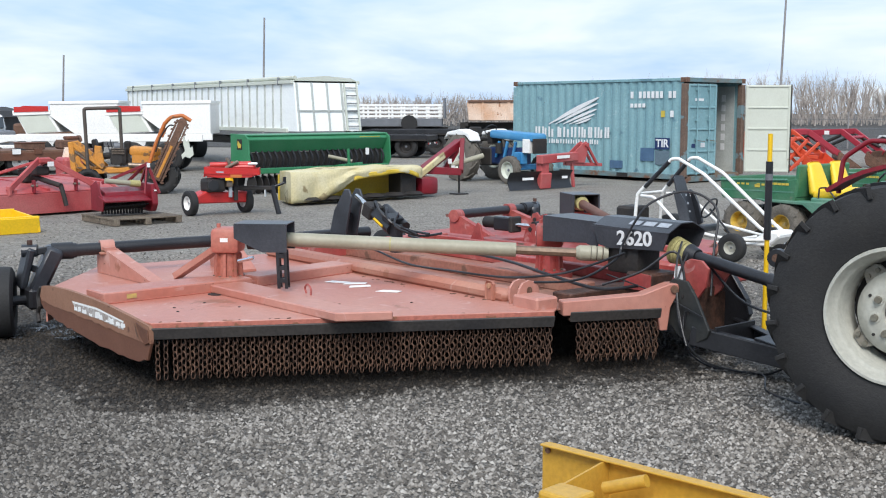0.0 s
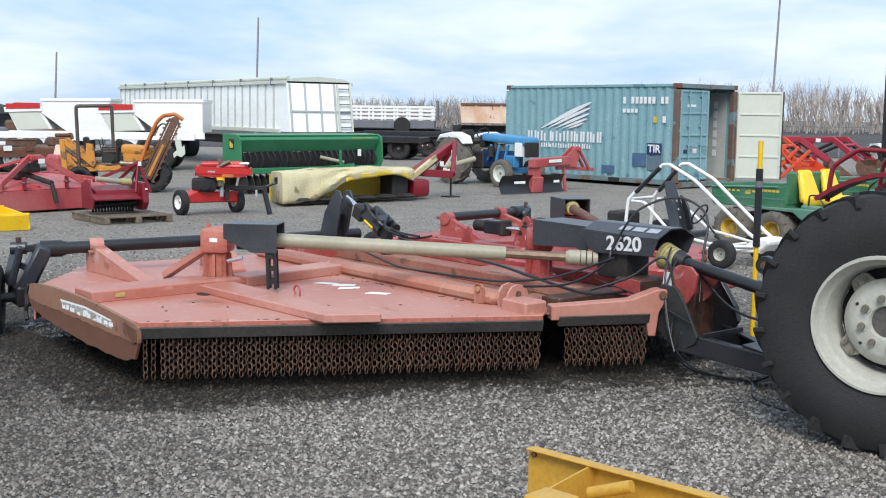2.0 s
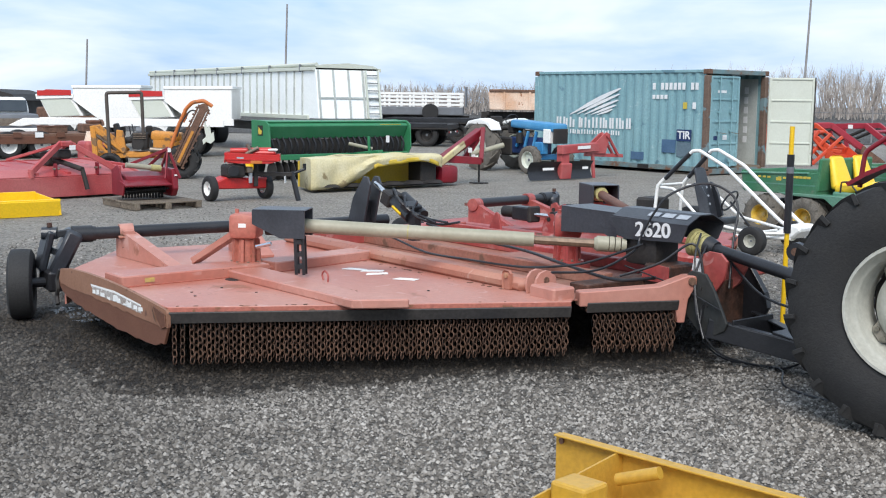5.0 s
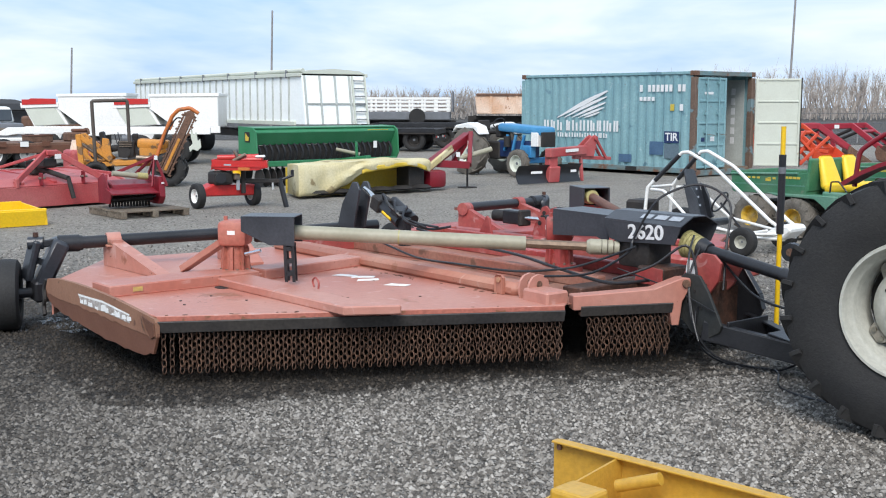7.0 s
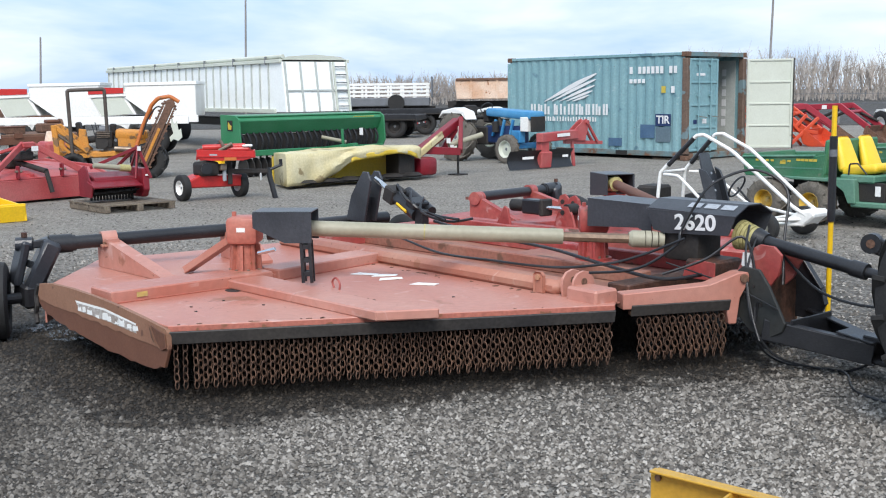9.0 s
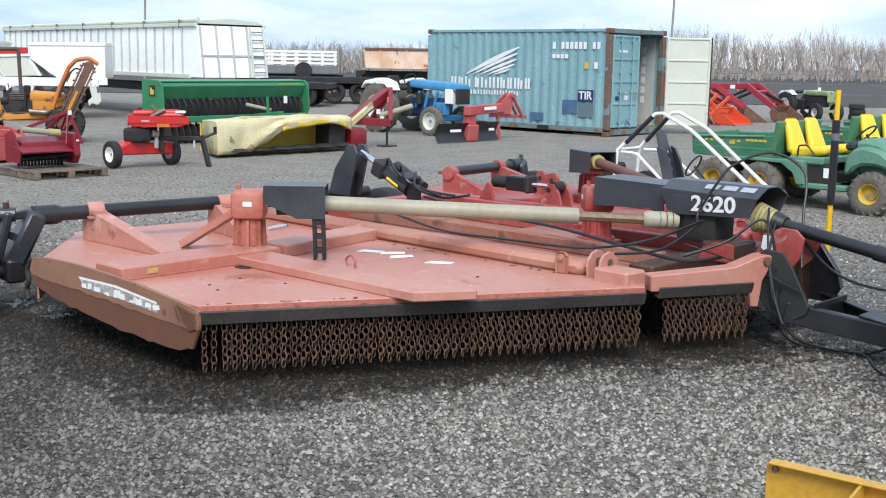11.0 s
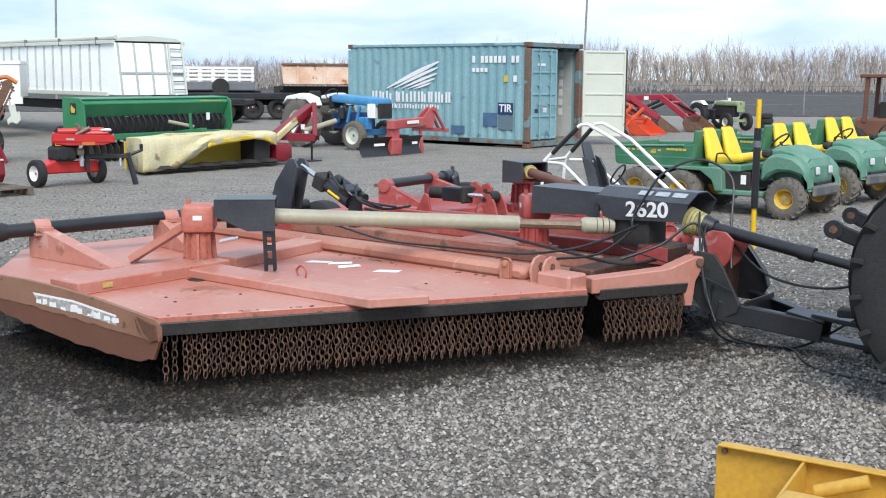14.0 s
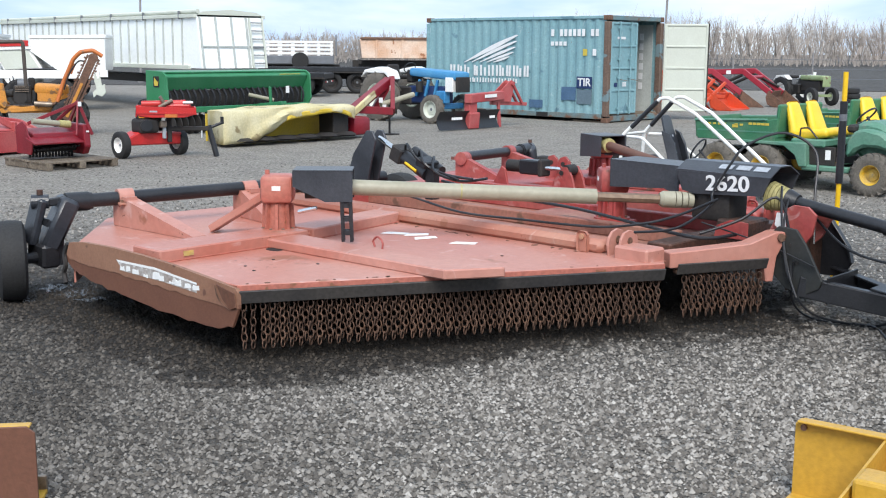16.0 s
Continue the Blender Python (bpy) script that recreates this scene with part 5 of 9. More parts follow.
def centre():
    c = new("centre_deck")
    c.empty_display_size = 0.2
    c.parent = MOW
    top = 0.44
    out = [(1.16, -0.95), (1.50, -0.30), (1.50, 0.30), (1.16, 0.95), (-2.58, 0.90), (-2.58, -0.90)]
    part("deck_plate", prismm(out, top - 0.012, top, bevel=0.004), "deck_dust", c, "dusty dull red deck")
    for sy in (-1, 1):
        # hinge line
        hp = "hinge_tan" if sy < 0 else "deck_red"
        part("hinge_beam", barm((0.80, sy * 1.015, 0.492), (-2.5, sy * 0.945, 0.492), 0.17, 0.105, 0.035), hp, c, "sun-faded dusty hinge beam" if sy < 0 else "", smooth=True)
        part("hinge_block", boxm((1.06, sy * 1.06, 0.485), (0.26, 0.19, 0.10), (0, 0, sy * 4), 0.014), "deck" if sy < 0 else "deck_red", c)
        part("hinge_tab", boxm((0.66, sy * 1.108, 0.515), (0.085, 0.016, 0.15), (0, 0, 0), 0.02), hp, c)
        part("bolt", rodm((0.66, sy * 1.112, 0.555), (0.66, sy * 1.128, 0.555), 0.019, n=8), "worn_tan", c)
        for x, sc in ((0.86, 1.45), (0.95, 1.45)):
            bm = B()
            prism(bm, [(yy * sc, 0.45 + (zz - 0.45) * (0.82 + 0.18 * (sc > 1))) for yy, zz in ((-0.06, 0.45), (0.06, 0.45), (0.07, 0.52), (0.062, 0.57), (0.04, 0.605), (0.0, 0.62), (-0.04, 0.605), (-0.062, 0.57), (-0.07, 0.52))], -0.009, 0.009, Matrix.Translation((x, sy * 1.02, 0)) @ YZ, 0.003)
            part("hinge_ear", bm, "deck" if sy < 0 else "deck_red", c)
            part("hinge_pin", rodm((x - 0.016, sy * 1.02, 0.55), (x + 0.016, sy * 1.02, 0.55), 0.024, n=12), "rust", c)
        # lengthwise frame channels
        part("frame_channel", boxm((-0.75, sy * 0.34, 0.487), (3.3, 0.09, 0.095), bevel=0.008), "deck_dust" if sy < 0 else "deck_red", c)
        if sy > 0:
            part("frame_channel", boxm((-0.9, sy * 0.70, 0.50), (2.9, 0.05, 0.12), bevel=0.006), "deck_red", c)
        # front beam that rises to the hitch ear
        bm = B()
        a, b = Vector((1.17, sy * 0.93, 0)), Vector((1.56, sy * 0.26, 0))
        d = (b - a).normalized()
        m = Matrix((d, Vector((-d.y, d.x, 0)), Vector((0, 0, 1)))).transposed().to_4x4()
        m.translation = a
        L = (b - a).length
        prism(bm, [(0.0, 0.40), (0.0, 0.498), (0.14, 0.505), (L - 0.22, 0.532), (L - 0.03, 0.60), (L + 0.03, 0.60), (L + 0.05, 0.565), (L - 0.02, 0.44)] + ([(L - 0.04, 0.28), (L - 0.09, 0.28)] if sy < 0 else []) + [(L - 0.11, 0.40)], -0.06, 0.06, m @ XZ, 0.006)
        part("front_beam", bm, "deck" if sy < 0 else "deck_red", c, "light red front beam with a pinned ear")
        k = 1.0
        part("hitch_pin", rodm(m @ Vector((L + 0.0, -0.075, 0.565)), m @ Vector((L + 0.0, 0.075, 0.565)), 0.026, n=12), "rust", c)
        n = Vector((d.y, -d.x, 0))
        n = n if n.x > 0 else -n
        p0, p1 = a + n * 0.068 + d * 0.05 + Vector((0, 0, 0.395)), b + n * 0.068 - d * 0.09 + Vector((0, 0, 0.405))
        part("guard_strip", barm(p0, p1, 0.012, 0.075, 0.003, up=(n.x * 0.4, n.y * 0.4, 1)), "strip", c)
        part("chain_rail", barm(p0 - n * 0.04 - Vector((0, 0, 0.02)), p1 - n * 0.04 - Vector((0, 0, 0.02)), 0.04, 0.02), "rust", c)
        q0, q1 = p0 - n * 0.04 + d * 0.05, p1 - n * 0.04
        chain_curtain(c, (q0.x, q0.y), (q1.x, q1.y), 0.37)
    part("cross_beam", boxm((-2.2, 0, 0.50), (0.14, 1.7, 0.13), bevel=0.008), "deck_red", c)
    part("cross_beam", boxm((1.0, 0, 0.47), (0.18, 1.5, 0.08), bevel=0.008), "grease_shade", c, "grimy cross beam")
    part("cover_plate", prismm([(-0.6, -0.36), (0.20, -0.36), (-0.15, 0.36), (-0.6, 0.36)], top + 0.02, top + 0.05), "deck_dust", c)
    gearbox(c, 0.06, 0.07, 0.48, "deck_red")
    part("gearbox_mount", boxm((0, 0, 0.46), (0.4, 0.4, 0.045), bevel=0.006), "deck_red", c)
    # splitter gearbox under the long hood
    bm = B()
    box(bm, (1.0, 0, 0.70), (0.30, 0.26, 0.22), bevel=0.03, segs=2)
    rod(bm, (1.0, -0.13, 0.74), (1.0, 0.2, 0.74), 0.055, n=14)
    part("splitter_gearbox", bm, "dark", c, "oil-blackened gearbox", smooth=True)
    part("gearbox_stand", boxm((1.20, -0.03, 0.53), (0.24, 0.30, 0.18), bevel=0.015), "grease_shade", c, "oil-soaked gearbox stand")
    part("stand_plate", prismm([(1.08, 0.50), (1.33, 0.50), (1.33, 0.615), (1.20, 0.625), (1.10, 0.58)], -0.006, 0.006, Matrix.Translation((0, -0.195, 0)) @ XZ, 0.002), "deck_red", c)
    part("grime", prismm([(0.86, -0.62), (1.30, -0.50), (1.34, 0.10), (1.10, 0.40), (0.86, 0.30), (0.78, -0.2)], top + 0.0, top + 0.006), "grease_shade", c, "oil-soaked dirt on the deck")
    # hoods
    hd = new("hood")
    hd.parent = c
    rear = [(0.14, 0.945), (0.72, 0.935), (0.72, 0.755), (0.66, 0.755), (0.60, 0.775), (0.14, 0.75)]
    bm = B()
    for y in (-0.08, 0.24):
        prism(bm, rear, -0.004, 0.004, Matrix.Translation((0, y, 0)) @ XZ)
    bar(bm, (0.14, 0.08, 0.949), (0.72, 0.08, 0.939), 0.33, 0.008)
    part("rear_hood", bm, "slate", hd)
    bm = B()
    for sy in (-1, 1):
        prism(bm, [(0.74, 0.935), (1.45, 0.920), (1.445, 0.895), (1.40, 0.795), (0.90, 0.772), (0.80, 0.79)], -0.004, 0.004, Matrix.Translation((0, 0.04 + sy * 0.20, 0)) @ XZ)
    prism(bm, [(-0.166, 0.922), (-0.03, 0.988), (0.11, 0.988), (0.246, 0.922), (0.246, 0.914), (0.108, 0.980), (-0.028, 0.980), (-0.166, 0.914)], 0.74, 1.455, YZ)
    part("front_hood", bm, "slate", hd)
    for k in range(3):
        part("decal", boxm((1.09 + 0.13 * k, -0.085, 0.9645), (0.10, 0.055, 0.004), (26, 0, 0)), "decal_grey", hd)
    text_on("2620", 0.142, Matrix.Translation((1.145, -0.1685, 0.856)) @ pose(0, 0, 0, 0, -2.6, 0) @ XZ, "chip_white", hd, "lettering", 1.15)
    # drivelines to the wings
    for s, (gx, gy) in ((-1, (-0.71, -1.86)), (1, (-1.15, 1.72))):
        dl = new("wing_driveline")
        dl.parent = c
        a, b = Vector((gx, gy, 0.815 if s < 0 else 0.872)), Vector((0.93, -0.05, 0.715) if s < 0 else (0.98, 0.18, 0.79))
        d = b - a
        if s < 0:
            part("guard_tube", rodm(a - d * 0.02, a + d * 0.682, 0.053, n=20), "olive", dl, "weathered olive plastic tube", smooth=True)
            part("tube_collar", rodm(a + d * 0.30, a + d * 0.304, 0.0545, n=20), "cone", dl, smooth=True)
            part("inner_shaft", rodm(a + d * 0.682, a + d * 0.872, 0.033, n=8), "shaft", dl, smooth=True)
            part("end_bell", rodm(a + d * 0.862, a + d * 0.872, 0.042, 0.058, 20), "olive", dl, smooth=True)
            part("end_bell", rodm(a + d * 0.872, a + d * 0.905, 0.058, 0.058, 20), "olive", dl, smooth=True)
            for k in range(3):
                part("cone_rib", rodm(a + d * (0.907 + 0.018 * k), a + d * (0.922 + 0.018 * k), 0.058 - 0.002 * k, 0.058 - 0.002 * k, 18), "olive", dl, smooth=True)
        else:
            for k in range(4):
                part("cone_rib", rodm(a - d * (0.06 - 0.02 * k), a - d * (0.042 - 0.02 * k), 0.085 - 0.006 * k, 0.08 - 0.006 * k, 18), "cone", dl, smooth=True)
            part("inner_shaft", rodm(a, b, 0.042, n=14), "worn", dl, "rust-brown bare shaft", smooth=True)
    # driveline to the tractor
    dl = new("tractor_driveline")
    dl.parent = c
    a, b = Vector((1.37, 0.02, 0.785)), Vector((2.95, 0.0, 0.53))
    d = b - a
    bm = B()
    for k in range(5):
        rod(bm, a + d * (0.0 + 0.016 * k), a + d * (0.013 + 0.016 * k), 0.100 - 0.005 * k, 0.096 - 0.005 * k, 20)
    part("cone", bm, "cone", dl, "ribbed yellow plastic cone", smooth=True)
    part("guard_bell", rodm(a + d * 0.078, a + d * 0.125, 0.078, 0.056, 18), "black", dl, smooth=True)
    part("guard_tube", rodm(a + d * 0.10, a + d * 0.52, 0.042, n=18), "black", dl, smooth=True)
    part("tube_collar", rodm(a + d * 0.50, a + d * 0.56, 0.05, n=18), "black", dl, smooth=True)
    part("inner_shaft", rodm(a + d * 0.54, b, 0.031, n=14), "black", dl, smooth=True)
    # hitch tongue: two channel beams that meet in a plate and a clevis
    tg = new("tongue")
    tg.parent = c
    for sy in (-1, 1):
        bm = B()
        if sy < 0:
            prism(bm, [(1.52, 0.58), (1.58, 0.633), (1.70, 0.622), (1.77, 0.53), (1.89, 0.312), (1.87, 0.26), (1.78, 0.21), (1.645, 0.235), (1.545, 0.33)], -0.012, 0.012, Matrix.Translation((0, -0.25, 0)) @ XZ, 0.004)
        else:
            prism(bm, [(1.54, 0.55), (1.60, 0.665), (1.685, 0.655), (1.76, 0.57), (1.83, 0.465), (1.86, 0.364), (1.80, 0.26), (1.633, 0.26)], -0.012, 0.012, Matrix.Translation((0, 0.25, 0)) @ XZ, 0.004)
        part("hitch_plate", bm, "hitch" if sy < 0 else "black", tg, "scuffed grey-olive plate with rust")
        if sy > 0:
            bm = B()
            bar(bm, (1.69, 0.235, 0.654), (1.835, 0.235, 0.465), 0.05, 0.012, 0.003)
            bar(bm, (1.835, 0.235, 0.465), (1.863, 0.235, 0.364), 0.05, 0.012, 0.003)
            part("plate_flange", bm, "black", tg)
        # web and flanges of the channel
        a, b = Vector((1.74, sy * 0.268, 0.262)), Vector((2.36, sy * 0.075, 0.172))
        part("tongue_beam", barm(a, b, 0.016, 0.125, 0.004), "black", tg)
        bm = B()
        inward = Vector((0, -sy * 0.028, 0))
        for lift in (0.060, -0.060):
            bar(bm, a + inward + Vector((0, 0, lift)), b + inward + Vector((0, 0, lift)), 0.062, 0.013, 0.003)
        part("beam_flange", bm, "black", tg)
        for (x, z) in ((1.665, 0.52), (1.60, 0.44), (1.72, 0.41)):
            part("bolt", rodm((x, sy * 0.255 - 0.014, z), (x, sy * 0.255 + 0.014, z), 0.011, n=8), "dark", tg)
    # dark colour on this sheet stands in for shade between the hitch plates
    part("front_sheet", prismm([(-0.235, 0.22), (0.235, 0.22), (0.235, 0.50), (0.12, 0.55), (-0.12, 0.55), (-0.235, 0.50)], -0.008, 0.008, Matrix.Translation((1.64, 0, 0)) @ YZ, 0.003), "grease_shade", c, "front sheet between the hitch plates, coloured dark for the shade there")
    part("cross_plate", barm((1.90, 0, 0.25), (1.915, 0, 0.25), 0.44, 0.17, 0.004, up=(0, 0, 1)), "black", tg)
    part("top_plate", barm((2.13, 0, 0.279), (2.37, 0, 0.243), 0.20, 0.014, 0.004), "black", tg)
    for y in (-0.035, 0.035):
        part("bolt", rodm((2.32, y, 0.243), (2.32, y, 0.268), 0.016, n=8), "dark", tg)
    bm = B()
    for lift in (0.0, 0.13):
        bar(bm, (2.28, 0, 0.135 + lift), (2.72, 0, 0.105 + lift), 0.12, 0.03, 0.006)
    part("clevis", bm, "black", tg)
    part("clevis_pin", rodm((2.62, 0, 0.07), (2.62, 0, 0.36), 0.022, n=12), "dark", tg, smooth=True)
    part("red_ear", prismm([(1.44, 0.44), (1.54, 0.69), (1.73, 0.72), (1.77, 0.67), (1.70, 0.53), (1.60, 0.44)], -0.012, 0.012, Matrix.Translation((0, 0.12, 0)) @ XZ, 0.003), "deck_red", c)
    part("red_ear", prismm([(1.40, 0.50), (1.50, 0.70), (1.60, 0.755), (1.70, 0.75), (1.757, 0.70), (1.735, 0.57), (1.66, 0.47)], -0.012, 0.012, Matrix.Translation((0, -0.10, 0)) @ XZ, 0.003), "deck_red", c)
    part("tag", prismm([(1.50, 0.70), (1.56, 0.70), (1.57, 0.61), (1.53, 0.58), (1.49, 0.62)], -0.003, 0.003, Matrix.Translation((0, -0.14, 0)) @ XZ), "paper", c, "torn white tag")
    # rear lift arm with its cylinder
    bm = B()
    for sy in (-0.06, 0.06):
        prism(bm, [(-2.42, 0.62), (-2.16, 0.62), (-2.06, 0.98), (-2.10, 1.05), (-2.17, 1.05), (-2.34, 0.84)], -0.01, 0.01, Matrix.Translation((0, -0.30 + sy, 0)) @ XZ, 0.003)
    box(bm, (-2.24, -0.30, 0.72), (0.03, 0.12, 0.2))
    part("lift_arm", bm, "slate", c)
    cy = new("lift_cylinder")
    cy.parent = c
    a, b = Vector((-2.10, -0.28, 0.99)), Vector((-1.40, -0.36, 0.71))
    d = b - a
    part("rod", rodm(a, a + d * 0.5, 0.022, n=12), "chrome", cy, "bright steel rod", smooth=True)
    part("barrel", rodm(a + d * 0.40, a + d * 0.92, 0.058, n=16), "black", cy, smooth=True)
    part("side_barrel", rodm(a + d * 0.46 + Vector((0.02, 0.11, 0.03)), a + d * 0.96 + Vector((0.02, 0.11, 0.03)), 0.046, n=14), "black", cy, smooth=True)
    part("stop_rod", rodm(a + d * 0.60 + Vector((0, -0.06, -0.01)), a + d * 0.80 + Vector((0, -0.06, -0.01)), 0.012, n=10), "bright_yellow", cy, smooth=True)
    part("gland", boxm(a + d * 0.42, (0.13, 0.15, 0.13), (0, 22, 0), 0.012), "dark", cy)
    part("port_block", boxm(a + d * 0.86 + Vector((0, 0.03, 0.07)), (0.12, 0.16, 0.07), (0, 22, 0), 0.01), "black", cy)
    for k in range(3):
        o = a + d * (0.5 + 0.17 * k)
        part("hose", hosem([o + Vector((0, 0.05 * k, 0.06)), o + Vector((0.10, 0.05 * k - 0.08, 0.12)), o + Vector((0.22, -0.10, 0.02)), o + Vector((0.34, -0.05 + 0.06 * k, -0.06)), o + Vector((0.60, 0.05 * k, -0.14 + 0.06 * k))], 0.011, 6, 4), "black", cy)
    part("axle_tube", rodm((-2.45, -0.95, 0.60), (-2.45, 0.10, 0.60), 0.055, n=16), "black", c, smooth=True)
    for sy in (-0.6, 0.6):
        wheel(c, (-2.75, sy, 0.29), 0.29, 0.2, 0.15, rim="dark", side=-1)
    bm = B()
    bar(bm, (-1.42, -0.34, 0.44), (-1.42, -0.34, 0.78), 0.10, 0.08, 0.01)
    part("cylinder_post", bm, "black", c)
    # wing cylinder with its ears
    cb = new("wing_cylinder")
    cb.parent = c
    part("barrel", rodm((-1.72, 0.98, 0.70), (-1.56, 1.0, 0.70), 0.055, n=16), "dark", cb, smooth=True)
    part("block", boxm((-1.45, 1.0, 0.70), (0.24, 0.13, 0.13), bevel=0.012), "black", cb)
    part("gland", boxm((-1.33, 1.0, 0.70), (0.05, 0.14, 0.15), bevel=0.012), "dark", cb)
    part("rod", rodm((-1.31, 1.0, 0.70), (-1.12, 1.08, 0.69), 0.02, n=10), "chrome", cb, smooth=True)
    part("eye", rodm((-1.12, 1.04, 0.69), (-1.12, 1.16, 0.69), 0.05, n=14), "dark", cb, smooth=True)
    for y in (1.05, 1.20):
        part("cylinder_ear", prismm([(-0.17, 0.45), (0.14, 0.45), (0.08, 0.64), (0.03, 0.72), (-0.05, 0.72), (-0.10, 0.65)], -0.012, 0.012, Matrix.Translation((-1.13, y, 0)) @ XZ, 0.003), "deck_red", c)
        part("ear_pin", rodm((-1.16, y - 0.02, 0.665), (-1.16, y + 0.02, 0.665), 0.022, n=10), "dark", c)
    part("stop_plate", prismm([(-0.13, 0.45), (0.12, 0.45), (0.06, 0.68), (0.02, 0.70)], -0.012, 0.012, Matrix.Translation((-1.72, 0.86, 0)) @ XZ, 0.003), "deck_red", c)
    # hoses
    hs = [("hydraulic_hose", 0.009, [(-1.9, -0.50, 0.60), (-1.42, -0.57, 0.57), (-0.72, -0.75, 0.535), (0.0, -0.92, 0.575), (0.44, -0.96, 0.59), (0.71, -0.90, 0.60), (0.85, -0.62, 0.615), (1.02, -0.50, 0.68), (1.12, -0.24, 0.76)]),
          ("hydraulic_line", 0.012, [(-1.5, -0.14, 0.66), (-0.74, -0.22, 0.61), (0.05, -0.37, 0.605), (0.67, -0.55, 0.585), (1.2, -0.60, 0.55), (1.3, -0.30, 0.55)]),
          ("hydraulic_hose", 0.009, [(1.15, -0.5, 0.56), (1.35, -0.32, 0.66), (1.5, -0.16, 0.80), (1.6, -0.16, 0.6), (1.7, -0.3, 0.3)]),
          ("hydraulic_hose", 0.009, [(1.62, 0.05, 0.72), (1.9, 0.1, 0.47), (2.3, 0.12, 0.42), (2.7, 0.0, 0.56), (2.95, -0.1, 0.74)]),
          ("hydraulic_hose", 0.0075, [(1.70, -0.27, 0.42), (1.68, -0.22, 0.16), (1.74, -0.03, 0.012), (2.03, 0.03, 0.012), (2.16, -0.01, 0.014), (2.43, -0.35, 0.012), (2.84, -0.42, 0.012), (3.15, -0.30, 0.012)])]
    hs += [("hydraulic_hose", 0.009, [(0.95, -0.98, 0.60), (1.05, -0.62, 0.60), (1.10, -0.30, 0.72), (1.06, -0.2, 0.80), (1.16, -0.18, 0.98), (1.24, -0.10, 1.12), (1.40, 0.10, 1.20), (1.58, 0.2, 1.08), (1.64, 0.1, 0.80), (1.7, 0.0, 0.5)]),
           ("hydraulic_hose", 0.0075, [(1.48, -0.05, 0.86), (1.56, -0.20, 0.74), (1.63, -0.28, 0.50), (1.70, -0.30, 0.28), (1.80, -0.20, 0.09), (1.98, 0.0, 0.012), (2.12, 0.06, 0.012), (2.30, 0.02, 0.10), (2.50, -0.04, 0.24), (2.60, -0.05, 0.30)]),
           ("hydraulic_hose", 0.008, [(1.52, -0.02, 0.80), (1.60, -0.24, 0.60), (1.68, -0.30, 0.36), (1.76, -0.33, 0.2)]),
           ("wire", 0.005, [(1.1, -0.4, 0.62), (1.32, -0.33, 0.56), (1.55, -0.29, 0.50), (1.85, -0.28, 0.40)])]
    for nm, r, pts in hs:
        part(nm, hosem(pts, r), "black", c, smooth=True)


centre()


# ---- the tractor in front of the mower ----
ROW = -48.7     # the heading that most machines in the yard share


def dish_rim(w, s):
    """A deep dished steel rim with a bolted centre disc; s: the side its face looks to."""
    K = 0.875
    bm = B()
    lathe(bm, [(0.402 * K, s * 0.150), (0.418 * K, s * 0.176), (0.412 * K, s * 0.190), (0.396 * K, s * 0.190), (0.386 * K, s * 0.172), (0.380 * K, s * 0.135), (0.362 * K, s * 0.118), (0.352 * K, s * 0.100),
               (0.346 * K, s * 0.02), (0.330 * K, s * 0.0), (0.330 * K, -s * 0.10), (0.372 * K, -s * 0.13), (0.40 * K, -s * 0.15)], 64)
    part("rim", bm, "rim", w, "pale grey painted dished rim", smooth=True)
    bm = B()
    lathe(bm, [(0.262 * K, s * 0.020), (0.266 * K, s * 0.030), (0.262 * K, s * 0.038), (0.215 * K, s * 0.062), (0.195 * K, s * 0.070), (0.105 * K, s * 0.066), (0.095 * K, s * 0.055), (0.094 * K, s * 0.0), (0.262 * K, s * 0.0), (0.262 * K, s * 0.020)], 56)
    part("wheel_disc", bm, "rim", w, "pale grey bolted centre disc", smooth=True)
    part("hub", rodm((0, -s * 0.05, 0), (0, s * 0.045, 0), 0.094 * K, n=28), "hub_grey", w, "dark dusty hub", smooth=True)
    for k in range(8):
        a = 6.28318 * (k + 0.3) / 8
        x, z = 0.130 * math.cos(a), 0.130 * math.sin(a)
        part("washer", rodm((x, s * 0.066, z), (x, s * 0.073, z), 0.031, 0.029, 16), "rim", w, smooth=True)
        part("wheel_nut", rodm((x, s * 0.072, z), (x, s * 0.096, z), 0.021, 0.018, 8), "nut", w)
    for k in range(5):
        a = 6.28318 * (k + 0.1) / 5
        x, z = 0.178 * math.cos(a), 0.178 * math.sin(a)
        part("hole", rodm((x, s * 0.060, z), (x, s * 0.0735, z), 0.009, n=8), "dark", w)
    for k in range(4):
        a = 6.28318 * (k + 0.42) / 4
        u, v = Vector((math.cos(a), 0, math.sin(a))), Vector((-math.sin(a), 0, math.cos(a)))
        tab = B()
        prism(tab, [(0.20, -0.075), (0.275, -0.050), (0.292, -0.03), (0.292, 0.03), (0.275, 0.050), (0.20, 0.075)], 0.0, 0.022, Matrix((u, v, Vector((0, s, 0)))).transposed().to_4x4(), 0.003)
        part("rim_tab", tab, "seam_dark", w)
        for q in (-0.03, 0.03):
            c = u * 0.255 + v * q
            part("tab_bolt", rodm(c + Vector((0, s * 0.020, 0)), c + Vector((0, s * 0.042, 0)), 0.013, n=6), "nut", w)
    back = B()
    rod(back, (0, -s * 0.13, 0), (0, -s * 0.115, 0), 0.29, n=32)
    part("brake_drum", back, "dark", w)


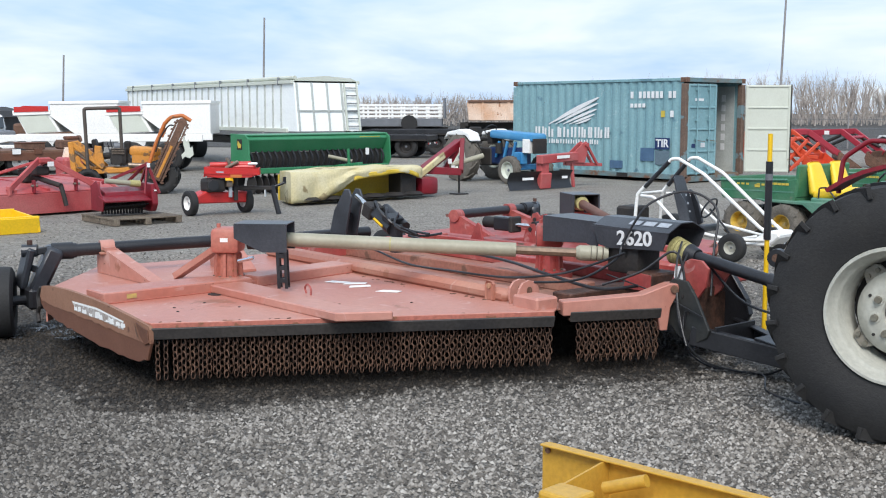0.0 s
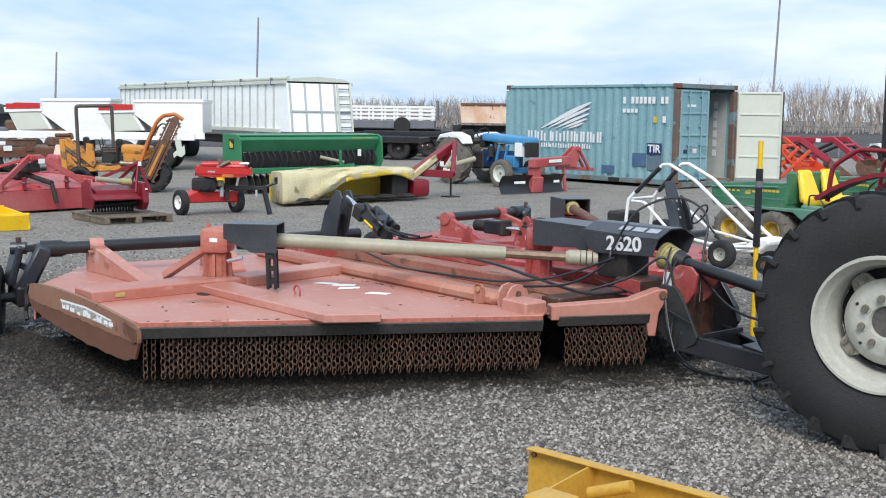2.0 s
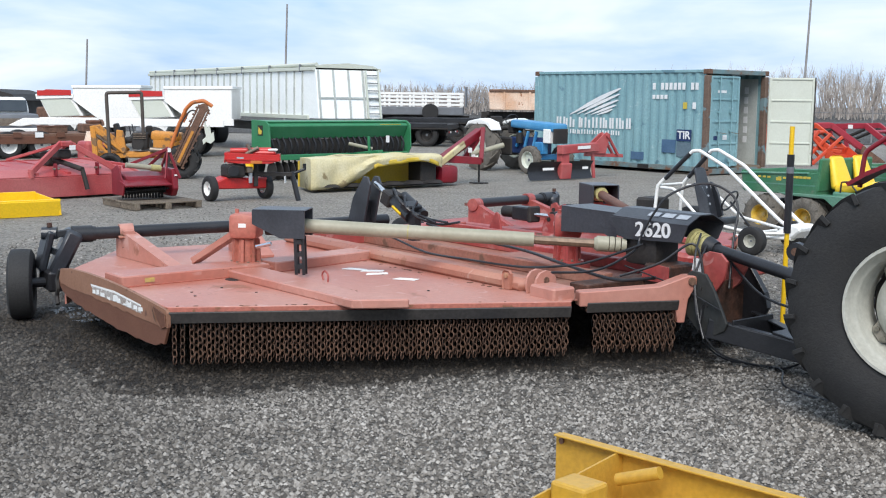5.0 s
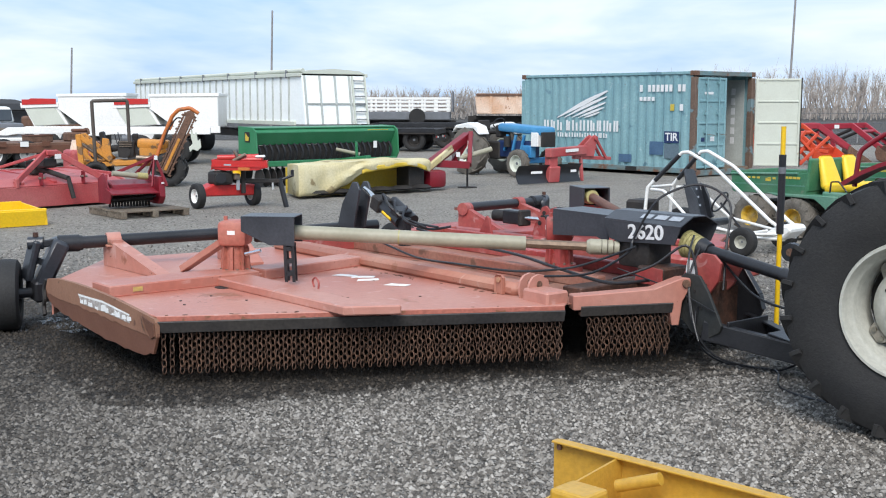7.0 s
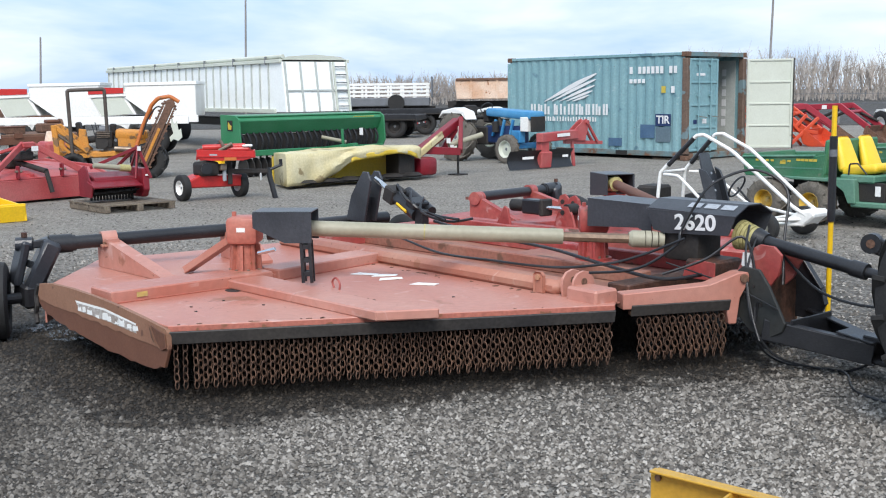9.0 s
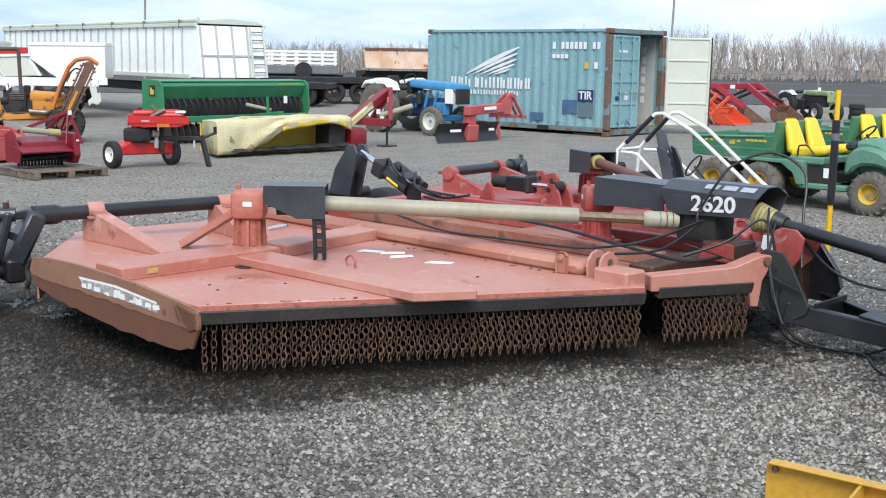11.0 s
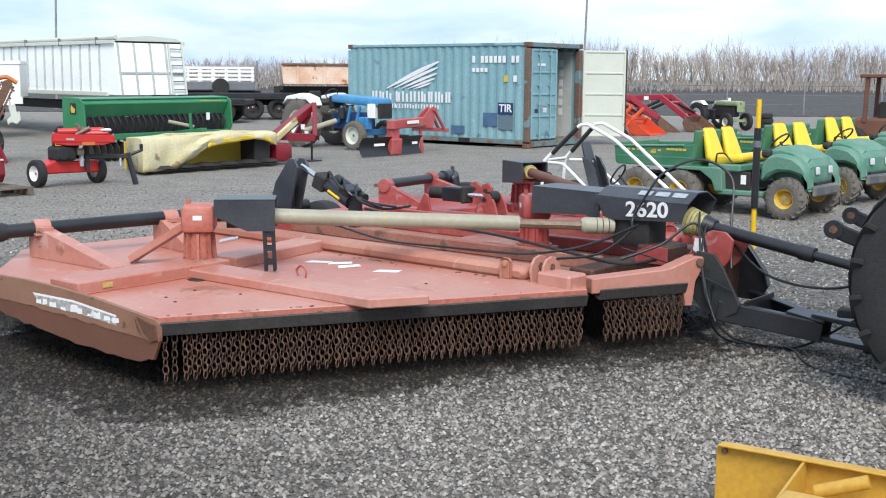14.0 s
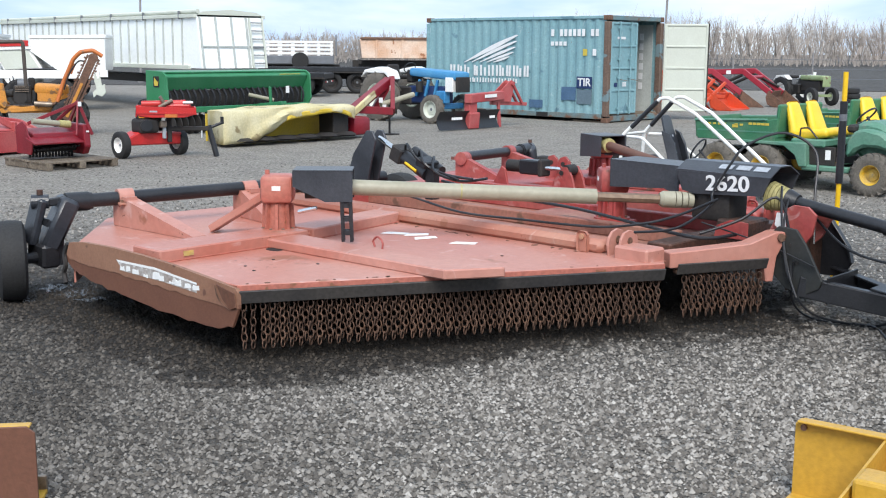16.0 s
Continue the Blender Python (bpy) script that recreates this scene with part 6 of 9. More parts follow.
def big_tractor():
    t = thing("farm_tractor", "red farm tractor with pale grey rims and mesh guard", "tractor", (2.95, 6.60, 0), -36.0)
    for s in (-1, 1):
        w = wheel(t, (0, s * 0.78, 0.705), 0.695, 0.40, 0.355, tyre="rubber", lugs=21, side=s, lug_h=0.017, name="rear_wheel", lug_parts=True, bare=True)
        dish_rim(w, s)
        # fender
        bm = B()
        pts = [(0.795 * math.cos(a), 0.795 * math.sin(a)) for a in [radians(20 + 8.25 * k) for k in range(14)]]
        inner = [(0.772 * math.cos(a), 0.772 * math.sin(a)) for a in [radians(20 + 8.25 * k) for k in range(14)]]
        rows = []
        for y in (-0.06, 0.20):
            rows.append([bm.verts.new((x, y, z)) for x, z in pts])
            rows.append([bm.verts.new((x, y, z)) for x, z in inner])
        o0, i0, o1, i1 = rows
        for k in range(13):
            for a, b in ((o0, o1), (i1, i0), (i0, o0), (o1, i1)):
                bm.faces.new((a[k], a[k + 1], b[k + 1], b[k]))
        bmesh.ops.recalc_face_normals(bm, faces=bm.faces)
        bmesh.ops.transform(bm, matrix=pose(0, s * 0.62, 0.70) @ Matrix.Diagonal((1, -s, 1, 1)), verts=bm.verts)
        bmesh.ops.recalc_face_normals(bm, faces=bm.faces)
        part("fender", bm, "dark_red", t, "dark red fender")
        bm = B()
        tubes(bm, [(-0.47, s * 0.48, 1.30), (-0.45, s * 0.48, 1.50), (-0.31, s * 0.48, 1.60), (0.30, s * 0.48, 1.58), (0.48, s * 0.48, 1.38)], 0.014)
        part("grab_rail", bm, "dark_red", t, smooth=True)
    part("rear_axle", rodm((0, -0.62, 0.70), (0, 0.62, 0.70), 0.11, n=18), "dark", t, smooth=True)
    part("transmission", boxm((0.35, 0, 0.72), (1.1, 0.42, 0.50), bevel=0.04, segs=2), "dark", t)
    part("drawbar", boxm((-0.45, 0, 0.33), (0.80, 0.09, 0.05), bevel=0.008), "dark", t)
    part("power_outlet", rodm((-0.22, 0, 0.62), (-0.38, 0, 0.62), 0.03, n=10), "steel", t)
    for s in (-1, 1):
        bm = B()
        bar(bm, (-0.10, s * 0.30, 0.60), (-0.83, s * 0.38, 0.88), 0.035, 0.09, 0.01)
        rod(bm, (-0.85, s * 0.38 - 0.03, 0.89), (-0.85, s * 0.38 + 0.03, 0.89), 0.055, n=14)
        part("lower_link", bm, "black", t, smooth=True)
        part("link_eye", rodm((-0.85, s * 0.38 - 0.034, 0.89), (-0.85, s * 0.38 + 0.034, 0.89), 0.024, n=12), "rust", t, "rusty ball joint", smooth=True)
        part("lift_arm", barm((-0.05, s * 0.26, 1.05), (-0.52, s * 0.30, 1.12), 0.05, 0.08, 0.01), "black", t)
        part("lift_rod", rodm((-0.50, s * 0.31, 1.10), (-0.50, s * 0.35, 0.75), 0.02, n=8), "steel", t)
    part("seat", boxm((0.18, 0, 1.20), (0.42, 0.46, 0.12), bevel=0.04, segs=2), "dark", t)
    part("seat_back", boxm((-0.02, 0, 1.42), (0.10, 0.44, 0.36), (0, -8, 0), 0.04, segs=2), "dark", t)
    # rear guard of black mesh
    g = new("rear_guard")
    g.parent = t
    gx, gw, gz = -0.175, 0.43, 2.33
    for y in (-gw, gw):
        part("guard_post", barm((gx, y, 1.56), (gx, y, gz), 0.045, 0.045, 0.006, up=(1, 0, 0)), "black", g)
        part("guard_stay", barm((gx + 0.02, y, 1.60), (0.55, y * 0.5, 0.95), 0.06, 0.06, 0.006, up=(1, 0, 0)), "black", g)
    for z in (1.62, gz):
        part("guard_rail", barm((gx, -gw, z), (gx, gw, z), 0.06, 0.06, 0.006), "black", g)
    bm = B()
    for k in range(20):
        bar(bm, (gx, -gw + 0.04 + 0.0415 * k, 1.64), (gx, -gw + 0.04 + 0.0415 * k, gz - 0.02), 0.012, 0.006, up=(1, 0, 0))
    for k in range(17):
        bar(bm, (gx + 0.005, -gw, 1.66 + 0.039 * k), (gx + 0.005, gw, 1.66 + 0.039 * k), 0.006, 0.012)
    part("mesh_panel", bm, "black", g)
    # engine, hood and front wheels
    part("hood", boxm((1.75, 0, 1.10), (1.5, 0.50, 0.52), bevel=0.07, segs=3), "dark_red", t, "dark red hood", smooth=True)
    part("engine", boxm((1.6, 0, 0.70), (1.3, 0.36, 0.40), bevel=0.03), "dark", t)
    part("grille", boxm((2.505, 0, 1.06), (0.03, 0.40, 0.40), bevel=0.01), "grey", t)
    part("front_axle", boxm((2.15, 0, 0.42), (0.12, 1.10, 0.12), bevel=0.02), "dark", t)
    for s in (-1, 1):
        wheel(t, (2.15, s * 0.66, 0.37), 0.37, 0.20, 0.20, rim="rim", side=s, name="front_wheel")
    part("steering_column", rodm((0.75, 0, 0.95), (0.55, 0, 1.36), 0.03, n=10), "dark", t)
    bm = B()
    ring = [Vector((0.53 + 0.07 * math.sin(a), 0.20 * math.cos(a), 1.38 + 0.19 * math.sin(a))) for a in [6.28318 * k / 24 for k in range(25)]]
    _sweep(bm, ring, 0.014, 8)
    part("steering_wheel", bm, "black", t, smooth=True)
    part("exhaust", rodm((1.75, 0.16, 1.34), (1.75, 0.16, 2.05), 0.035, n=10), "rust", t, smooth=True)


big_tractor()


# ---- yellow box scrapers near the camera ----
def scraper(at, turn, label, shade="yellow", back="yellow", deep=0.74):
    t = thing("box_scraper", label, "box blade", at, turn)
    # back plate along y, facing +x; cheek plates; tube brace
    part("back_plate", prismm([(-0.0, 0.02), (1.5, 0.02), (1.5, 0.335), (0.03, 0.335), (0.0, 0.31)], -0.006, 0.006, YZ, 0.002), back, t)
    part("bolt", rodm((0.004, 0.035, 0.30), (0.016, 0.035, 0.30), 0.013, n=8), "rust", t)
    for y in (0.35, 1.15):
        part("rib", prismm([(0.0, 0.33), (0.0, 0.03), (deep - 0.02, 0.03), (deep - 0.04, 0.10 if deep < 0.3 else 0.25)], -0.005, 0.005, Matrix.Translation((0.006, y, 0)) @ XZ), shade, t)
    part("floor_plate", boxm((deep / 2, 0.75, 0.018), (deep, 1.5, 0.012)), shade, t)
    part("top_lip", boxm((0.028, 0.75, 0.331), (0.044, 1.46, 0.010), bevel=0.003), shade, t)
    part("brace_tube", rodm((0.13, 0.42, 0.25), (0.10, 0.60, 0.315), 0.026, n=16), shade, t, smooth=True)
    part("cutting_edge", boxm((deep + 0.01, 0.75, 0.04), (0.02, 1.5, 0.08), bevel=0.004), "steel", t)
    if deep > 0.3:
        part("block", boxm((0.42, 0.45, 0.265), (0.15, 0.17, 0.11), bevel=0.015, segs=2), shade, t)
    return t


scraper((0.528, 4.81, 0), -132.0, "yellow painted steel box scraper lying on the gravel")
scraper((-2.37, 4.905, 0), 93.0, "yellow scraper whose outer face is rusty brown", "yellow", "worn", 0.16)


# ---- machines behind the mower ----
def gator(at, label):
    """A six-wheeled utility cart with a cargo bed and two seats."""
    g = thing("utility_cart", label, "utility vehicle", at, ROW, group="green utility carts")
    for s in (-1, 1):
        for k, x in enumerate((0.0, -0.66)):
            wheel(g, (x, s * 0.56, 0.275), 0.275, 0.27, 0.13, tyre="dusty_rubber", rim="dusty_yellow", lugs=12, side=s, lug_h=0.013, name="rear_wheel", lug_parts=True)
        wheel(g, (1.44, s * 0.55, 0.26), 0.26, 0.23, 0.12, tyre="dusty_rubber", rim="dusty_yellow", lugs=18, side=s, lug_h=0.013, name="front_wheel", lug_parts=True)
    # bed: floor and four walls with a rolled rim
    part("bed_floor", boxm((-0.41, 0, 0.62), (1.14, 1.20, 0.05)), "cart_green", g)
    for s in (-1, 1):
        part("bed_side", prismm([(-0.98, 0.58), (0.15, 0.58), (0.185, 0.89), (0.04, 0.865), (-1.02, 0.82)], -0.02, 0.02, Matrix.Translation((0, s * 0.60, 0)) @ XZ, 0.008), "cart_green", g)
        for k in range(7):
            if k != 4:
                part("letter_bar", boxm((-0.80 + 0.075 * k + (0.02 if k > 3 else 0), s * 0.6225, 0.79), (0.045, 0.004, 0.026)), "gold", g)
        for k in range(5):
            part("letter_bar", boxm((-0.20 + 0.06 * k, s * 0.6225, 0.81), (0.05, 0.004, 0.03)), "gold", g)
        part("decal", boxm((-0.42, s * 0.6225, 0.77), (0.08, 0.004, 0.04)), "gold", g)
        part("bed_rim", barm((-1.03, s * 0.61, 0.825), (0.03, s * 0.61, 0.868), 0.06, 0.03, 0.01), "pale_green", g)
        part("bed_groove", barm((-0.98, s * 0.6215, 0.70), (0.14, s * 0.6215, 0.71), 0.006, 0.018), "pale_green", g)
    part("tail_gate", boxm((-1.01, 0, 0.73), (0.04, 1.20, 0.27), (0, -6, 0), 0.01), "cart_green", g)
    part("head_board", boxm((0.165, 0, 0.85), (0.05, 1.22, 0.44), (0, 5, 0), 0.02), "cart_green", g)
    for s in (-1, 1):
        # rear fender arch
        bm = B()
        prism(bm, [(-0.45, 0.60), (0.58, 0.60), (0.60, 0.30), (0.50, 0.30), (0.44, 0.44), (0.28, 0.55), (-0.30, 0.56)], -0.11, 0.11, Matrix.Translation((0, s * 0.52, 0)) @ XZ, 0.01)
        part("rear_fender", bm, "pale_green", g)
        part("sill", boxm((0.83, s * 0.52, 0.29), (0.62, 0.16, 0.07), bevel=0.015), "pale_green", g)
        part("side_panel", boxm((0.72, s * 0.50, 0.44), (0.42, 0.04, 0.24), bevel=0.01), "dark", g)
        part("notice", boxm((0.84, s * 0.525, 0.46), (0.07, 0.006, 0.12)), "paper", g)
    part("seat_base", boxm((0.57, 0, 0.60), (0.46, 1.10, 0.10), bevel=0.02), "pale_green", g)
    part("floor_board", boxm((1.05, 0, 0.27), (0.55, 1.10, 0.04)), "dark", g)
    for s in (-1, 1):
        seat = new("seat")
        seat.parent = g
        part("cushion", boxm((0.56, s * 0.27, 0.70), (0.48, 0.45, 0.12), (0, -9, 0), 0.055, segs=4), "seat", seat, smooth=True)
        part("backrest", boxm((0.255, s * 0.27, 0.885), (0.13, 0.42, 0.45), (0, -17, 0), 0.062, 0.66, segs=4), "seat", seat, smooth=True)
        bm = B()
        tubes(bm, [(0.45, s * 0.53, 0.64), (0.46, s * 0.53, 0.78), (0.57, s * 0.53, 0.79), (0.69, s * 0.53, 0.66)], 0.011)
        part("hip_rail", bm, "black", seat, smooth=True)
    # front cowl
    bm = B()
    prism(bm, [(1.02, 0.58), (1.06, 0.80), (1.12, 0.88), (1.24, 0.905), (1.42, 0.87), (1.58, 0.79), (1.655, 0.71), (1.675, 0.60), (1.66, 0.40), (1.56, 0.36), (1.22, 0.40)], -0.36, 0.36, XZ, 0.06)
    part("cowl", bm, "pale_green", g, "sun-faded pale green plastic", smooth=True)
    for s in (-1, 1):
        bm = B()
        pts = [(1.06, 0.46), (1.08, 0.66), (1.18, 0.79), (1.30, 0.815), (1.50, 0.775), (1.62, 0.69), (1.685, 0.60), (1.70, 0.36), (1.67, 0.36), (1.66, 0.46), (1.60, 0.55), (1.47, 0.59), (1.30, 0.59), (1.19, 0.54), (1.14, 0.46)]
        prism(bm, pts, -0.10, 0.10, Matrix.Translation((0, s * 0.46, 0)) @ XZ, 0.035)
        part("front_fender", bm, "pale_green", g, smooth=True)
        part("headlight", boxm((1.685, s * 0.21, 0.60), (0.03, 0.11, 0.10), (0, -4, 0), 0.012), "pale_glass", g)
    part("bumper", boxm((1.71, 0, 0.35), (0.07, 0.80, 0.15), bevel=0.03), "cart_bumper", g, "scuffed dark plastic bumper")
    part("dash", boxm((1.08, 0, 0.80), (0.12, 0.9, 0.10), bevel=0.03), "dark", g)
    part("steering_column", rodm((1.12, 0.25, 0.70), (0.98, 0.25, 0.92), 0.018, n=8), "black", g)
    bm = B()
    ring = [Vector((0.97 + 0.10 * math.sin(a), 0.25 + 0.17 * math.cos(a), 0.93 + 0.10 * math.sin(a))) for a in [6.28318 * k / 20 for k in range(21)]]
    _sweep(bm, ring, 0.013, 6)
    part("steering_wheel", bm, "black", g, smooth=True)
    part("chassis", boxm((0.4, 0, 0.40), (2.6, 0.5, 0.10)), "dark", g)
    part("engine", boxm((-0.2, 0, 0.46), (0.6, 0.5, 0.20), bevel=0.02), "dark", g)
    return g


first_cart = gator((4.76, 15.50, 0), "green six-wheeled utility cart with yellow seats and hubs")
copy_thing(first_cart, pose(6.58, 17.12, 0, 0, 0, ROW - 9))
copy_thing(first_cart, pose(8.62, 19.45, 0, 0, 0, ROW - 9))


def kart():
    k = thing("go_kart", "white tube-framed go-kart with black roll bar padding", "go-kart", (2.825, 14.44, 0), -42)
    # cage of bent tubes, x ahead
    for s in (-1, 1):
        y = 0.22 * s
        bm = B()
        tubes(bm, [(-0.50, y * 1.35, 0.20), (-0.46, y * 1.3, 0.72), (-0.01, y, 1.17), (0.09, y, 1.18), (0.46, y * 1.02, 1.00), (1.20, y * 0.9, 0.40), (1.40, y * 0.8, 0.28)], 0.022)
        part("cage_rail", bm, "white", k, smooth=True)
        bm = B()
        tubes(bm, [(-0.36, y * 1.22, 0.81), (-0.04, y * 1.02, 1.14)], 0.029)
        part("padding", bm, "black", k, smooth=True)
        bm = B()
        tubes(bm, [(-0.40, y * 1.32, 0.70), (-0.15, y * 1.75, 0.70), (0.30, y * 2.0, 0.34), (0.95, y * 1.7, 0.24), (1.32, y * 0.8, 0.26)], 0.019)
        part("side_rail", bm, "white", k, smooth=True)
        bm = B()
        tubes(bm, [(-0.62, y * 1.35, 0.22), (0.6, y * 1.2, 0.18), (1.34, y * 0.8, 0.20)], 0.02)
        part("floor_rail", bm, "white", k, smooth=True)
        wheel(k, (1.02, s * 0.50, 0.17), 0.17, 0.13, 0.075, tyre="rubber", rim="rim", side=s, name="front_wheel")
        wheel(k, (-0.45, s * 0.52, 0.21), 0.21, 0.20, 0.10, tyre="rubber", rim="rim", side=s, name="rear_wheel")
    for (x, y, z) in ((-0.46, 0.29, 0.72), (0.95, 0.2, 0.24), (1.34, 0.18, 0.28)):
        part("cross_tube", rodm((x, -y, z), (x, y, z), 0.019, n=10), "white", k, smooth=True)
    part("nose_panel", prismm([(1.14, 0.26), (1.28, 0.36), (1.44, 0.36), (1.47, 0.30), (1.34, 0.19), (1.18, 0.17)], -0.20, 0.20, XZ, 0.02), "white", k, "white moulded nose")
    part("seat", boxm((0.24, 0, 0.30), (0.40, 0.42, 0.09), (0, -8, 0), 0.03, segs=2), "slate", k)
    st = new("seat_back")
    st.parent = k
    st.matrix_basis = pose(0.14, 0, 0.32, 0, -16, 0) @ Matrix.Diagonal((1, 1.25, 0.96, 1))
    part("back_shell", prismm([(-0.15, 0.0), (0.15, 0.0), (0.14, 0.36), (0.105, 0.50), (0.095, 0.66), (0.06, 0.69), (-0.06, 0.69), (-0.095, 0.66), (-0.105, 0.50), (-0.14, 0.36)], -0.012, 0.012, YZ, 0.006), "slate", st, "black moulded seat back with holes")
    for q in (-1, 1):
        part("bolster", prismm([(0.0, 0.0), (0.12, 0.02), (0.12, 0.30), (0.08, 0.44), (0.0, 0.50)], -0.012, 0.012, Matrix.Translation((0, q * 0.155, 0)) @ pose(0, 0, 0, 0, 0, -q * 20) @ XZ, 0.005), "slate", st)
        for z in (0.20, 0.31, 0.42):
            part("seat_hole", rodm((0.006, q * 0.045, z), (0.0145, q * 0.045, z), 0.016, n=10), "decal_grey", st)
    part("engine", boxm((-0.72, 0, 0.40), (0.30, 0.36, 0.28), bevel=0.03), "dark", k)
    part("front_axle", rodm((1.02, -0.48, 0.17), (1.02, 0.48, 0.17), 0.015, n=8), "steel", k)
    part("rear_axle", rodm((-0.45, -0.5, 0.21), (-0.45, 0.5, 0.21), 0.018, n=8), "steel", k)
    part("steering_column", rodm((0.70, 0, 0.28), (0.42, 0, 0.56), 0.013, n=8), "black", k)
    bm = B()
    ring = [Vector((0.41 + 0.07 * math.sin(a), 0.14 * math.cos(a), 0.57 + 0.12 * math.sin(a))) for a in [6.28318 * j / 20 for j in range(21)]]
    _sweep(bm, ring, 0.012, 6)
    part("steering_wheel", bm, "black", k, smooth=True)


kart()


def stake():
    s = thing("marker_post", "yellow upright post with a black foam sleeve, standing by the hitch", "post", (2.51, 8.90, 0), 0)
    part("pole", rodm((0, 0, 0), (0, 0, 1.59), 0.019, n=14), "bright_yellow", s, smooth=True)
    part("sleeve", rodm((0, 0, 0.765), (0, 0, 1.375), 0.028, n=16), "black", s, smooth=True)
    part("label", rodm((0, 0, 1.23), (0, 0, 1.28), 0.0285, n=16), "grey", s, smooth=True)
    part("foot", boxm((0, 0, 0.010), (0.07, 0.07, 0.020), bevel=0.004), "dark", s)


stake()


def disc_mower():
    d = thing("disc_mower", "disc mower under a faded yellow tarp with a red hitch arm", "mower", (-2.1, 22.75, 0), 41.3 - 90)
    rng = random.Random(3)
    # cover: columns along y, rows over the top and down the front
    cols, rows = 60, 13
    bm = B()
    grid = []
    ys, lows = (-2.05, -1.72, -1.25, -0.93, -0.67, -0.45, 0.06, 0.62, 0.90, 1.20), (0.05, 0.06, 0.09, 0.19, 0.33, 0.46, 0.51, 0.56, 0.52, 0.40)
    for i in range(cols):
        f = i / (cols - 1)
        y = -1.92 + 3.12 * f
        low = float(np.interp(y, ys, lows)) + 0.010 * math.sin(f * 47)
        top = 0.612 + 0.045 * math.sin(f * 2.6) + 0.006 * math.sin(f * 29)
        line = []
        for j in range(rows):
            g = j / (rows - 1)
            if g < 0.34:
                u = g / 0.34
                x, z = -0.36 + 0.86 * u, top + 0.018 * math.sin(u * 3.14) - 0.012 * math.sin(u * 5 + f * 14)
            else:
                h = (g - 0.34) / 0.66
                swag = 0.05 * math.exp(-((f - 0.30 - 0.16 * (1 - h)) / 0.10) ** 2) * math.sin(h * 7.5 + f * 9)
                x = 0.515 + 0.02 * math.sin(h * 3.0) + 0.020 * h * math.sin(f * 24 + h) + 0.010 * h * math.sin(f * 61) + 0.045 * h * (abs(math.sin(f * 15.0 + 1.4 * h)) - 0.6) + swag
                z = top + (low - top) * h
            line.append(bm.verts.new((x, y + (0.53 - x) * 0.35, z)))
        grid.append(line)
    for a, b in zip(grid, grid[1:]):
        for j in range(rows - 1):
            bm.faces.new((a[j], b[j], b[j + 1], a[j + 1]))
    end = [bm.verts.new((x, -1.92 + (0.53 - x) * 0.35, 0.05)) for x in (-0.36, 0.1)]
    bm.faces.new((*grid[0], end[1], end[0]))
    o = part("tarp", bm, "tarp", d, "faded pale yellow tarp, lifted at one end", smooth=True)
    o.modifiers.new("thick", "SOLIDIFY").thickness = 0.01
    bm = B()
    patch = []
    for i in range(20):
        f = i / 19
        y = -0.50 + 1.60 * f
        lo = float(np.interp(y, ys, lows)) - 0.012
        hi = 0.625 + 0.03 * f
        patch.append([bm.verts.new((0.545 - 0.20 * max(0, g - 0.6) + 0.014 * math.sin(f * 21 + g * 3), y, lo + (hi + 0.02 - lo) * g * (0.55 + 0.45 * math.sin(f * 3.1)))) for g in (0, 0.3, 0.6, 1)])
    for a, b in zip(patch, patch[1:]):
        for j in range(3):
            bm.faces.new((a[j], b[j], b[j + 1], a[j + 1]))
    o = part("tarp_flap", bm, "tarp_yellow", d, "brighter yellow flap", smooth=True)
    o.modifiers.new("thick", "SOLIDIFY").thickness = 0.01
    part("cutter_bar", boxm((0.30, -0.2, 0.09), (0.36, 2.9, 0.06), bevel=0.01), "dark", d)
    for k in range(6):
        part("disc", rodm((0.42, -1.45 + 0.5 * k, 0.10), (0.42, -1.45 + 0.5 * k, 0.15), 0.22, 0.14, 14), "dark", d, smooth=True)
    part("frame_beam", boxm((-0.2, 0, 0.48), (0.12, 2.8, 0.14), bevel=0.01), "tarp_yellow", d)
    part("rear_sheet", boxm((-0.45, -0.1, 0.3), (0.02, 3.0, 0.5)), "tarp_yellow", d)
    # added dark block: closes the side and stands in for shade under the tarp
    part("skirt_box", boxm((0.15, 0.98, 0.30), (0.44, 0.40, 0.46), bevel=0.02), "dark", d)
    part("gearbox", boxm((0.18, 1.50, 0.24), (0.50, 0.46, 0.36), bevel=0.08, segs=2), "dark_red", d, smooth=True)
    # hitch arm
    bm = B()
    bar(bm, (0.05, 1.35, 0.40), (-0.12, 2.75, 1.10), 0.20, 0.16, 0.012)
    part("hitch_arm", bm, "dark_red", d)
    bm = B()
    bar(bm, (0.25, 1.30, 0.42), (0.10, 2.15, 0.86), 0.06, 0.16, 0.03)
    part("belt_guard", bm, "tarp", d)
    for s in (-1, 1):
        bm = B()
        bar(bm, (0.12 + s * 0.28, 2.35, 0.50), (-0.02, 2.75, 1.16), 0.09, 0.13, 0.008)
        bar(bm, (0.12 + s * 0.28, 2.35, 0.50), (-0.05, 1.55, 0.55), 0.10, 0.15, 0.008)
        part("hitch_frame", bm, "dark_red", d)
    part("shaft_guard", rodm((0.10, 2.30, 0.62), (0.30, 3.05, 0.82), 0.055, n=14), "olive", d, smooth=True)
    bm = B()
    rod(bm, (0.10, 2.55, 0.0), (0.10, 2.55, 0.62), 0.022, n=10)
    box(bm, (0.10, 2.55, 0.012), (0.28, 0.30, 0.024))
    part("stand", bm, "dark", d)
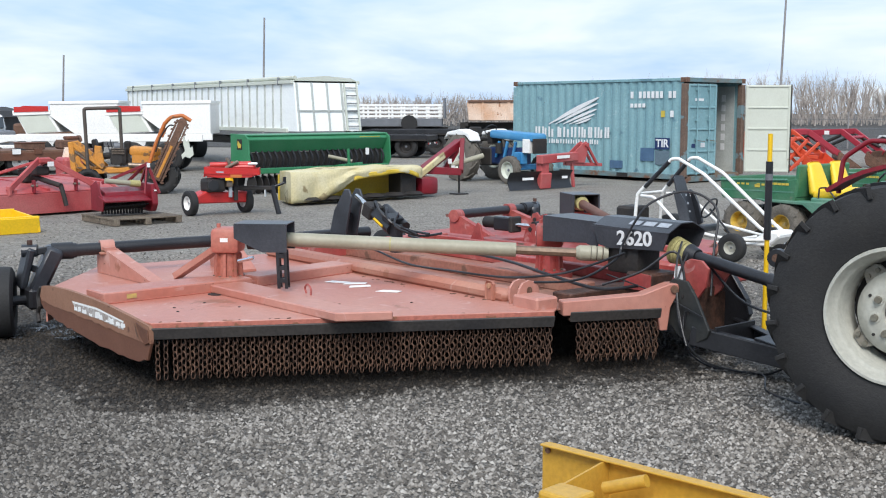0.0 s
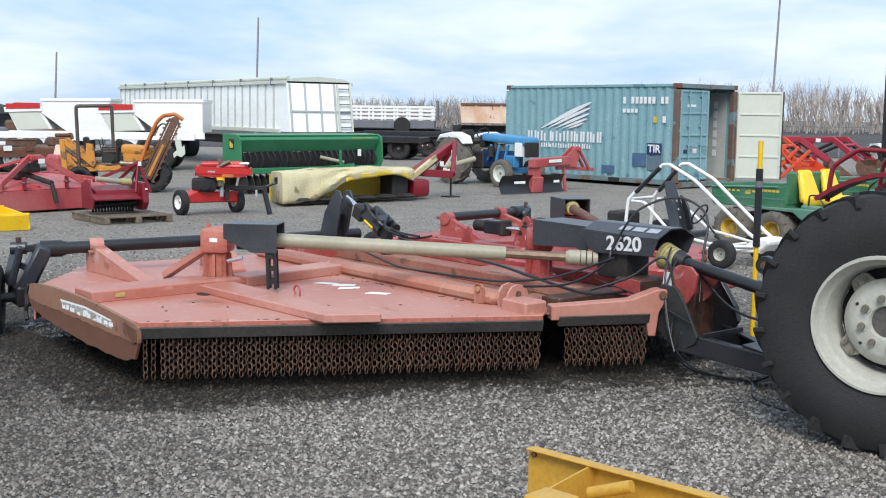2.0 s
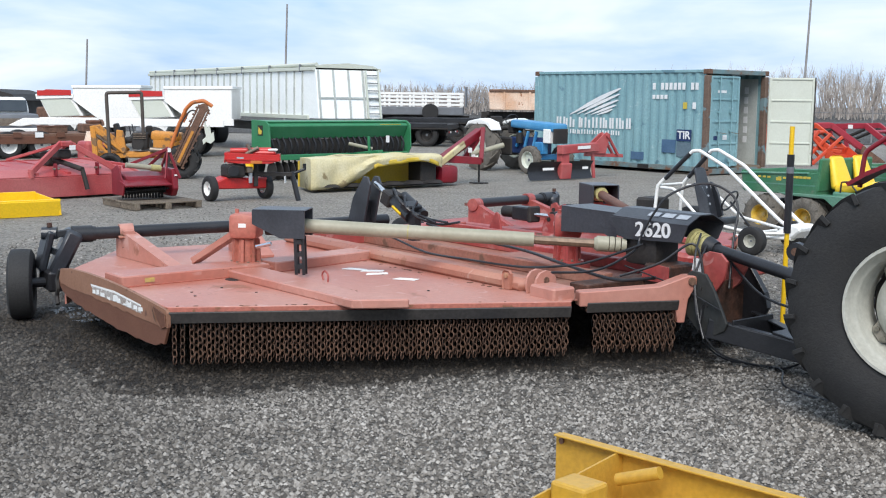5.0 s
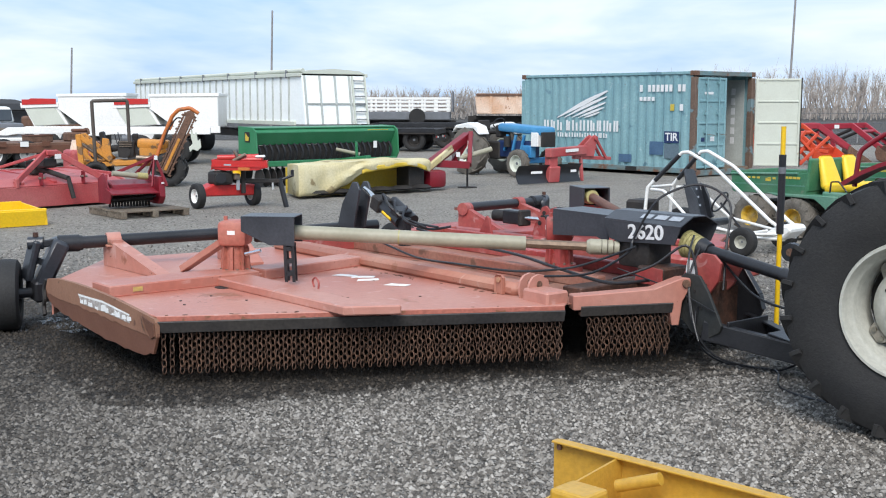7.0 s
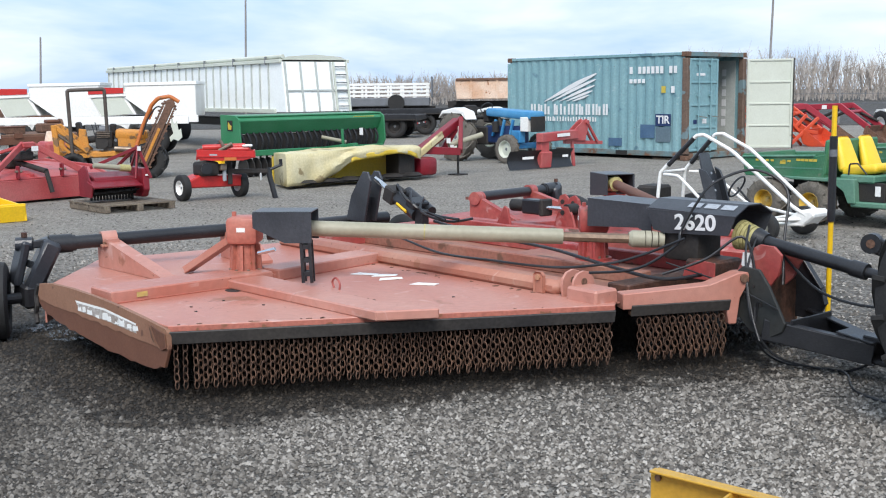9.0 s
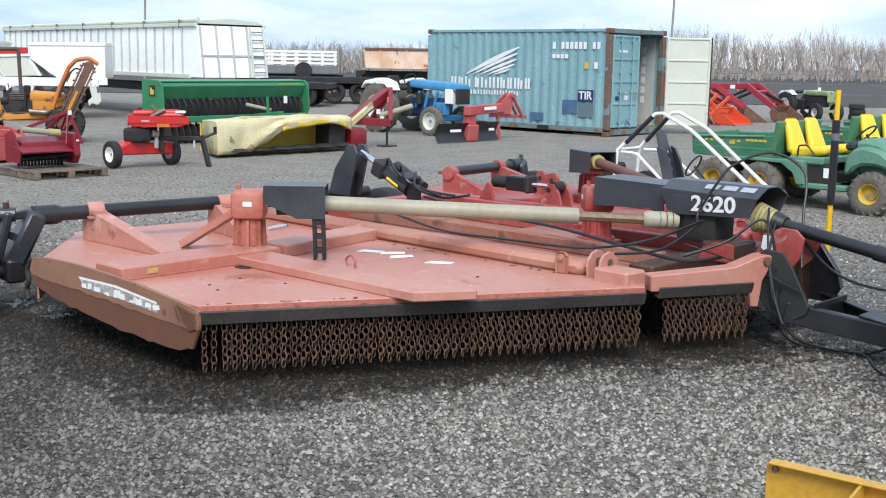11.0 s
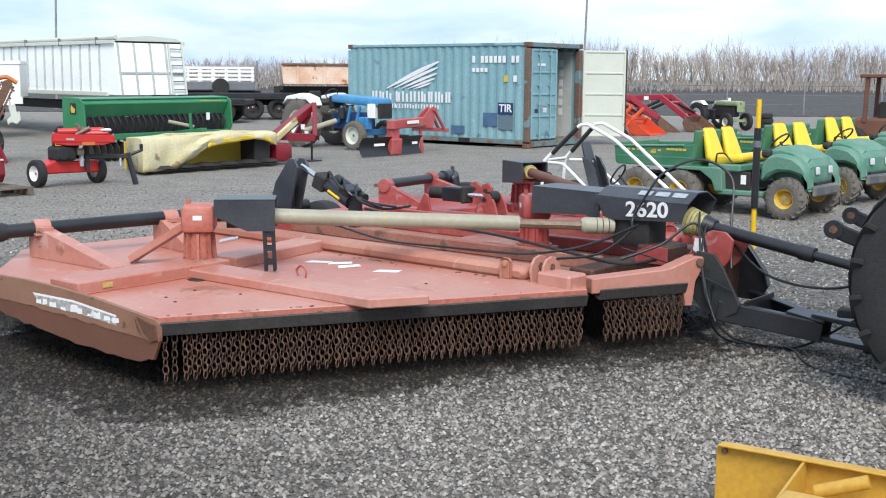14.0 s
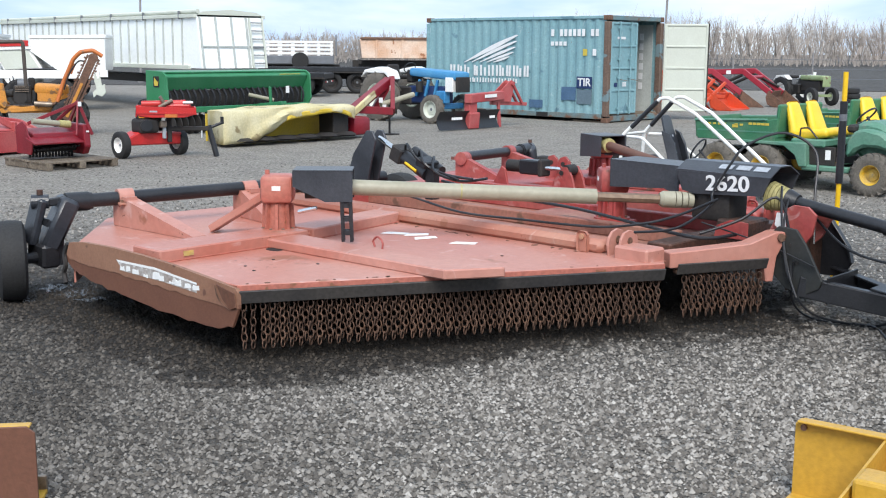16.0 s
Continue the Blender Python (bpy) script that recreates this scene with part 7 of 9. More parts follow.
    for (x, y, z) in ((0.05, 2.6, 0.95), (0.2, 2.25, 0.58), (0.15, 2.2, 0.72)):
        part("tag", boxm((x + 0.06, y, z), (0.01, 0.10, 0.10)), "paper", d)


disc_mower()


def grain_drill():
    g = thing("grain_drill", "long green grain drill with closed seed box and black openers", "seed drill", (-3.535, 25.81, 0), -44.0)
    g.matrix_basis = g.matrix_basis @ Matrix.Diagonal((0.9, 0.995, 0.985, 1))
    part("seed_box", prismm([(-0.12, 0.90), (0.34, 0.90), (0.50, 1.18), (0.40, 1.25), (-0.12, 1.28)], -1.98, 1.98, Matrix.Translation((0, 0, 0)) @ XZ, 0.015), "green", g)
    part("lid", boxm((0.14, 0, 1.275), (0.58, 3.98, 0.03), (0, 2, 0), 0.008), "green", g)
    for s in (-1, 1):
        part("end_panel", prismm([(-0.16, 0.40), (0.42, 0.40), (0.60, 0.66), (0.56, 1.20), (0.42, 1.29), (-0.16, 1.31)], -0.02, 0.02, Matrix.Translation((0, s * 2.0, 0)) @ XZ, 0.006), "green", g)
    part("badge", boxm((0.22, -2.026, 1.08), (0.20, 0.008, 0.22), bevel=0.002), "dark", g)
    part("badge_mark", prismm([(-0.05, 1.05), (0.06, 1.05), (0.08, 1.12), (0.0, 1.16), (-0.05, 1.21), (-0.07, 1.12)], 0, 0.006, Matrix.Translation((0.22, -2.03, -0.05)) @ XZ), "gold", g)
    part("name_bar", boxm((0.475, 1.45, 1.185), (0.01, 0.62, 0.05), (0, 25, 0)), "gold", g)
    part("frame_bar", boxm((0.52, 0, 0.50), (0.12, 3.9, 0.12), bevel=0.01), "green", g)
    part("frame_bar", boxm((-0.2, 0, 0.52), (0.12, 3.9, 0.12), bevel=0.01), "green", g)
    part("recess", boxm((0.30, 0, 0.72), (0.08, 3.8, 0.34)), "dark", g)
    for k in range(24):
        y = -1.86 + 0.162 * k
        part("disc_opener", rodm((0.42, y, 0.20), (0.42, y + 0.02, 0.20), 0.20, n=16), "dark", g)
        part("seed_tube", hosem([(0.36, y, 0.92), (0.44, y + 0.03, 0.75), (0.40, y, 0.55), (0.36, y, 0.35)], 0.025, 6, 3), "black", g)
    for y in (-1.72, 1.72):
        wheel(g, (-0.55, y, 0.36), 0.36, 0.24, 0.2, rim="bright_yellow", side=-1 if y < 0 else 1)
    bm = B()
    bar(bm, (0.5, 0.3, 0.52), (1.5, 0.35, 0.62), 0.08, 0.08, 0.008)
    bar(bm, (0.5, 0.75, 0.52), (1.5, 0.40, 0.62), 0.08, 0.08, 0.008)
    part("drawbar", bm, "green", g)
    part("screw_jack", rodm((1.0, 0.45, 0.15), (1.0, 0.40, 0.95), 0.035, n=10), "green", g, smooth=True)
    part("hydraulic_cylinder", rodm((0.62, 0.1, 0.78), (0.95, 0.55, 0.66), 0.04, n=12), "olive", g, smooth=True)
    part("tag", boxm((0.50, 1.35, 0.86), (0.01, 0.10, 0.16)), "paper", g)


grain_drill()


def tray(machine):
    """The red tray over the engine."""
    s = new("tray")
    s.parent = machine
    s.matrix_basis = pose(0.20, 0.19, 0.255, 0, 0, -33) @ Matrix.Diagonal((0.80, 0.78, 0.82, 1))
    s["label"] = "bright red open tray with an orange plate"
    wall = [(-0.62, 0.73), (0.62, 0.69), (0.62, 0.56), (0.38, 0.50), (-0.30, 0.50), (-0.58, 0.54)]
    for x in (0.26, -0.26):
        part("tray_wall", prismm(wall, -0.015, 0.015, Matrix.Translation((x, 0, 0)) @ YZ, 0.005), "red", s)
    for y, z0, z1 in ((-0.60, 0.52, 0.74), (0.61, 0.55, 0.70)):
        part("tray_end", boxm((0, y, (z0 + z1) / 2), (0.52, 0.03, z1 - z0), (-7 if y < 0 else 4, 0, 0), 0.005), "red", s)
    part("tray_floor", boxm((0, -0.05, 0.52), (0.50, 1.0, 0.03)), "red", s)
    part("rim_bar", barm((0.285, -0.62, 0.60), (0.285, 0.62, 0.575), 0.02, 0.03), "red", s)
    part("front_plate", boxm((0.285, 0.10, 0.535), (0.02, 0.26, 0.07), bevel=0.006), "orange", s)
    part("notice", boxm((0.285, -0.26, 0.62), (0.012, 0.16, 0.04)), "decal_grey", s)
    part("trim", boxm((0.0, -0.36, 0.66), (0.46, 0.42, 0.05)), "olive", s)
    part("hopper_lid", boxm((-0.05, 0.25, 0.72), (0.36, 0.55, 0.12), (0, 0, 0), 0.05, segs=2), "red", s)
    part("cap", boxm((0.02, 0.46, 0.79), (0.26, 0.22, 0.05), bevel=0.02), "paper", s)
    bm = B()
    bar(bm, (0.1, 0.0, 0.72), (0.16, -0.12, 0.92), 0.04, 0.06)
    rod(bm, (0.12, -0.14, 0.70), (0.14, 0.14, 0.84), 0.04, n=10)
    part("hitch", bm, "steel", s)
    part("stand", boxm((-0.14, -0.40, 0.26), (0.16, 0.10, 0.54), bevel=0.01), "dark", s)
    part("stand", boxm((-0.10, 0.06, 0.26), (0.14, 0.10, 0.54), bevel=0.01), "dark", s)
    part("ram", rodm((0.0, -0.50, 0.76), (0.02, 0.42, 0.78), 0.065, n=14), "red", s, "red hydraulic ram", smooth=True)


def log_splitter():
    s = thing("towable_splitter", "small red two-wheeled splitter with tray, black engine and white rims", "splitter", (-4.20, 19.47, 0), 41.3 - 90)
    s.matrix_basis = s.matrix_basis @ Matrix.Diagonal((0.965, 0.965, 0.965, 1))
    for y in (-0.55, 0.55):
        wheel(s, (0, y, 0.225), 0.225, 0.14, 0.12, tyre="rubber", rim="white", side=-1 if y < 0 else 1)
    tray(s)
    part("tank", prismm([(-0.56, 0.22), (0.52, 0.20), (0.52, 0.40), (0.10, 0.40), (-0.28, 0.44), (-0.54, 0.33)], -0.16, 0.16, YZ, 0.02), "red", s)
    part("axle", rodm((0, -0.55, 0.24), (0, 0.55, 0.24), 0.03, n=10), "dark", s, smooth=True)
    part("engine", boxm((0.08, -0.14, 0.53), (0.32, 0.36, 0.24), bevel=0.05, segs=2), "dark", s, "black petrol engine")
    part("air_filter", rodm((0.06, -0.30, 0.585), (0.06, -0.16, 0.60), 0.055, n=12), "black", s, smooth=True)
    part("recoil_cover", rodm((0.20, -0.20, 0.54), (0.29, -0.24, 0.54), 0.095, n=14), "black", s, smooth=True)
    part("muffler", boxm((0.20, 0.10, 0.55), (0.14, 0.12, 0.11), bevel=0.02, segs=2), "steel", s)
    part("beam", barm((0.0, 0.08, 0.47), (0.60, 0.76, 0.47), 0.09, 0.07, 0.008), "dark", s)
    part("valve", boxm((0.22, 0.13, 0.42), (0.05, 0.06, 0.22), bevel=0.01), "decal_grey", s)
    bm = B()
    rod(bm, (0.58, 0.76, 0.52), (0.68, 0.84, 0.0), 0.047, n=12)
    rod(bm, (0.56, 0.74, 0.46), (0.66, 0.98, 0.56), 0.025, n=10)
    box(bm, (0.66, 0.98, 0.60), (0.03, 0.05, 0.12))
    part("jack_leg", bm, "black", s, smooth=True)
    part("tag", boxm((0.56, 0.64, 0.38), (0.01, 0.08, 0.12), (10, 0, 40)), "paper", s)


log_splitter()




def tiller_on_pallet():
    p = thing("pallet", "weathered wooden pallet lying on the gravel", "pallet", (-5.28, 18.05, 0), ROW)
    for y in (-0.52, 0, 0.52):
        part("runner", boxm((0, y, 0.055), (1.25, 0.09, 0.09)), "old_wood", p)
    for k in range(8):
        part("board", boxm((-0.56 + 0.16 * k, 0, 0.11), (0.115, 1.16, 0.02), (0, 0, 0.6 * (k % 3 - 1))), "old_wood", p)
    t = thing("rotary_tiller", "dark crimson rotary tiller with cream drive shaft on a pallet", "tiller", (-5.40, 18.02, 0.121), ROW)
    t.matrix_basis = t.matrix_basis @ Matrix.Diagonal((0.80, 0.74, 0.84, 1))
    part("hood_shelf", boxm((0.30, -0.10, 0.33), (0.36, 1.04, 0.03), (0, 14, 0), 0.006), "dark_red", t)
    part("main_body", prismm([(-0.28, 0.30), (0.16, 0.33), (0.14, 0.44), (-0.22, 0.52), (-0.28, 0.52)], -0.56, 0.46, XZ, 0.015), "dark_red", t)
    part("chain_case", prismm([(-0.30, 0.06), (0.30, 0.06), (0.40, 0.20), (0.36, 0.58), (-0.30, 0.60)], -0.07, 0.07, Matrix.Translation((0, 0.55, 0)) @ XZ, 0.015), "dark_red", t)
    part("side_plate", prismm([(-0.26, 0.10), (0.26, 0.10), (0.34, 0.30), (0.18, 0.44), (0.10, 0.60), (-0.02, 0.66), (-0.28, 0.56)], -0.015, 0.015, Matrix.Translation((0, -0.58, 0)) @ XZ, 0.004), "dark_red", t)
    part("emblem", boxm((0.385, 0.57, 0.46), (0.01, 0.08, 0.03)), "paper", t)
    part("rotor", rodm((0.02, -0.54, 0.17), (0.02, 0.48, 0.17), 0.06, n=12), "dark", t, smooth=True)
    for k in range(44):
        a = k * 2.1
        y = -0.52 + 0.0225 * k
        part("tine", barm((0.02, y, 0.17), (0.06 + 0.19 * math.cos(a), y + 0.02, 0.17 + 0.16 * math.sin(a)), 0.05, 0.03), "dark", t)
    part("shaft_guard", rodm((0.06, -0.42, 0.66), (0.10, 0.12, 0.60), 0.05, n=14), "olive", t, "cream plastic shaft guard", smooth=True)
    part("shaft_end", rodm((0.10, 0.12, 0.60), (0.12, 0.34, 0.58), 0.065, n=12), "cone", t, smooth=True)
    for s in (0.18, 0.52):
        bm = B()
        bar(bm, (-0.20, s, 0.58), (0.28, 0.44, 0.98), 0.035, 0.06, 0.006)
        bar(bm, (0.28, 0.44, 0.98), (0.42, s + 0.12, 0.40), 0.035, 0.06, 0.006)
        part("hitch_frame", bm, "dark_red", t)
    part("top_brace", barm((-0.25, -0.35, 0.60), (0.28, 0.44, 0.96), 0.04, 0.06, 0.006), "dark_red", t)
    part("tag", boxm((0.34, 0.44, 0.94), (0.01, 0.07, 0.08)), "paper", t)


tiller_on_pallet()


def red_cutter():
    c = thing("rotary_cutter", "wide faded red rotary cutter with an A-frame hitch", "mower", (-7.9, 19.5, 0), -38)
    part("deck", prismm([(-0.9, 0.36), (0.86, 0.36), (0.90, 0.40), (0.50, 0.50), (-0.9, 0.56)], -1.62, 1.62, XZ, 0.015), "faded_red", c)
    part("front_skirt", boxm((0.90, 0, 0.21), (0.03, 3.3, 0.34), bevel=0.006), "faded_red", c)
    for y in (-1.65, 1.65):
        part("side_skirt", prismm([(-0.95, 0.05), (0.75, 0.05), (0.92, 0.2), (0.92, 0.42), (0.5, 0.54), (-0.95, 0.60)], -0.02, 0.02, Matrix.Translation((0, y, 0)) @ XZ, 0.006), "faded_red", c)
    part("rear_skirt", boxm((-0.93, 0, 0.33), (0.03, 3.3, 0.5)), "faded_red", c)
    hy = 0.40       # the hitch stands off the middle of the deck
    part("gearbox", boxm((0.05, hy, 0.66), (0.26, 0.26, 0.26), bevel=0.04, segs=2), "dark", c)
    for s in (-1, 1):
        part("hitch_leg", barm((0.86, hy + s * 0.86, 0.44), (0.55, hy + s * 0.07, 0.94), 0.05, 0.10, 0.008), "faded_red", c)
        part("leg_foot", boxm((0.88, hy + s * 0.84, 0.45), (0.10, 0.06, 0.16), bevel=0.01), "faded_red", c)
        part("rear_stay", barm((0.55, hy + s * 0.06, 0.92), (-0.7, hy + s * 0.4, 0.60), 0.05, 0.05, 0.006), "faded_red", c)
        part("hitch_ear", boxm((0.90, hy + s * 0.40, 0.50), (0.10, 0.03, 0.22), bevel=0.01), "dark_red", c)
        part("hitch_pin", rodm((0.92, hy + s * 0.34, 0.52), (0.92, hy + s * 0.46, 0.52), 0.02, n=8), "steel", c)
    part("mast_head", boxm((0.55, hy, 0.92), (0.14, 0.22, 0.10), bevel=0.02), "faded_red", c)
    part("shaft_cover", boxm((0.40, hy, 0.74), (0.30, 0.26, 0.16), bevel=0.04, segs=2), "dark", c)
    part("drive_shaft", rodm((0.18, hy, 0.64), (0.98, hy + 0.06, 0.50), 0.045, n=12), "dark", c, smooth=True)
    part("drive_shaft_end", rodm((0.98, hy + 0.06, 0.50), (1.06, hy + 0.10, 0.16), 0.038, n=12), "dark", c, smooth=True)
    for y in (-1.1, -0.3, 0.3, 1.25):
        part("deck_rib", barm((0.84, y, 0.435), (-0.88, y, 0.565), 0.06, 0.05, 0.006), "faded_red", c)
    part("tag", boxm((0.62, hy + 0.10, 0.86), (0.01, 0.12, 0.08), (0, 0, 0)), "paper", c)


red_cutter()


def bucket():
    b = thing("loader_bucket", "bright yellow steel bucket lying face up on the gravel", "bucket", (-7.12, 16.05, 0), ROW)
    part("front_plate", boxm((0.42, 0, 0.12), (0.03, 1.90, 0.22), (0, 8, 0), 0.006), "bright_yellow", b)
    for s in (-1, 1):
        part("side_plate", prismm([(-0.60, 0.01), (0.44, 0.01), (0.42, 0.17), (0.2, 0.23), (-0.60, 0.27)], -0.014, 0.014, Matrix.Translation((0, s * 0.95, 0)) @ XZ, 0.004), "bright_yellow", b)
    part("back_plate", boxm((-0.60, 0, 0.15), (0.03, 1.9, 0.28), bevel=0.006), "bright_yellow", b)
    part("floor_plate", boxm((-0.08, 0, 0.02), (1.0, 1.88, 0.025)), "bright_yellow", b)
    part("top_lip", boxm((0.40, 0, 0.235), (0.07, 1.92, 0.03), bevel=0.008), "bright_yellow", b)
    part("cross_bar", barm((-0.55, -0.4, 0.22), (0.40, -0.4, 0.19), 0.06, 0.08, 0.006), "bright_yellow", b)


bucket()


def trencher():
    t = thing("ride_on_trencher", "worn orange ride-on trencher with raised chain boom and roll bar", "trencher", (-7.55, 24.6, 0), ROW + 60)
    # x ahead runs to the boom side here
    for x, r in ((-0.55, 0.27), (0.95, 0.36)):
        for s in (-1, 1):
            wheel(t, (x, s * 0.45, r), r, 0.26 * r / 0.38, 0.18, tyre="rubber", rim="dark", lugs=11, side=s, lug_h=0.02, lug_parts=True)
    part("chassis", boxm((0.1, 0, 0.50), (2.0, 0.46, 0.14), bevel=0.03), "amber", t)
    for s in (-1, 1):
        part("frame_rail", barm((-0.70, s * 0.30, 0.46), (0.98, s * 0.30, 0.56), 0.06, 0.10, 0.01), "amber", t)
    # engine between the seat and the hood, open at the side
    bm = B()
    box(bm, (0.06, -0.05, 0.80), (0.34, 0.46, 0.36), bevel=0.04, segs=2)
    rod(bm, (0.02, -0.30, 0.74), (0.02, -0.24, 0.74), 0.13, n=16)
    part("engine", bm, "dark", t, "oily dark engine", smooth=True)
    part("air_cleaner", rodm((-0.02, -0.24, 1.02), (0.18, -0.24, 1.02), 0.075, n=14), "grey", t, smooth=True)
    for k in range(4):
        part("cooling_fin", boxm((0.06, -0.30, 0.86 + 0.035 * k), (0.26, 0.05, 0.014)), "steel", t)
    part("exhaust", rodm((0.28, -0.38, 0.62), (0.62, -0.40, 0.60), 0.055, n=12), "steel", t, smooth=True)
    part("exhaust_stub", rodm((0.62, -0.40, 0.60), (0.76, -0.42, 0.66), 0.03, n=10), "rust", t, smooth=True)
    part("fuel_hood", boxm((0.62, -0.02, 0.90), (0.66, 0.54, 0.20), (0, 4, 0), 0.05, segs=2), "amber", t, smooth=True)
    part("hood_side", prismm([(0.34, 0.66), (0.92, 0.60), (0.94, 0.80), (0.34, 0.84)], -0.015, 0.015, Matrix.Translation((0, -0.26, 0)) @ XZ, 0.006), "amber", t)
    part("radiator", boxm((0.80, 0.02, 0.70), (0.22, 0.44, 0.30), bevel=0.02), "dark", t)
    part("seat", boxm((-0.26, 0.04, 0.80), (0.34, 0.40, 0.14), (0, -8, 0), 0.05, segs=2), "dark", t)
    part("seat_back", boxm((-0.44, 0.04, 1.0), (0.10, 0.38, 0.34), (0, -10, 0), 0.04, segs=2), "dark", t)
    part("seat_side", prismm([(-0.45, 0.55), (-0.22, 0.60), (-0.28, 1.02), (-0.42, 1.04)], -0.03, 0.03, Matrix.Translation((0, -0.30, 0)) @ XZ, 0.01), "amber", t)
    for k, (x, z) in enumerate(((-0.12, 1.12), (-0.06, 1.16), (0.0, 1.10))):
        part("lever", rodm((x, -0.22 + 0.05 * k, 0.90), (x - 0.05, -0.22 + 0.05 * k, z), 0.010, n=6), "black", t)
    bm = B()
    tubes(bm, [(-0.56, -0.40, 0.50), (-0.60, -0.40, 1.82), (0.12, -0.30, 1.84), (0.14, -0.30, 0.95)], 0.038)
    part("roll_bar", bm, "rack_bar", t, "dull brown roll bar", smooth=True)
    for s in (-1, 1):
        bm = B()
        bar(bm, (-0.25, s * 0.34, 0.56), (-0.90, s * 0.40, 1.10), 0.05, 0.10, 0.012)
        bar(bm, (-0.90, s * 0.40, 1.12), (-0.84, s * 0.40, 0.34), 0.07, 0.11, 0.012)
        part("blade_arm", bm, "amber", t)
        part("blade_cylinder", rodm((-0.42, s * 0.30, 0.60), (-0.84, s * 0.34, 0.92), 0.035, n=10), "steel", t, smooth=True)
        part("blade_brace", barm((-0.78, s * 0.36, 0.72), (-0.50, s * 0.34, 0.42), 0.04, 0.06, 0.006), "amber", t)
    part("push_blade", boxm((-1.02, 0, 0.30), (0.06, 1.2, 0.36), (0, -8, 0), 0.01), "rust", t)
    # boom, steep, with its chain and the crumber arm over it
    a, b = Vector((0.86, -0.55, 0.30)), Vector((1.44, -0.60, 1.52))
    d = (b - a).normalized()
    nrm = Vector((d.z, 0, -d.x)).normalized()
    part("boom", barm(a, b, 0.12, 0.16, 0.015, up=nrm), "rust", t, "rusty chain boom")
    part("boom_plate", barm(a.lerp(b, 0.05) + Vector((0.0, -0.07, 0)), a.lerp(b, 0.60) + Vector((0.0, -0.07, 0)), 0.02, 0.06, 0.006, up=nrm), "amber", t)
    part("boom_nose", rodm(b + Vector((0, -0.06, 0)), b + Vector((0, 0.06, 0)), 0.10, n=14), "rust", t, smooth=True)
    bm = B()
    for k in range(26):
        p = a.lerp(b, k / 25)
        for q in (-1, 1):
            box(bm, p + nrm * (0.115 * q), (0.04, 0.10, 0.05), (0, 25 + 12 * (k % 3), 0))
            if k % 3 == 0:
                box(bm, p + nrm * (0.150 * q), (0.03, 0.14, 0.04), (0, 40, 0))
    o = part("digging_chain", bm, "rust", t, "rusty digging chain")
    o["kind"] = "stuff"
    bm = B()
    tubes(bm, [(0.72, -0.45, 0.66), (0.86, -0.45, 1.06), (1.06, -0.5, 1.50), (1.20, -0.55, 1.64), (1.44, -0.58, 1.68), (1.62, -0.60, 1.56)], 0.042)
    part("crumber_arm", bm, "orange", t, smooth=True)
    part("crumber_bracket", boxm((1.02, -0.46, 1.32), (0.10, 0.06, 0.22), (0, 24, 0), 0.01), "orange", t)
    part("crumber_hose", hosem([(0.86, -0.50, 0.90), (0.98, -0.56, 1.22), (1.16, -0.6, 1.46), (1.30, -0.6, 1.44)], 0.016, 6, 4), "black", t)
    part("crumber_shoe", prismm([(1.40, 1.26), (1.45, 1.10), (1.50, 1.18), (1.53, 0.98), (1.58, 1.02), (1.60, 0.84), (1.52, 0.76), (1.42, 0.80), (1.36, 0.74), (1.34, 0.84), (1.42, 0.92), (1.38, 1.08)], -0.02, 0.02, Matrix.Translation((0.06, -0.60, 0)) @ XZ, 0.008), "cream", t)
    part("control_box", boxm((0.22, 0.16, 1.0), (0.14, 0.26, 0.24), bevel=0.03), "dark", t)


trencher()


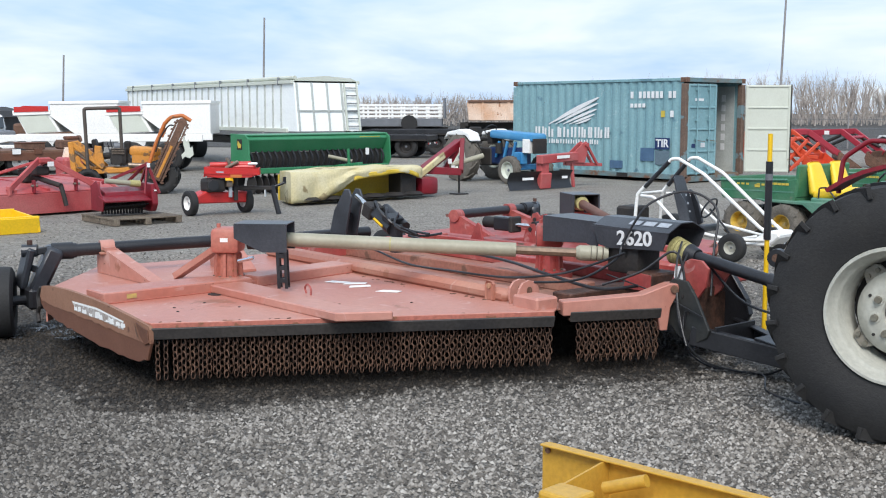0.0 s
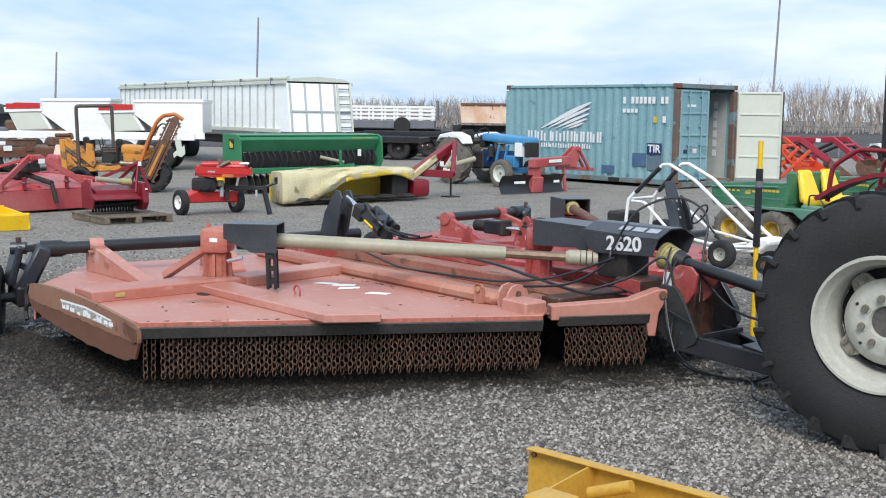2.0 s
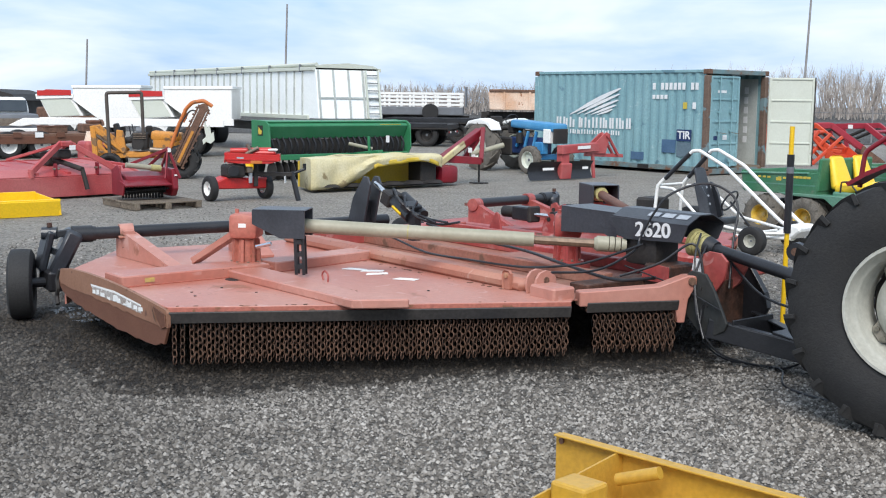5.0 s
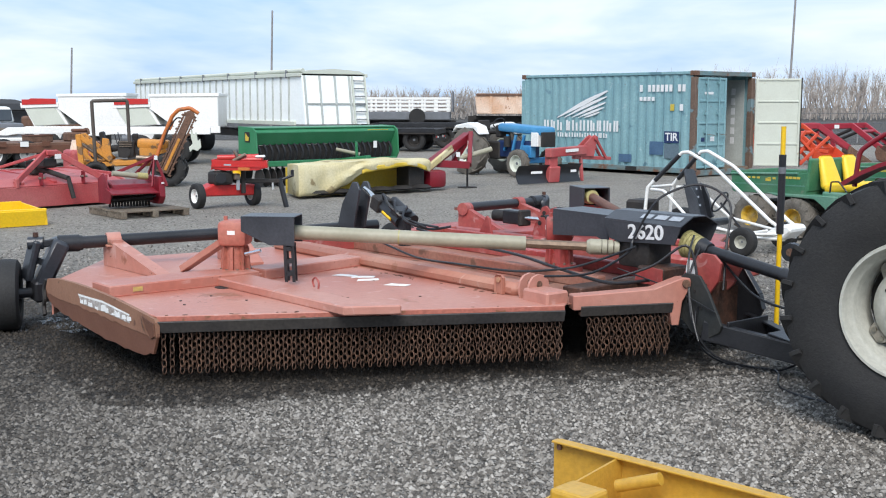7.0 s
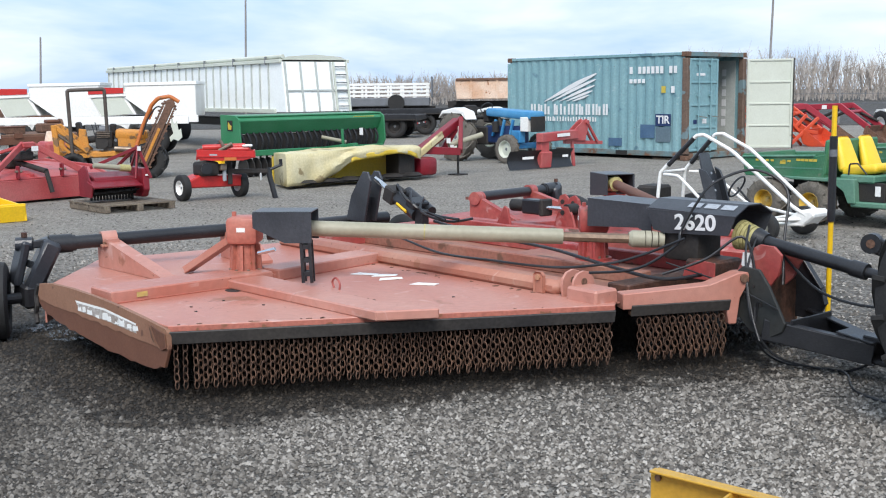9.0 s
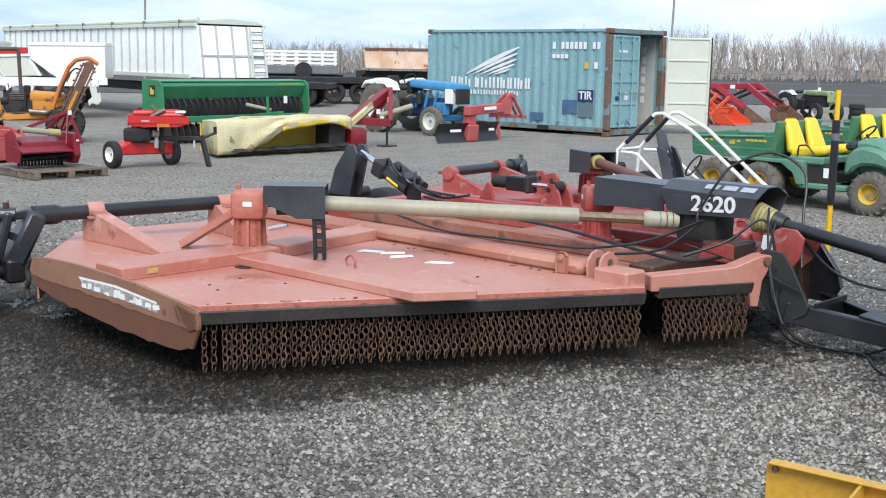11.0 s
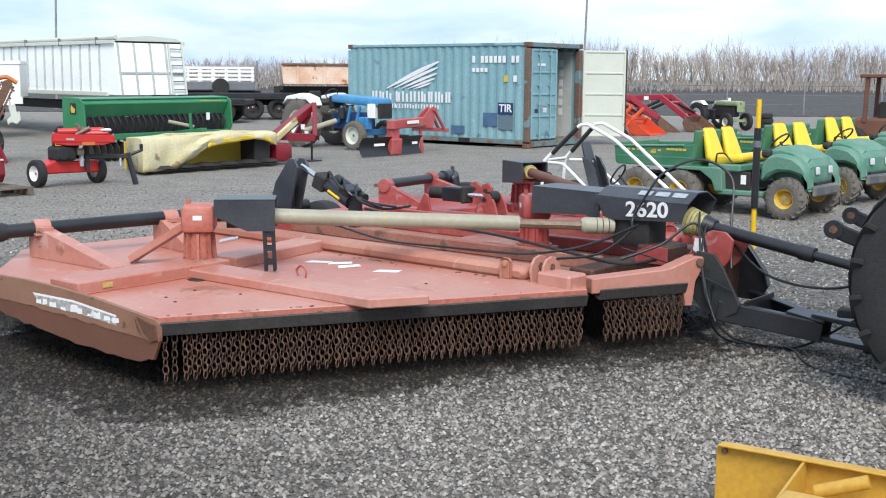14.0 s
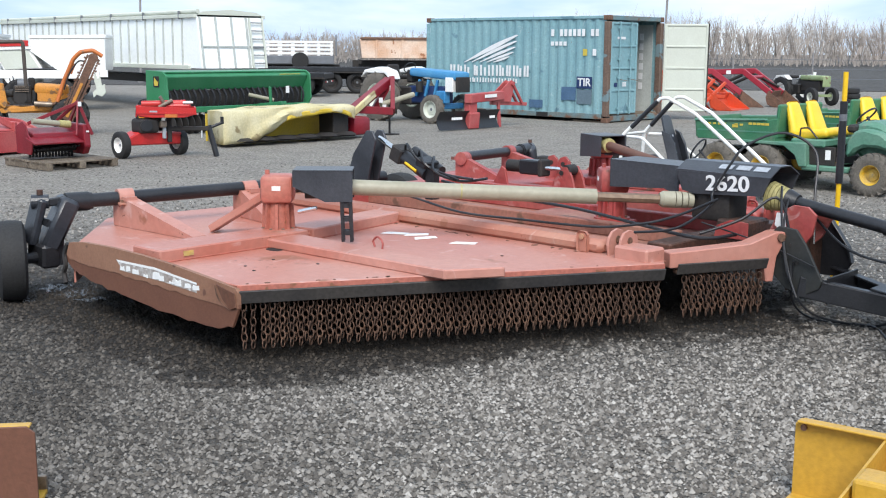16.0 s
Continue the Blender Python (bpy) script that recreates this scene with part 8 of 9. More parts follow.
def blue_tractor():
    t = thing("blue_tractor", "small old blue and white tractor with a sun-bleached hood", "tractor", (0.34, 29.55, 0), ROW)
    for s in (-1, 1):
        wheel(t, (0, s * 0.62, 0.60), 0.60, 0.34, 0.30, tyre="dusty_rubber", rim="cream", lugs=12, side=s, lug_h=0.03, name="rear_wheel", lug_parts=True)
        wheel(t, (1.72, s * 0.55, 0.34), 0.34, 0.20, 0.20, tyre="dusty_rubber", rim="cream", lugs=14, side=s, lug_h=0.015, name="front_wheel", lug_parts=True)
        bm = B()
        prism(bm, [(-0.55, 1.05), (-0.40, 1.24), (0.10, 1.32), (0.45, 1.22), (0.55, 1.02), (0.48, 1.02), (0.30, 1.16), (-0.36, 1.16)], -0.17, 0.17, Matrix.Translation((0, s * 0.60, 0)) @ XZ, 0.02)
        part("fender", bm, "white", t, "white fender")
    part("hood", boxm((1.42, 0, 1.16), (1.55, 0.52, 0.20), (0, 3, 0), 0.06, segs=2), "blue", t, "bright blue hood", smooth=True)
    for x in (0.85, 1.15, 1.45):
        part("engine_pipe", barm((x, -0.2, 0.62), (x + 0.12, -0.2, 1.02), 0.06, 0.07, 0.01), "blue", t)
    part("air_cleaner", rodm((1.0, -0.24, 0.72), (1.0, -0.24, 0.98), 0.09, n=14), "dark", t, smooth=True)
    part("battery_box", boxm((2.0, -0.05, 0.92), (0.24, 0.46, 0.34), bevel=0.01), "white", t)
    part("grille", boxm((2.20, 0, 0.92), (0.05, 0.46, 0.36), bevel=0.01), "dark", t)
    part("engine", boxm((1.15, 0, 0.66), (1.2, 0.34, 0.42), bevel=0.03), "dark_blue", t)
    part("transmission", boxm((0.2, 0, 0.62), (0.9, 0.40, 0.44), bevel=0.03), "dark", t)
    part("front_axle", boxm((1.72, 0, 0.40), (0.14, 1.0, 0.14), bevel=0.02), "blue", t)
    part("axle_bracket", boxm((1.74, -0.2, 0.62), (0.30, 0.2, 0.30), bevel=0.02), "blue", t)
    part("seat", boxm((0.0, 0, 1.06), (0.36, 0.40, 0.10), bevel=0.03), "dark", t)
    part("seat_back", boxm((-0.16, 0, 1.24), (0.08, 0.40, 0.26), (0, -10, 0), 0.03), "dark", t)
    part("dash", boxm((0.58, 0, 1.10), (0.18, 0.40, 0.30), bevel=0.03), "dark", t)
    bm = B()
    ring = [Vector((0.42 + 0.06 * math.sin(a), 0.19 * math.cos(a), 1.30 + 0.12 * math.sin(a))) for a in [6.28318 * j / 20 for j in range(21)]]
    _sweep(bm, ring, 0.014, 6)
    part("steering_wheel", bm, "black", t, smooth=True)


blue_tractor()


def rear_blade():
    b = thing("rear_blade", "red grading blade frame with a black mouldboard", "grader blade", (1.32, 26.35, 0), ROW)
    bm = B()
    rows = []
    for k in range(6):
        f = k / 5
        rows.append((0.62 - 0.10 * math.sin(f * 3.14) + 0.02 * f, 0.02 + 0.40 * f))
    for y0 in (0,):
        front = [[bm.verts.new((x + d, s * 0.98, z)) for x, z in rows] for s in (-1, 1) for d in (0, 0.02)]
        a0, a1, b0, b1 = front
        for p, q in ((a0, b0), (b1, a1), (a1, a0), (b0, b1)):
            for k in range(5):
                bm.faces.new((p[k], p[k + 1], q[k + 1], q[k]))
        bmesh.ops.recalc_face_normals(bm, faces=bm.faces)
    part("mouldboard", bm, "black", b, "black curved mouldboard", smooth=True)
    for y, w in ((-0.45, 0.34), (0.72, 0.18)):
        part("label_bar", boxm((0.648, y, 0.26), (0.008, w, 0.055)), "paper", b)
    part("turntable", boxm((0.57, 0.08, 0.40), (0.18, 0.26, 0.62), bevel=0.02), "faded_red", b)
    part("turntable_plate", boxm((0.60, 0.10, 0.20), (0.16, 0.34, 0.36), (0, 6, 0), 0.02), "faded_red", b)
    part("main_beam", barm((0.64, -0.10, 0.68), (0.42, 1.30, 0.72), 0.18, 0.20, 0.015), "faded_red", b)
    for x in (0.30, 0.46):
        part("mast_plate", prismm([(0.95, 0.58), (1.00, 0.66), (1.50, 1.02), (1.60, 1.06), (1.68, 1.02), (1.69, 0.94), (1.58, 0.56)], -0.012, 0.012, Matrix.Translation((x, 0, 0)) @ YZ, 0.004), "faded_red", b)
        part("stay", barm((x, 1.64, 0.98), (x - 0.02, 2.02, 0.52), 0.05, 0.06, 0.006), "faded_red", b)
    part("mast_pin", rodm((0.26, 1.61, 0.98), (0.52, 1.61, 0.98), 0.05, n=14), "faded_red", b, smooth=True)
    part("lower_bar", barm((0.40, 0.95, 0.55), (0.36, 2.25, 0.49), 0.09, 0.08, 0.008), "faded_red", b)
    part("parking_stand", barm((0.46, 1.20, 0.0), (0.42, 1.18, 0.60), 0.07, 0.06, 0.006, up=(1, 0, 0)), "faded_red", b)
    part("name_bar", barm((0.665, 0.45, 0.72), (0.60, 0.92, 0.73), 0.012, 0.07), "paper", b)


rear_blade()


# ---- trailers, trucks and loaders along the yard's far side ----
def hopper_trailer():
    h = thing("hopper_trailer", "long white ribbed hopper trailer with a rolled tarp rail", "trailer", (-8.3, 39.06, 0), -55.5)
    L, W, z0, z1 = 15.0, 2.05, 1.20, 2.57
    fx, bx_ = L / 2, -L / 2
    # near corner at x = fx, y = -W/2
    part("body", prismm([(bx_ + 0.1, z1), (fx, z1), (fx + 0.22, z0), (bx_ + 1.6, z0), (bx_ + 0.1, z0 + 0.6)], -W / 2, W / 2, XZ), "hopper", h)
    k = 0
    x = bx_ + 0.2
    while x < fx - 0.3:
        low = z0 + (0.55 if x < bx_ + 1.3 else 0.0)
        # white ribs coloured grey: their shadow side is painted in
        part("side_rib", boxm((x, -W / 2 - 0.025, (low + z1) / 2), (0.03, 0.05, z1 - low), bevel=0.008), "seam", h)
        x += 0.56
    for y in (-W / 2 - 0.02, W / 2 + 0.02):
        part("top_rail", boxm((0, y, z1 + 0.02), (L, 0.10, 0.10), bevel=0.01), "cream", h)
        part("bottom_rail", boxm((0.4, y, z0 + 0.02), (L - 1.6, 0.08, 0.12), bevel=0.01), "cream", h)
    bm = B()
    tubes(bm, [(bx_, -W / 2 + 0.05, z1 + 0.12), (fx, -W / 2 + 0.05, z1 + 0.14)], 0.06)
    part("tarp_roll", bm, "cream", h, smooth=True)
    part("tarp", prismm([(-W / 2, z1 + 0.05), (W / 2, z1 + 0.05), (W / 2 - 0.2, z1 + 0.14), (0.0, z1 + 0.20), (-W / 2 + 0.2, z1 + 0.14)], bx_, fx, YZ), "cream", h)
    for i in range(7):
        part("tarp_hook", boxm((bx_ + 0.9 + 2.2 * i, -W / 2 - 0.05, z1 + 0.05), (0.05, 0.05, 0.22)), "grey", h)
    # ladder and bars on the end
    for y in (-0.95, -0.48, 0.0, 0.46):
        part("end_rib", barm((fx + 0.01, y, z1), (fx + 0.23, y, z0), 0.05, 0.05), "seam", h)
    part("end_bar", boxm((fx + 0.13, 0, 1.78), (0.06, W - 0.1, 0.05)), "seam", h)
    for y in (0.54, 0.94):
        part("ladder_rail", barm((fx + 0.07, y, z1), (fx + 0.29, y, z0), 0.05, 0.04), "cream", h)
    for i in range(6):
        f = 0.1 + 0.16 * i
        part("ladder_rung", barm((fx + 0.07 + 0.22 * f, 0.54, z1 + (z0 - z1) * f), (fx + 0.07 + 0.22 * f, 0.94, z1 + (z0 - z1) * f), 0.03, 0.03), "grey", h)
    part("chassis", boxm((-0.2, 0, 0.84), (L - 0.8, 0.9, 0.22)), "dark", h)
    for x in (bx_ + 0.9, bx_ + 2.1, fx - 1.6, fx - 0.6):
        for s in (-1, 1):
            wheel(h, (x, s * 1.0, 0.50), 0.50, 0.5, 0.28, rim="dark", side=s)


hopper_trailer()


def twin_hopper(cx, Y, label):
    """A white tender trailer: a red-topped front pocket with sloping sides and a taller rear box."""
    k = Y / 31.0
    h = thing("spreader_trailer", label, "trailer", (cx * k, Y, 0), 3, group="white hopper trailers")
    Z = lambda pts: [(x * k, 1.74 + (z - 1.74) * k) for x, z in pts]
    at = lambda y: Matrix.Translation((0, y, 0)) @ XZ
    D = 1.5
    part("front_pocket", prismm(Z([(-1.20, 1.72), (-0.27, 1.72), (0.02, 1.20), (-0.92, 1.15)]), -D, -0.02, at(0), 0.01), "white", h)
    part("pocket_face", prismm(Z([(-1.14, 1.64), (-0.33, 1.66), (-0.06, 1.22), (-0.88, 1.17)]), 0.0, 0.012, at(0)), "cream", h)
    part("pocket_rim", prismm(Z([(-1.26, 1.78), (-0.22, 1.80), (-0.22, 1.68), (-1.24, 1.64)]), 0.0, 0.05, at(0), 0.01), "white", h)
    part("top_panel", prismm(Z([(-1.20, 1.735), (-0.28, 1.76), (-0.28, 1.90), (-0.95, 1.91), (-1.02, 1.88), (-1.20, 1.88)]), 0.05, 0.07, at(0)), "red", h, "bright red top panel")
    part("rear_box", prismm(Z([(-0.24, 2.0), (1.60, 2.03), (1.60, 1.15), (0.45, 1.15), (-0.24, 1.66)]), -D, 0.02, at(0), 0.015), "white", h)
    part("box_rim", prismm(Z([(-0.27, 2.03), (1.63, 2.06), (1.63, 1.97), (-0.27, 1.95)]), -D - 0.03, 0.05, at(0), 0.01), "white", h)
    part("slope_edge", barm((-0.24 * k, -0.01, 1.74 + (1.66 - 1.74) * k), (0.45 * k, -0.01, 1.74 + (1.15 - 1.74) * k), 0.06, 0.05), "white", h)
    for y0 in (0.06, -D):
        part("frame_rail", prismm(Z([(-1.55, 0.95), (-1.15, 1.15), (1.64, 1.16), (1.64, 0.98), (-0.9, 0.98), (-1.2, 0.93)]), 0, 0.08, at(y0), 0.01), "white", h)
    for x in (-1.0, -0.3, 0.5, 1.1):
        part("rail_light", prismm(Z([(x, 1.06), (x + 0.09, 1.06), (x + 0.09, 1.03), (x, 1.03)]), 0.14, 0.15, at(0)), "orange", h)
    part("undertray", prismm(Z([(-0.95, 0.96), (-0.15, 0.96), (-0.25, 0.74), (-0.80, 0.74)]), -D + 0.1, 0.0, at(0), 0.01), "white", h)
    for x in (-0.55, 0.45):
        for y in (0.02, D + 0.02 - 0.3):
            wheel(h, (x * k, y, 0.44), 0.44, 0.34, 0.24, rim="dark", side=1 if y > 0.5 else -1, axis=0)
    part("axle_beam", boxm((-0.05 * k, D / 2, 0.60), (1.9 * k, 0.9, 0.30)), "dark", h)


twin_hopper(-11.15, 36.6, "white two-pocket tender trailer with a red top panel")
twin_hopper(-8.60, 33.3, "white tender trailer with red panel, parked before the hopper trailer")


def stake_truck():
    t = thing("stake_bed_truck", "dark truck trailer with a white slatted stake bed", "truck", (-3.3, 51.5, 0), 0)
    part("bed", boxm((0, 0, 1.28), (4.1, 2.2, 0.34), bevel=0.02), "grey", t)
    for y in (-1.08, 1.08):
        for k in range(8):
            part("stake", boxm((-1.95 + 0.557 * k, y, 1.76), (0.09, 0.05, 0.62)), "white", t)
        for z in (1.55, 1.72, 1.89, 2.04):
            part("slat", boxm((0, y - 0.03, z), (4.05, 0.03, 0.09)), "white", t)
    part("spare_tyre", rodm((0.62, -1.24, 1.24), (0.62, -1.12, 1.24), 0.36, n=24), "rubber", t, smooth=True)
    part("chassis", boxm((0, 0, 0.95), (4.6, 0.9, 0.25)), "dark", t)
    for x in (-1.3, 1.4):
        for s in (-1, 1):
            wheel(t, (x, s * 0.95, 0.48), 0.48, 0.3, 0.26, rim="dark", side=s)
    part("head_board", boxm((2.15, 0, 1.9), (0.06, 2.1, 0.9)), "grey", t)


stake_truck()


def flatbed(at, turn, length, label, top=1.0):
    t = thing("flatbed_trailer", label, "trailer", at, turn)
    part("deck", boxm((0, 0, top - 0.10), (length, 2.3, 0.20), bevel=0.02), "dark", t)
    for s in (-1, 1):
        part("side_rail", boxm((0, s * 1.12, top - 0.05), (length, 0.08, 0.16), bevel=0.01), "black", t)
    part("rear_bumper", boxm((length / 2 - 0.04, 0, top - 0.36), (0.08, 2.0, 0.16), bevel=0.01), "dark", t)
    for y in (-0.8, -0.5, 0.5, 0.8):
        part("tail_light", boxm((length / 2 + 0.008, y, top - 0.30), (0.02, 0.12, 0.06)), "red" if abs(y) > 0.6 else "paper", t)
    part("main_beam", boxm((0, 0, top - 0.32), (length * 0.9, 0.6, 0.24)), "dark", t)
    for x in (length * 0.12, length * 0.34):
        for s in (-1, 1):
            wheel(t, (x, s * 0.88, 0.44), 0.44, 0.36, 0.25, rim="dark", side=s)
    part("landing_leg", boxm((-length * 0.38, -0.7, (top - 0.2) / 2), (0.12, 0.12, top - 0.2)), "dark", t)
    part("landing_leg", boxm((-length * 0.38, 0.7, (top - 0.2) / 2), (0.12, 0.12, top - 0.2)), "dark", t)
    return t


flatbed((-1.9, 47.6, 0), 0, 4.6, "black flatbed trailer with red tail lights")
flatbed((-4.0, 44.5, 0), ROW + 40, 5.2, "low black flatbed trailer standing empty", 0.85)


def dump_truck():
    t = thing("dump_truck", "old dump truck with a rust-streaked pale orange bed", "truck", (1.55, 51.0, 0), 0)
    part("dump_bed", prismm([(-1.62, 1.36), (1.9, 1.36), (1.9, 2.20), (-1.55, 2.26), (-1.70, 2.12)], -1.15, 1.15, XZ, 0.03), "salmon", t, "rust-streaked pale orange dump bed")
    part("top_rail", boxm((0.1, -1.16, 2.20), (3.5, 0.10, 0.10), bevel=0.01), "rust", t)
    part("top_rail", boxm((0.1, 1.16, 2.20), (3.5, 0.10, 0.10), bevel=0.01), "rust", t)
    for x in (-1.0, 0.1, 1.2):
        part("bed_rib", boxm((x, -1.17, 1.78), (0.10, 0.06, 0.82), bevel=0.01), "salmon", t)
    part("chassis", boxm((0.3, 0, 1.10), (4.6, 1.0, 0.36)), "dark", t)
    part("rear_sill", boxm((-1.7, 0, 1.22), (0.12, 2.2, 0.18)), "dark", t)
    for x in (-0.8, 0.35, 2.6):
        for s in (-1, 1):
            wheel(t, (x, s * 0.95, 0.52), 0.52, 0.34, 0.28, rim="dark", side=s)
    part("cab", boxm((2.75, 0, 1.65), (1.3, 2.0, 1.2), bevel=0.08, segs=2), "salmon", t)


dump_truck()


def loader(at, turn, label, paint, scoop="rust"):
    """A front loader frame taken off its tractor: two bent arms, posts, cross tube and a bucket."""
    l = thing("front_loader", label, "loader", at, turn)
    for s in (-1, 1):
        bm = B()
        bar(bm, (-1.2, s * 0.52, 1.05), (0.2, s * 0.52, 1.12), 0.08, 0.18, 0.015)
        bar(bm, (0.15, s * 0.52, 1.14), (1.15, s * 0.52, 0.42), 0.08, 0.18, 0.015)
        part("arm", bm, paint, l)
        part("post", barm((-1.05, s * 0.52, 1.10), (-0.75, s * 0.52, 0.02), 0.08, 0.14, 0.01, up=(1, 0, 0)), paint, l)
        part("lift_cylinder", rodm((-0.85, s * 0.52, 0.55), (0.15, s * 0.52, 1.0), 0.05, n=10), "dark", l, smooth=True)
        part("tilt_cylinder", rodm((0.2, s * 0.46, 1.02), (1.05, s * 0.46, 0.62), 0.04, n=10), "dark", l, smooth=True)
    part("cross_tube", rodm((0.45, -0.52, 0.93), (0.45, 0.52, 0.93), 0.06, n=12), paint, l, smooth=True)
    bm = B()
    prof = [(1.15, 0.50), (1.08, 0.30), (1.14, 0.10), (1.30, 0.03), (1.80, 0.02)]
    rows = [[bm.verts.new((x, s * 0.78, z)) for x, z in prof] for s in (-1, 1)]
    for k in range(4):
        bm.faces.new((rows[0][k], rows[0][k + 1], rows[1][k + 1], rows[1][k]))
    o = part("bucket", bm, scoop, l, "worn bucket")
    o.modifiers.new("thick", "SOLIDIFY").thickness = 0.025
    for s in (-1, 1):
        part("bucket_side", prismm([(1.15, 0.50), (1.08, 0.30), (1.14, 0.10), (1.30, 0.03), (1.80, 0.02)], -0.012, 0.012, Matrix.Translation((0, s * 0.78, 0)) @ XZ), scoop, l)
    part("emblem", boxm((-0.3, -0.566, 1.08), (0.16, 0.008, 0.12)), "paper", l)
    return l


loader((10.7, 37.2, 0), ROW + 38, "dark red front loader frame with a rusty bucket", "crimson")
loader((9.6, 35.6, 0), ROW + 10, "orange-red front loader lying on its bucket", "red_orange", "red_orange")
loader((12.2, 37.7, 0), ROW + 8, "crimson front loader with a worn wide bucket", "crimson")


def stacked_frames():
    """Orange tube racks leaning by the loaders."""
    r = thing("loader_rack", "orange tubular loader frames leaning together", "frame", (9.4, 34.7, 0), ROW + 20)
    for k in range(5):
        part("rack_tube", barm((-0.9 + 0.32 * k, -0.4, 0.02), (-0.3 + 0.34 * k, 0.3, 1.15 - 0.08 * k), 0.07, 0.09, 0.008), "red_orange", r)
        part("rack_tube", barm((0.9 - 0.30 * k, 0.3, 0.02), (0.2 - 0.3 * k, -0.3, 0.95), 0.06, 0.08, 0.008), "red_orange", r)
    part("rack_rail", barm((-1.0, -0.1, 0.62), (1.1, 0.1, 0.40), 0.07, 0.10, 0.008), "red_orange", r)


stacked_frames()


def old_tractor():
    t = thing("vintage_tractor", "weathered pale green vintage tractor with narrow hood", "tractor", (14.33, 38.6, 0), ROW - 25)
    t.matrix_basis = t.matrix_basis @ Matrix.Diagonal((0.84, 0.84, 0.84, 1))
    for s in (-1, 1):
        wheel(t, (0, s * 0.6, 0.56), 0.56, 0.30, 0.30, rim="white", lugs=12, side=s, lug_h=0.025, name="rear_wheel")
        wheel(t, (1.65, s * 0.5, 0.36), 0.36, 0.18, 0.16, rim="cream", side=s, name="front_wheel")
        part("fender", prismm([(-0.5, 0.95), (-0.3, 1.15), (0.2, 1.18), (0.45, 1.0), (0.3, 1.05), (-0.3, 1.04)], -0.12, 0.12, Matrix.Translation((0, s * 0.58, 0)) @ XZ, 0.01), "white", t)
    part("hood", boxm((1.2, 0, 1.08), (1.35, 0.40, 0.20), bevel=0.06, segs=3), "sage", t, smooth=True)
    part("grille", boxm((1.90, 0, 0.95), (0.05, 0.38, 0.42), bevel=0.02), "sage", t)
    part("engine", boxm((1.1, 0, 0.76), (1.1, 0.30, 0.42), bevel=0.03), "dark", t)
    part("axle", boxm((1.65, 0, 0.40), (0.10, 0.9, 0.10)), "sage", t)
    part("transmission", boxm((0.1, 0, 0.62), (0.8, 0.4, 0.4), bevel=0.03), "dark", t)
    part("seat", boxm((-0.1, 0, 1.10), (0.34, 0.36, 0.12), bevel=0.04), "dark", t)
    part("air_cap", rodm((1.05, 0.1, 1.18), (1.05, 0.1, 1.30), 0.06, n=12), "paper", t, smooth=True)


old_tractor()


def tyre_pile():
    t = thing("tyre_stack", "stack of worn black tyres beside the old tractor", "tyres", (16.5, 38.9, 0), 0)
    for k in range(3):
        o = wheel(t, (0.03 * (k % 2), 0, 0.09 + 0.18 * k), 0.27, 0.18, 0.15, rim="dark", side=1, hub=False)
        o.matrix_basis = pose(0.03 * (k % 2), 0, 0.09 + 0.18 * k, 90, 0, 40 * k)


tyre_pile()


def brown_cab():
    c = thing("forklift", "old rusty brown machine with an open square cab", "forklift", (12.75, 24.3, 0), ROW + 8)
    for x in (-0.5, 0.75):
        for y in (-0.6, 0.6):
            part("cab_post", barm((x, y, 0.8), (x * 0.94, y, 1.80), 0.09, 0.09, 0.01, up=(1, 0, 0)), "brown", c)
    part("cab_roof", boxm((0.12, 0, 1.82), (1.5, 1.40, 0.08), bevel=0.02), "brown", c)
    part("body", boxm((0.1, 0, 0.62), (2.0, 1.24, 0.56), bevel=0.05, segs=2), "brown", c)
    part("seat", boxm((-0.1, 0, 1.05), (0.4, 0.5, 0.4), bevel=0.05), "dark", c)
    for x in (-0.75, 0.75):
        for s in (-1, 1):
            wheel(c, (x, s * 0.62, 0.36), 0.36, 0.26, 0.18, rim="rust", side=s)


brown_cab()


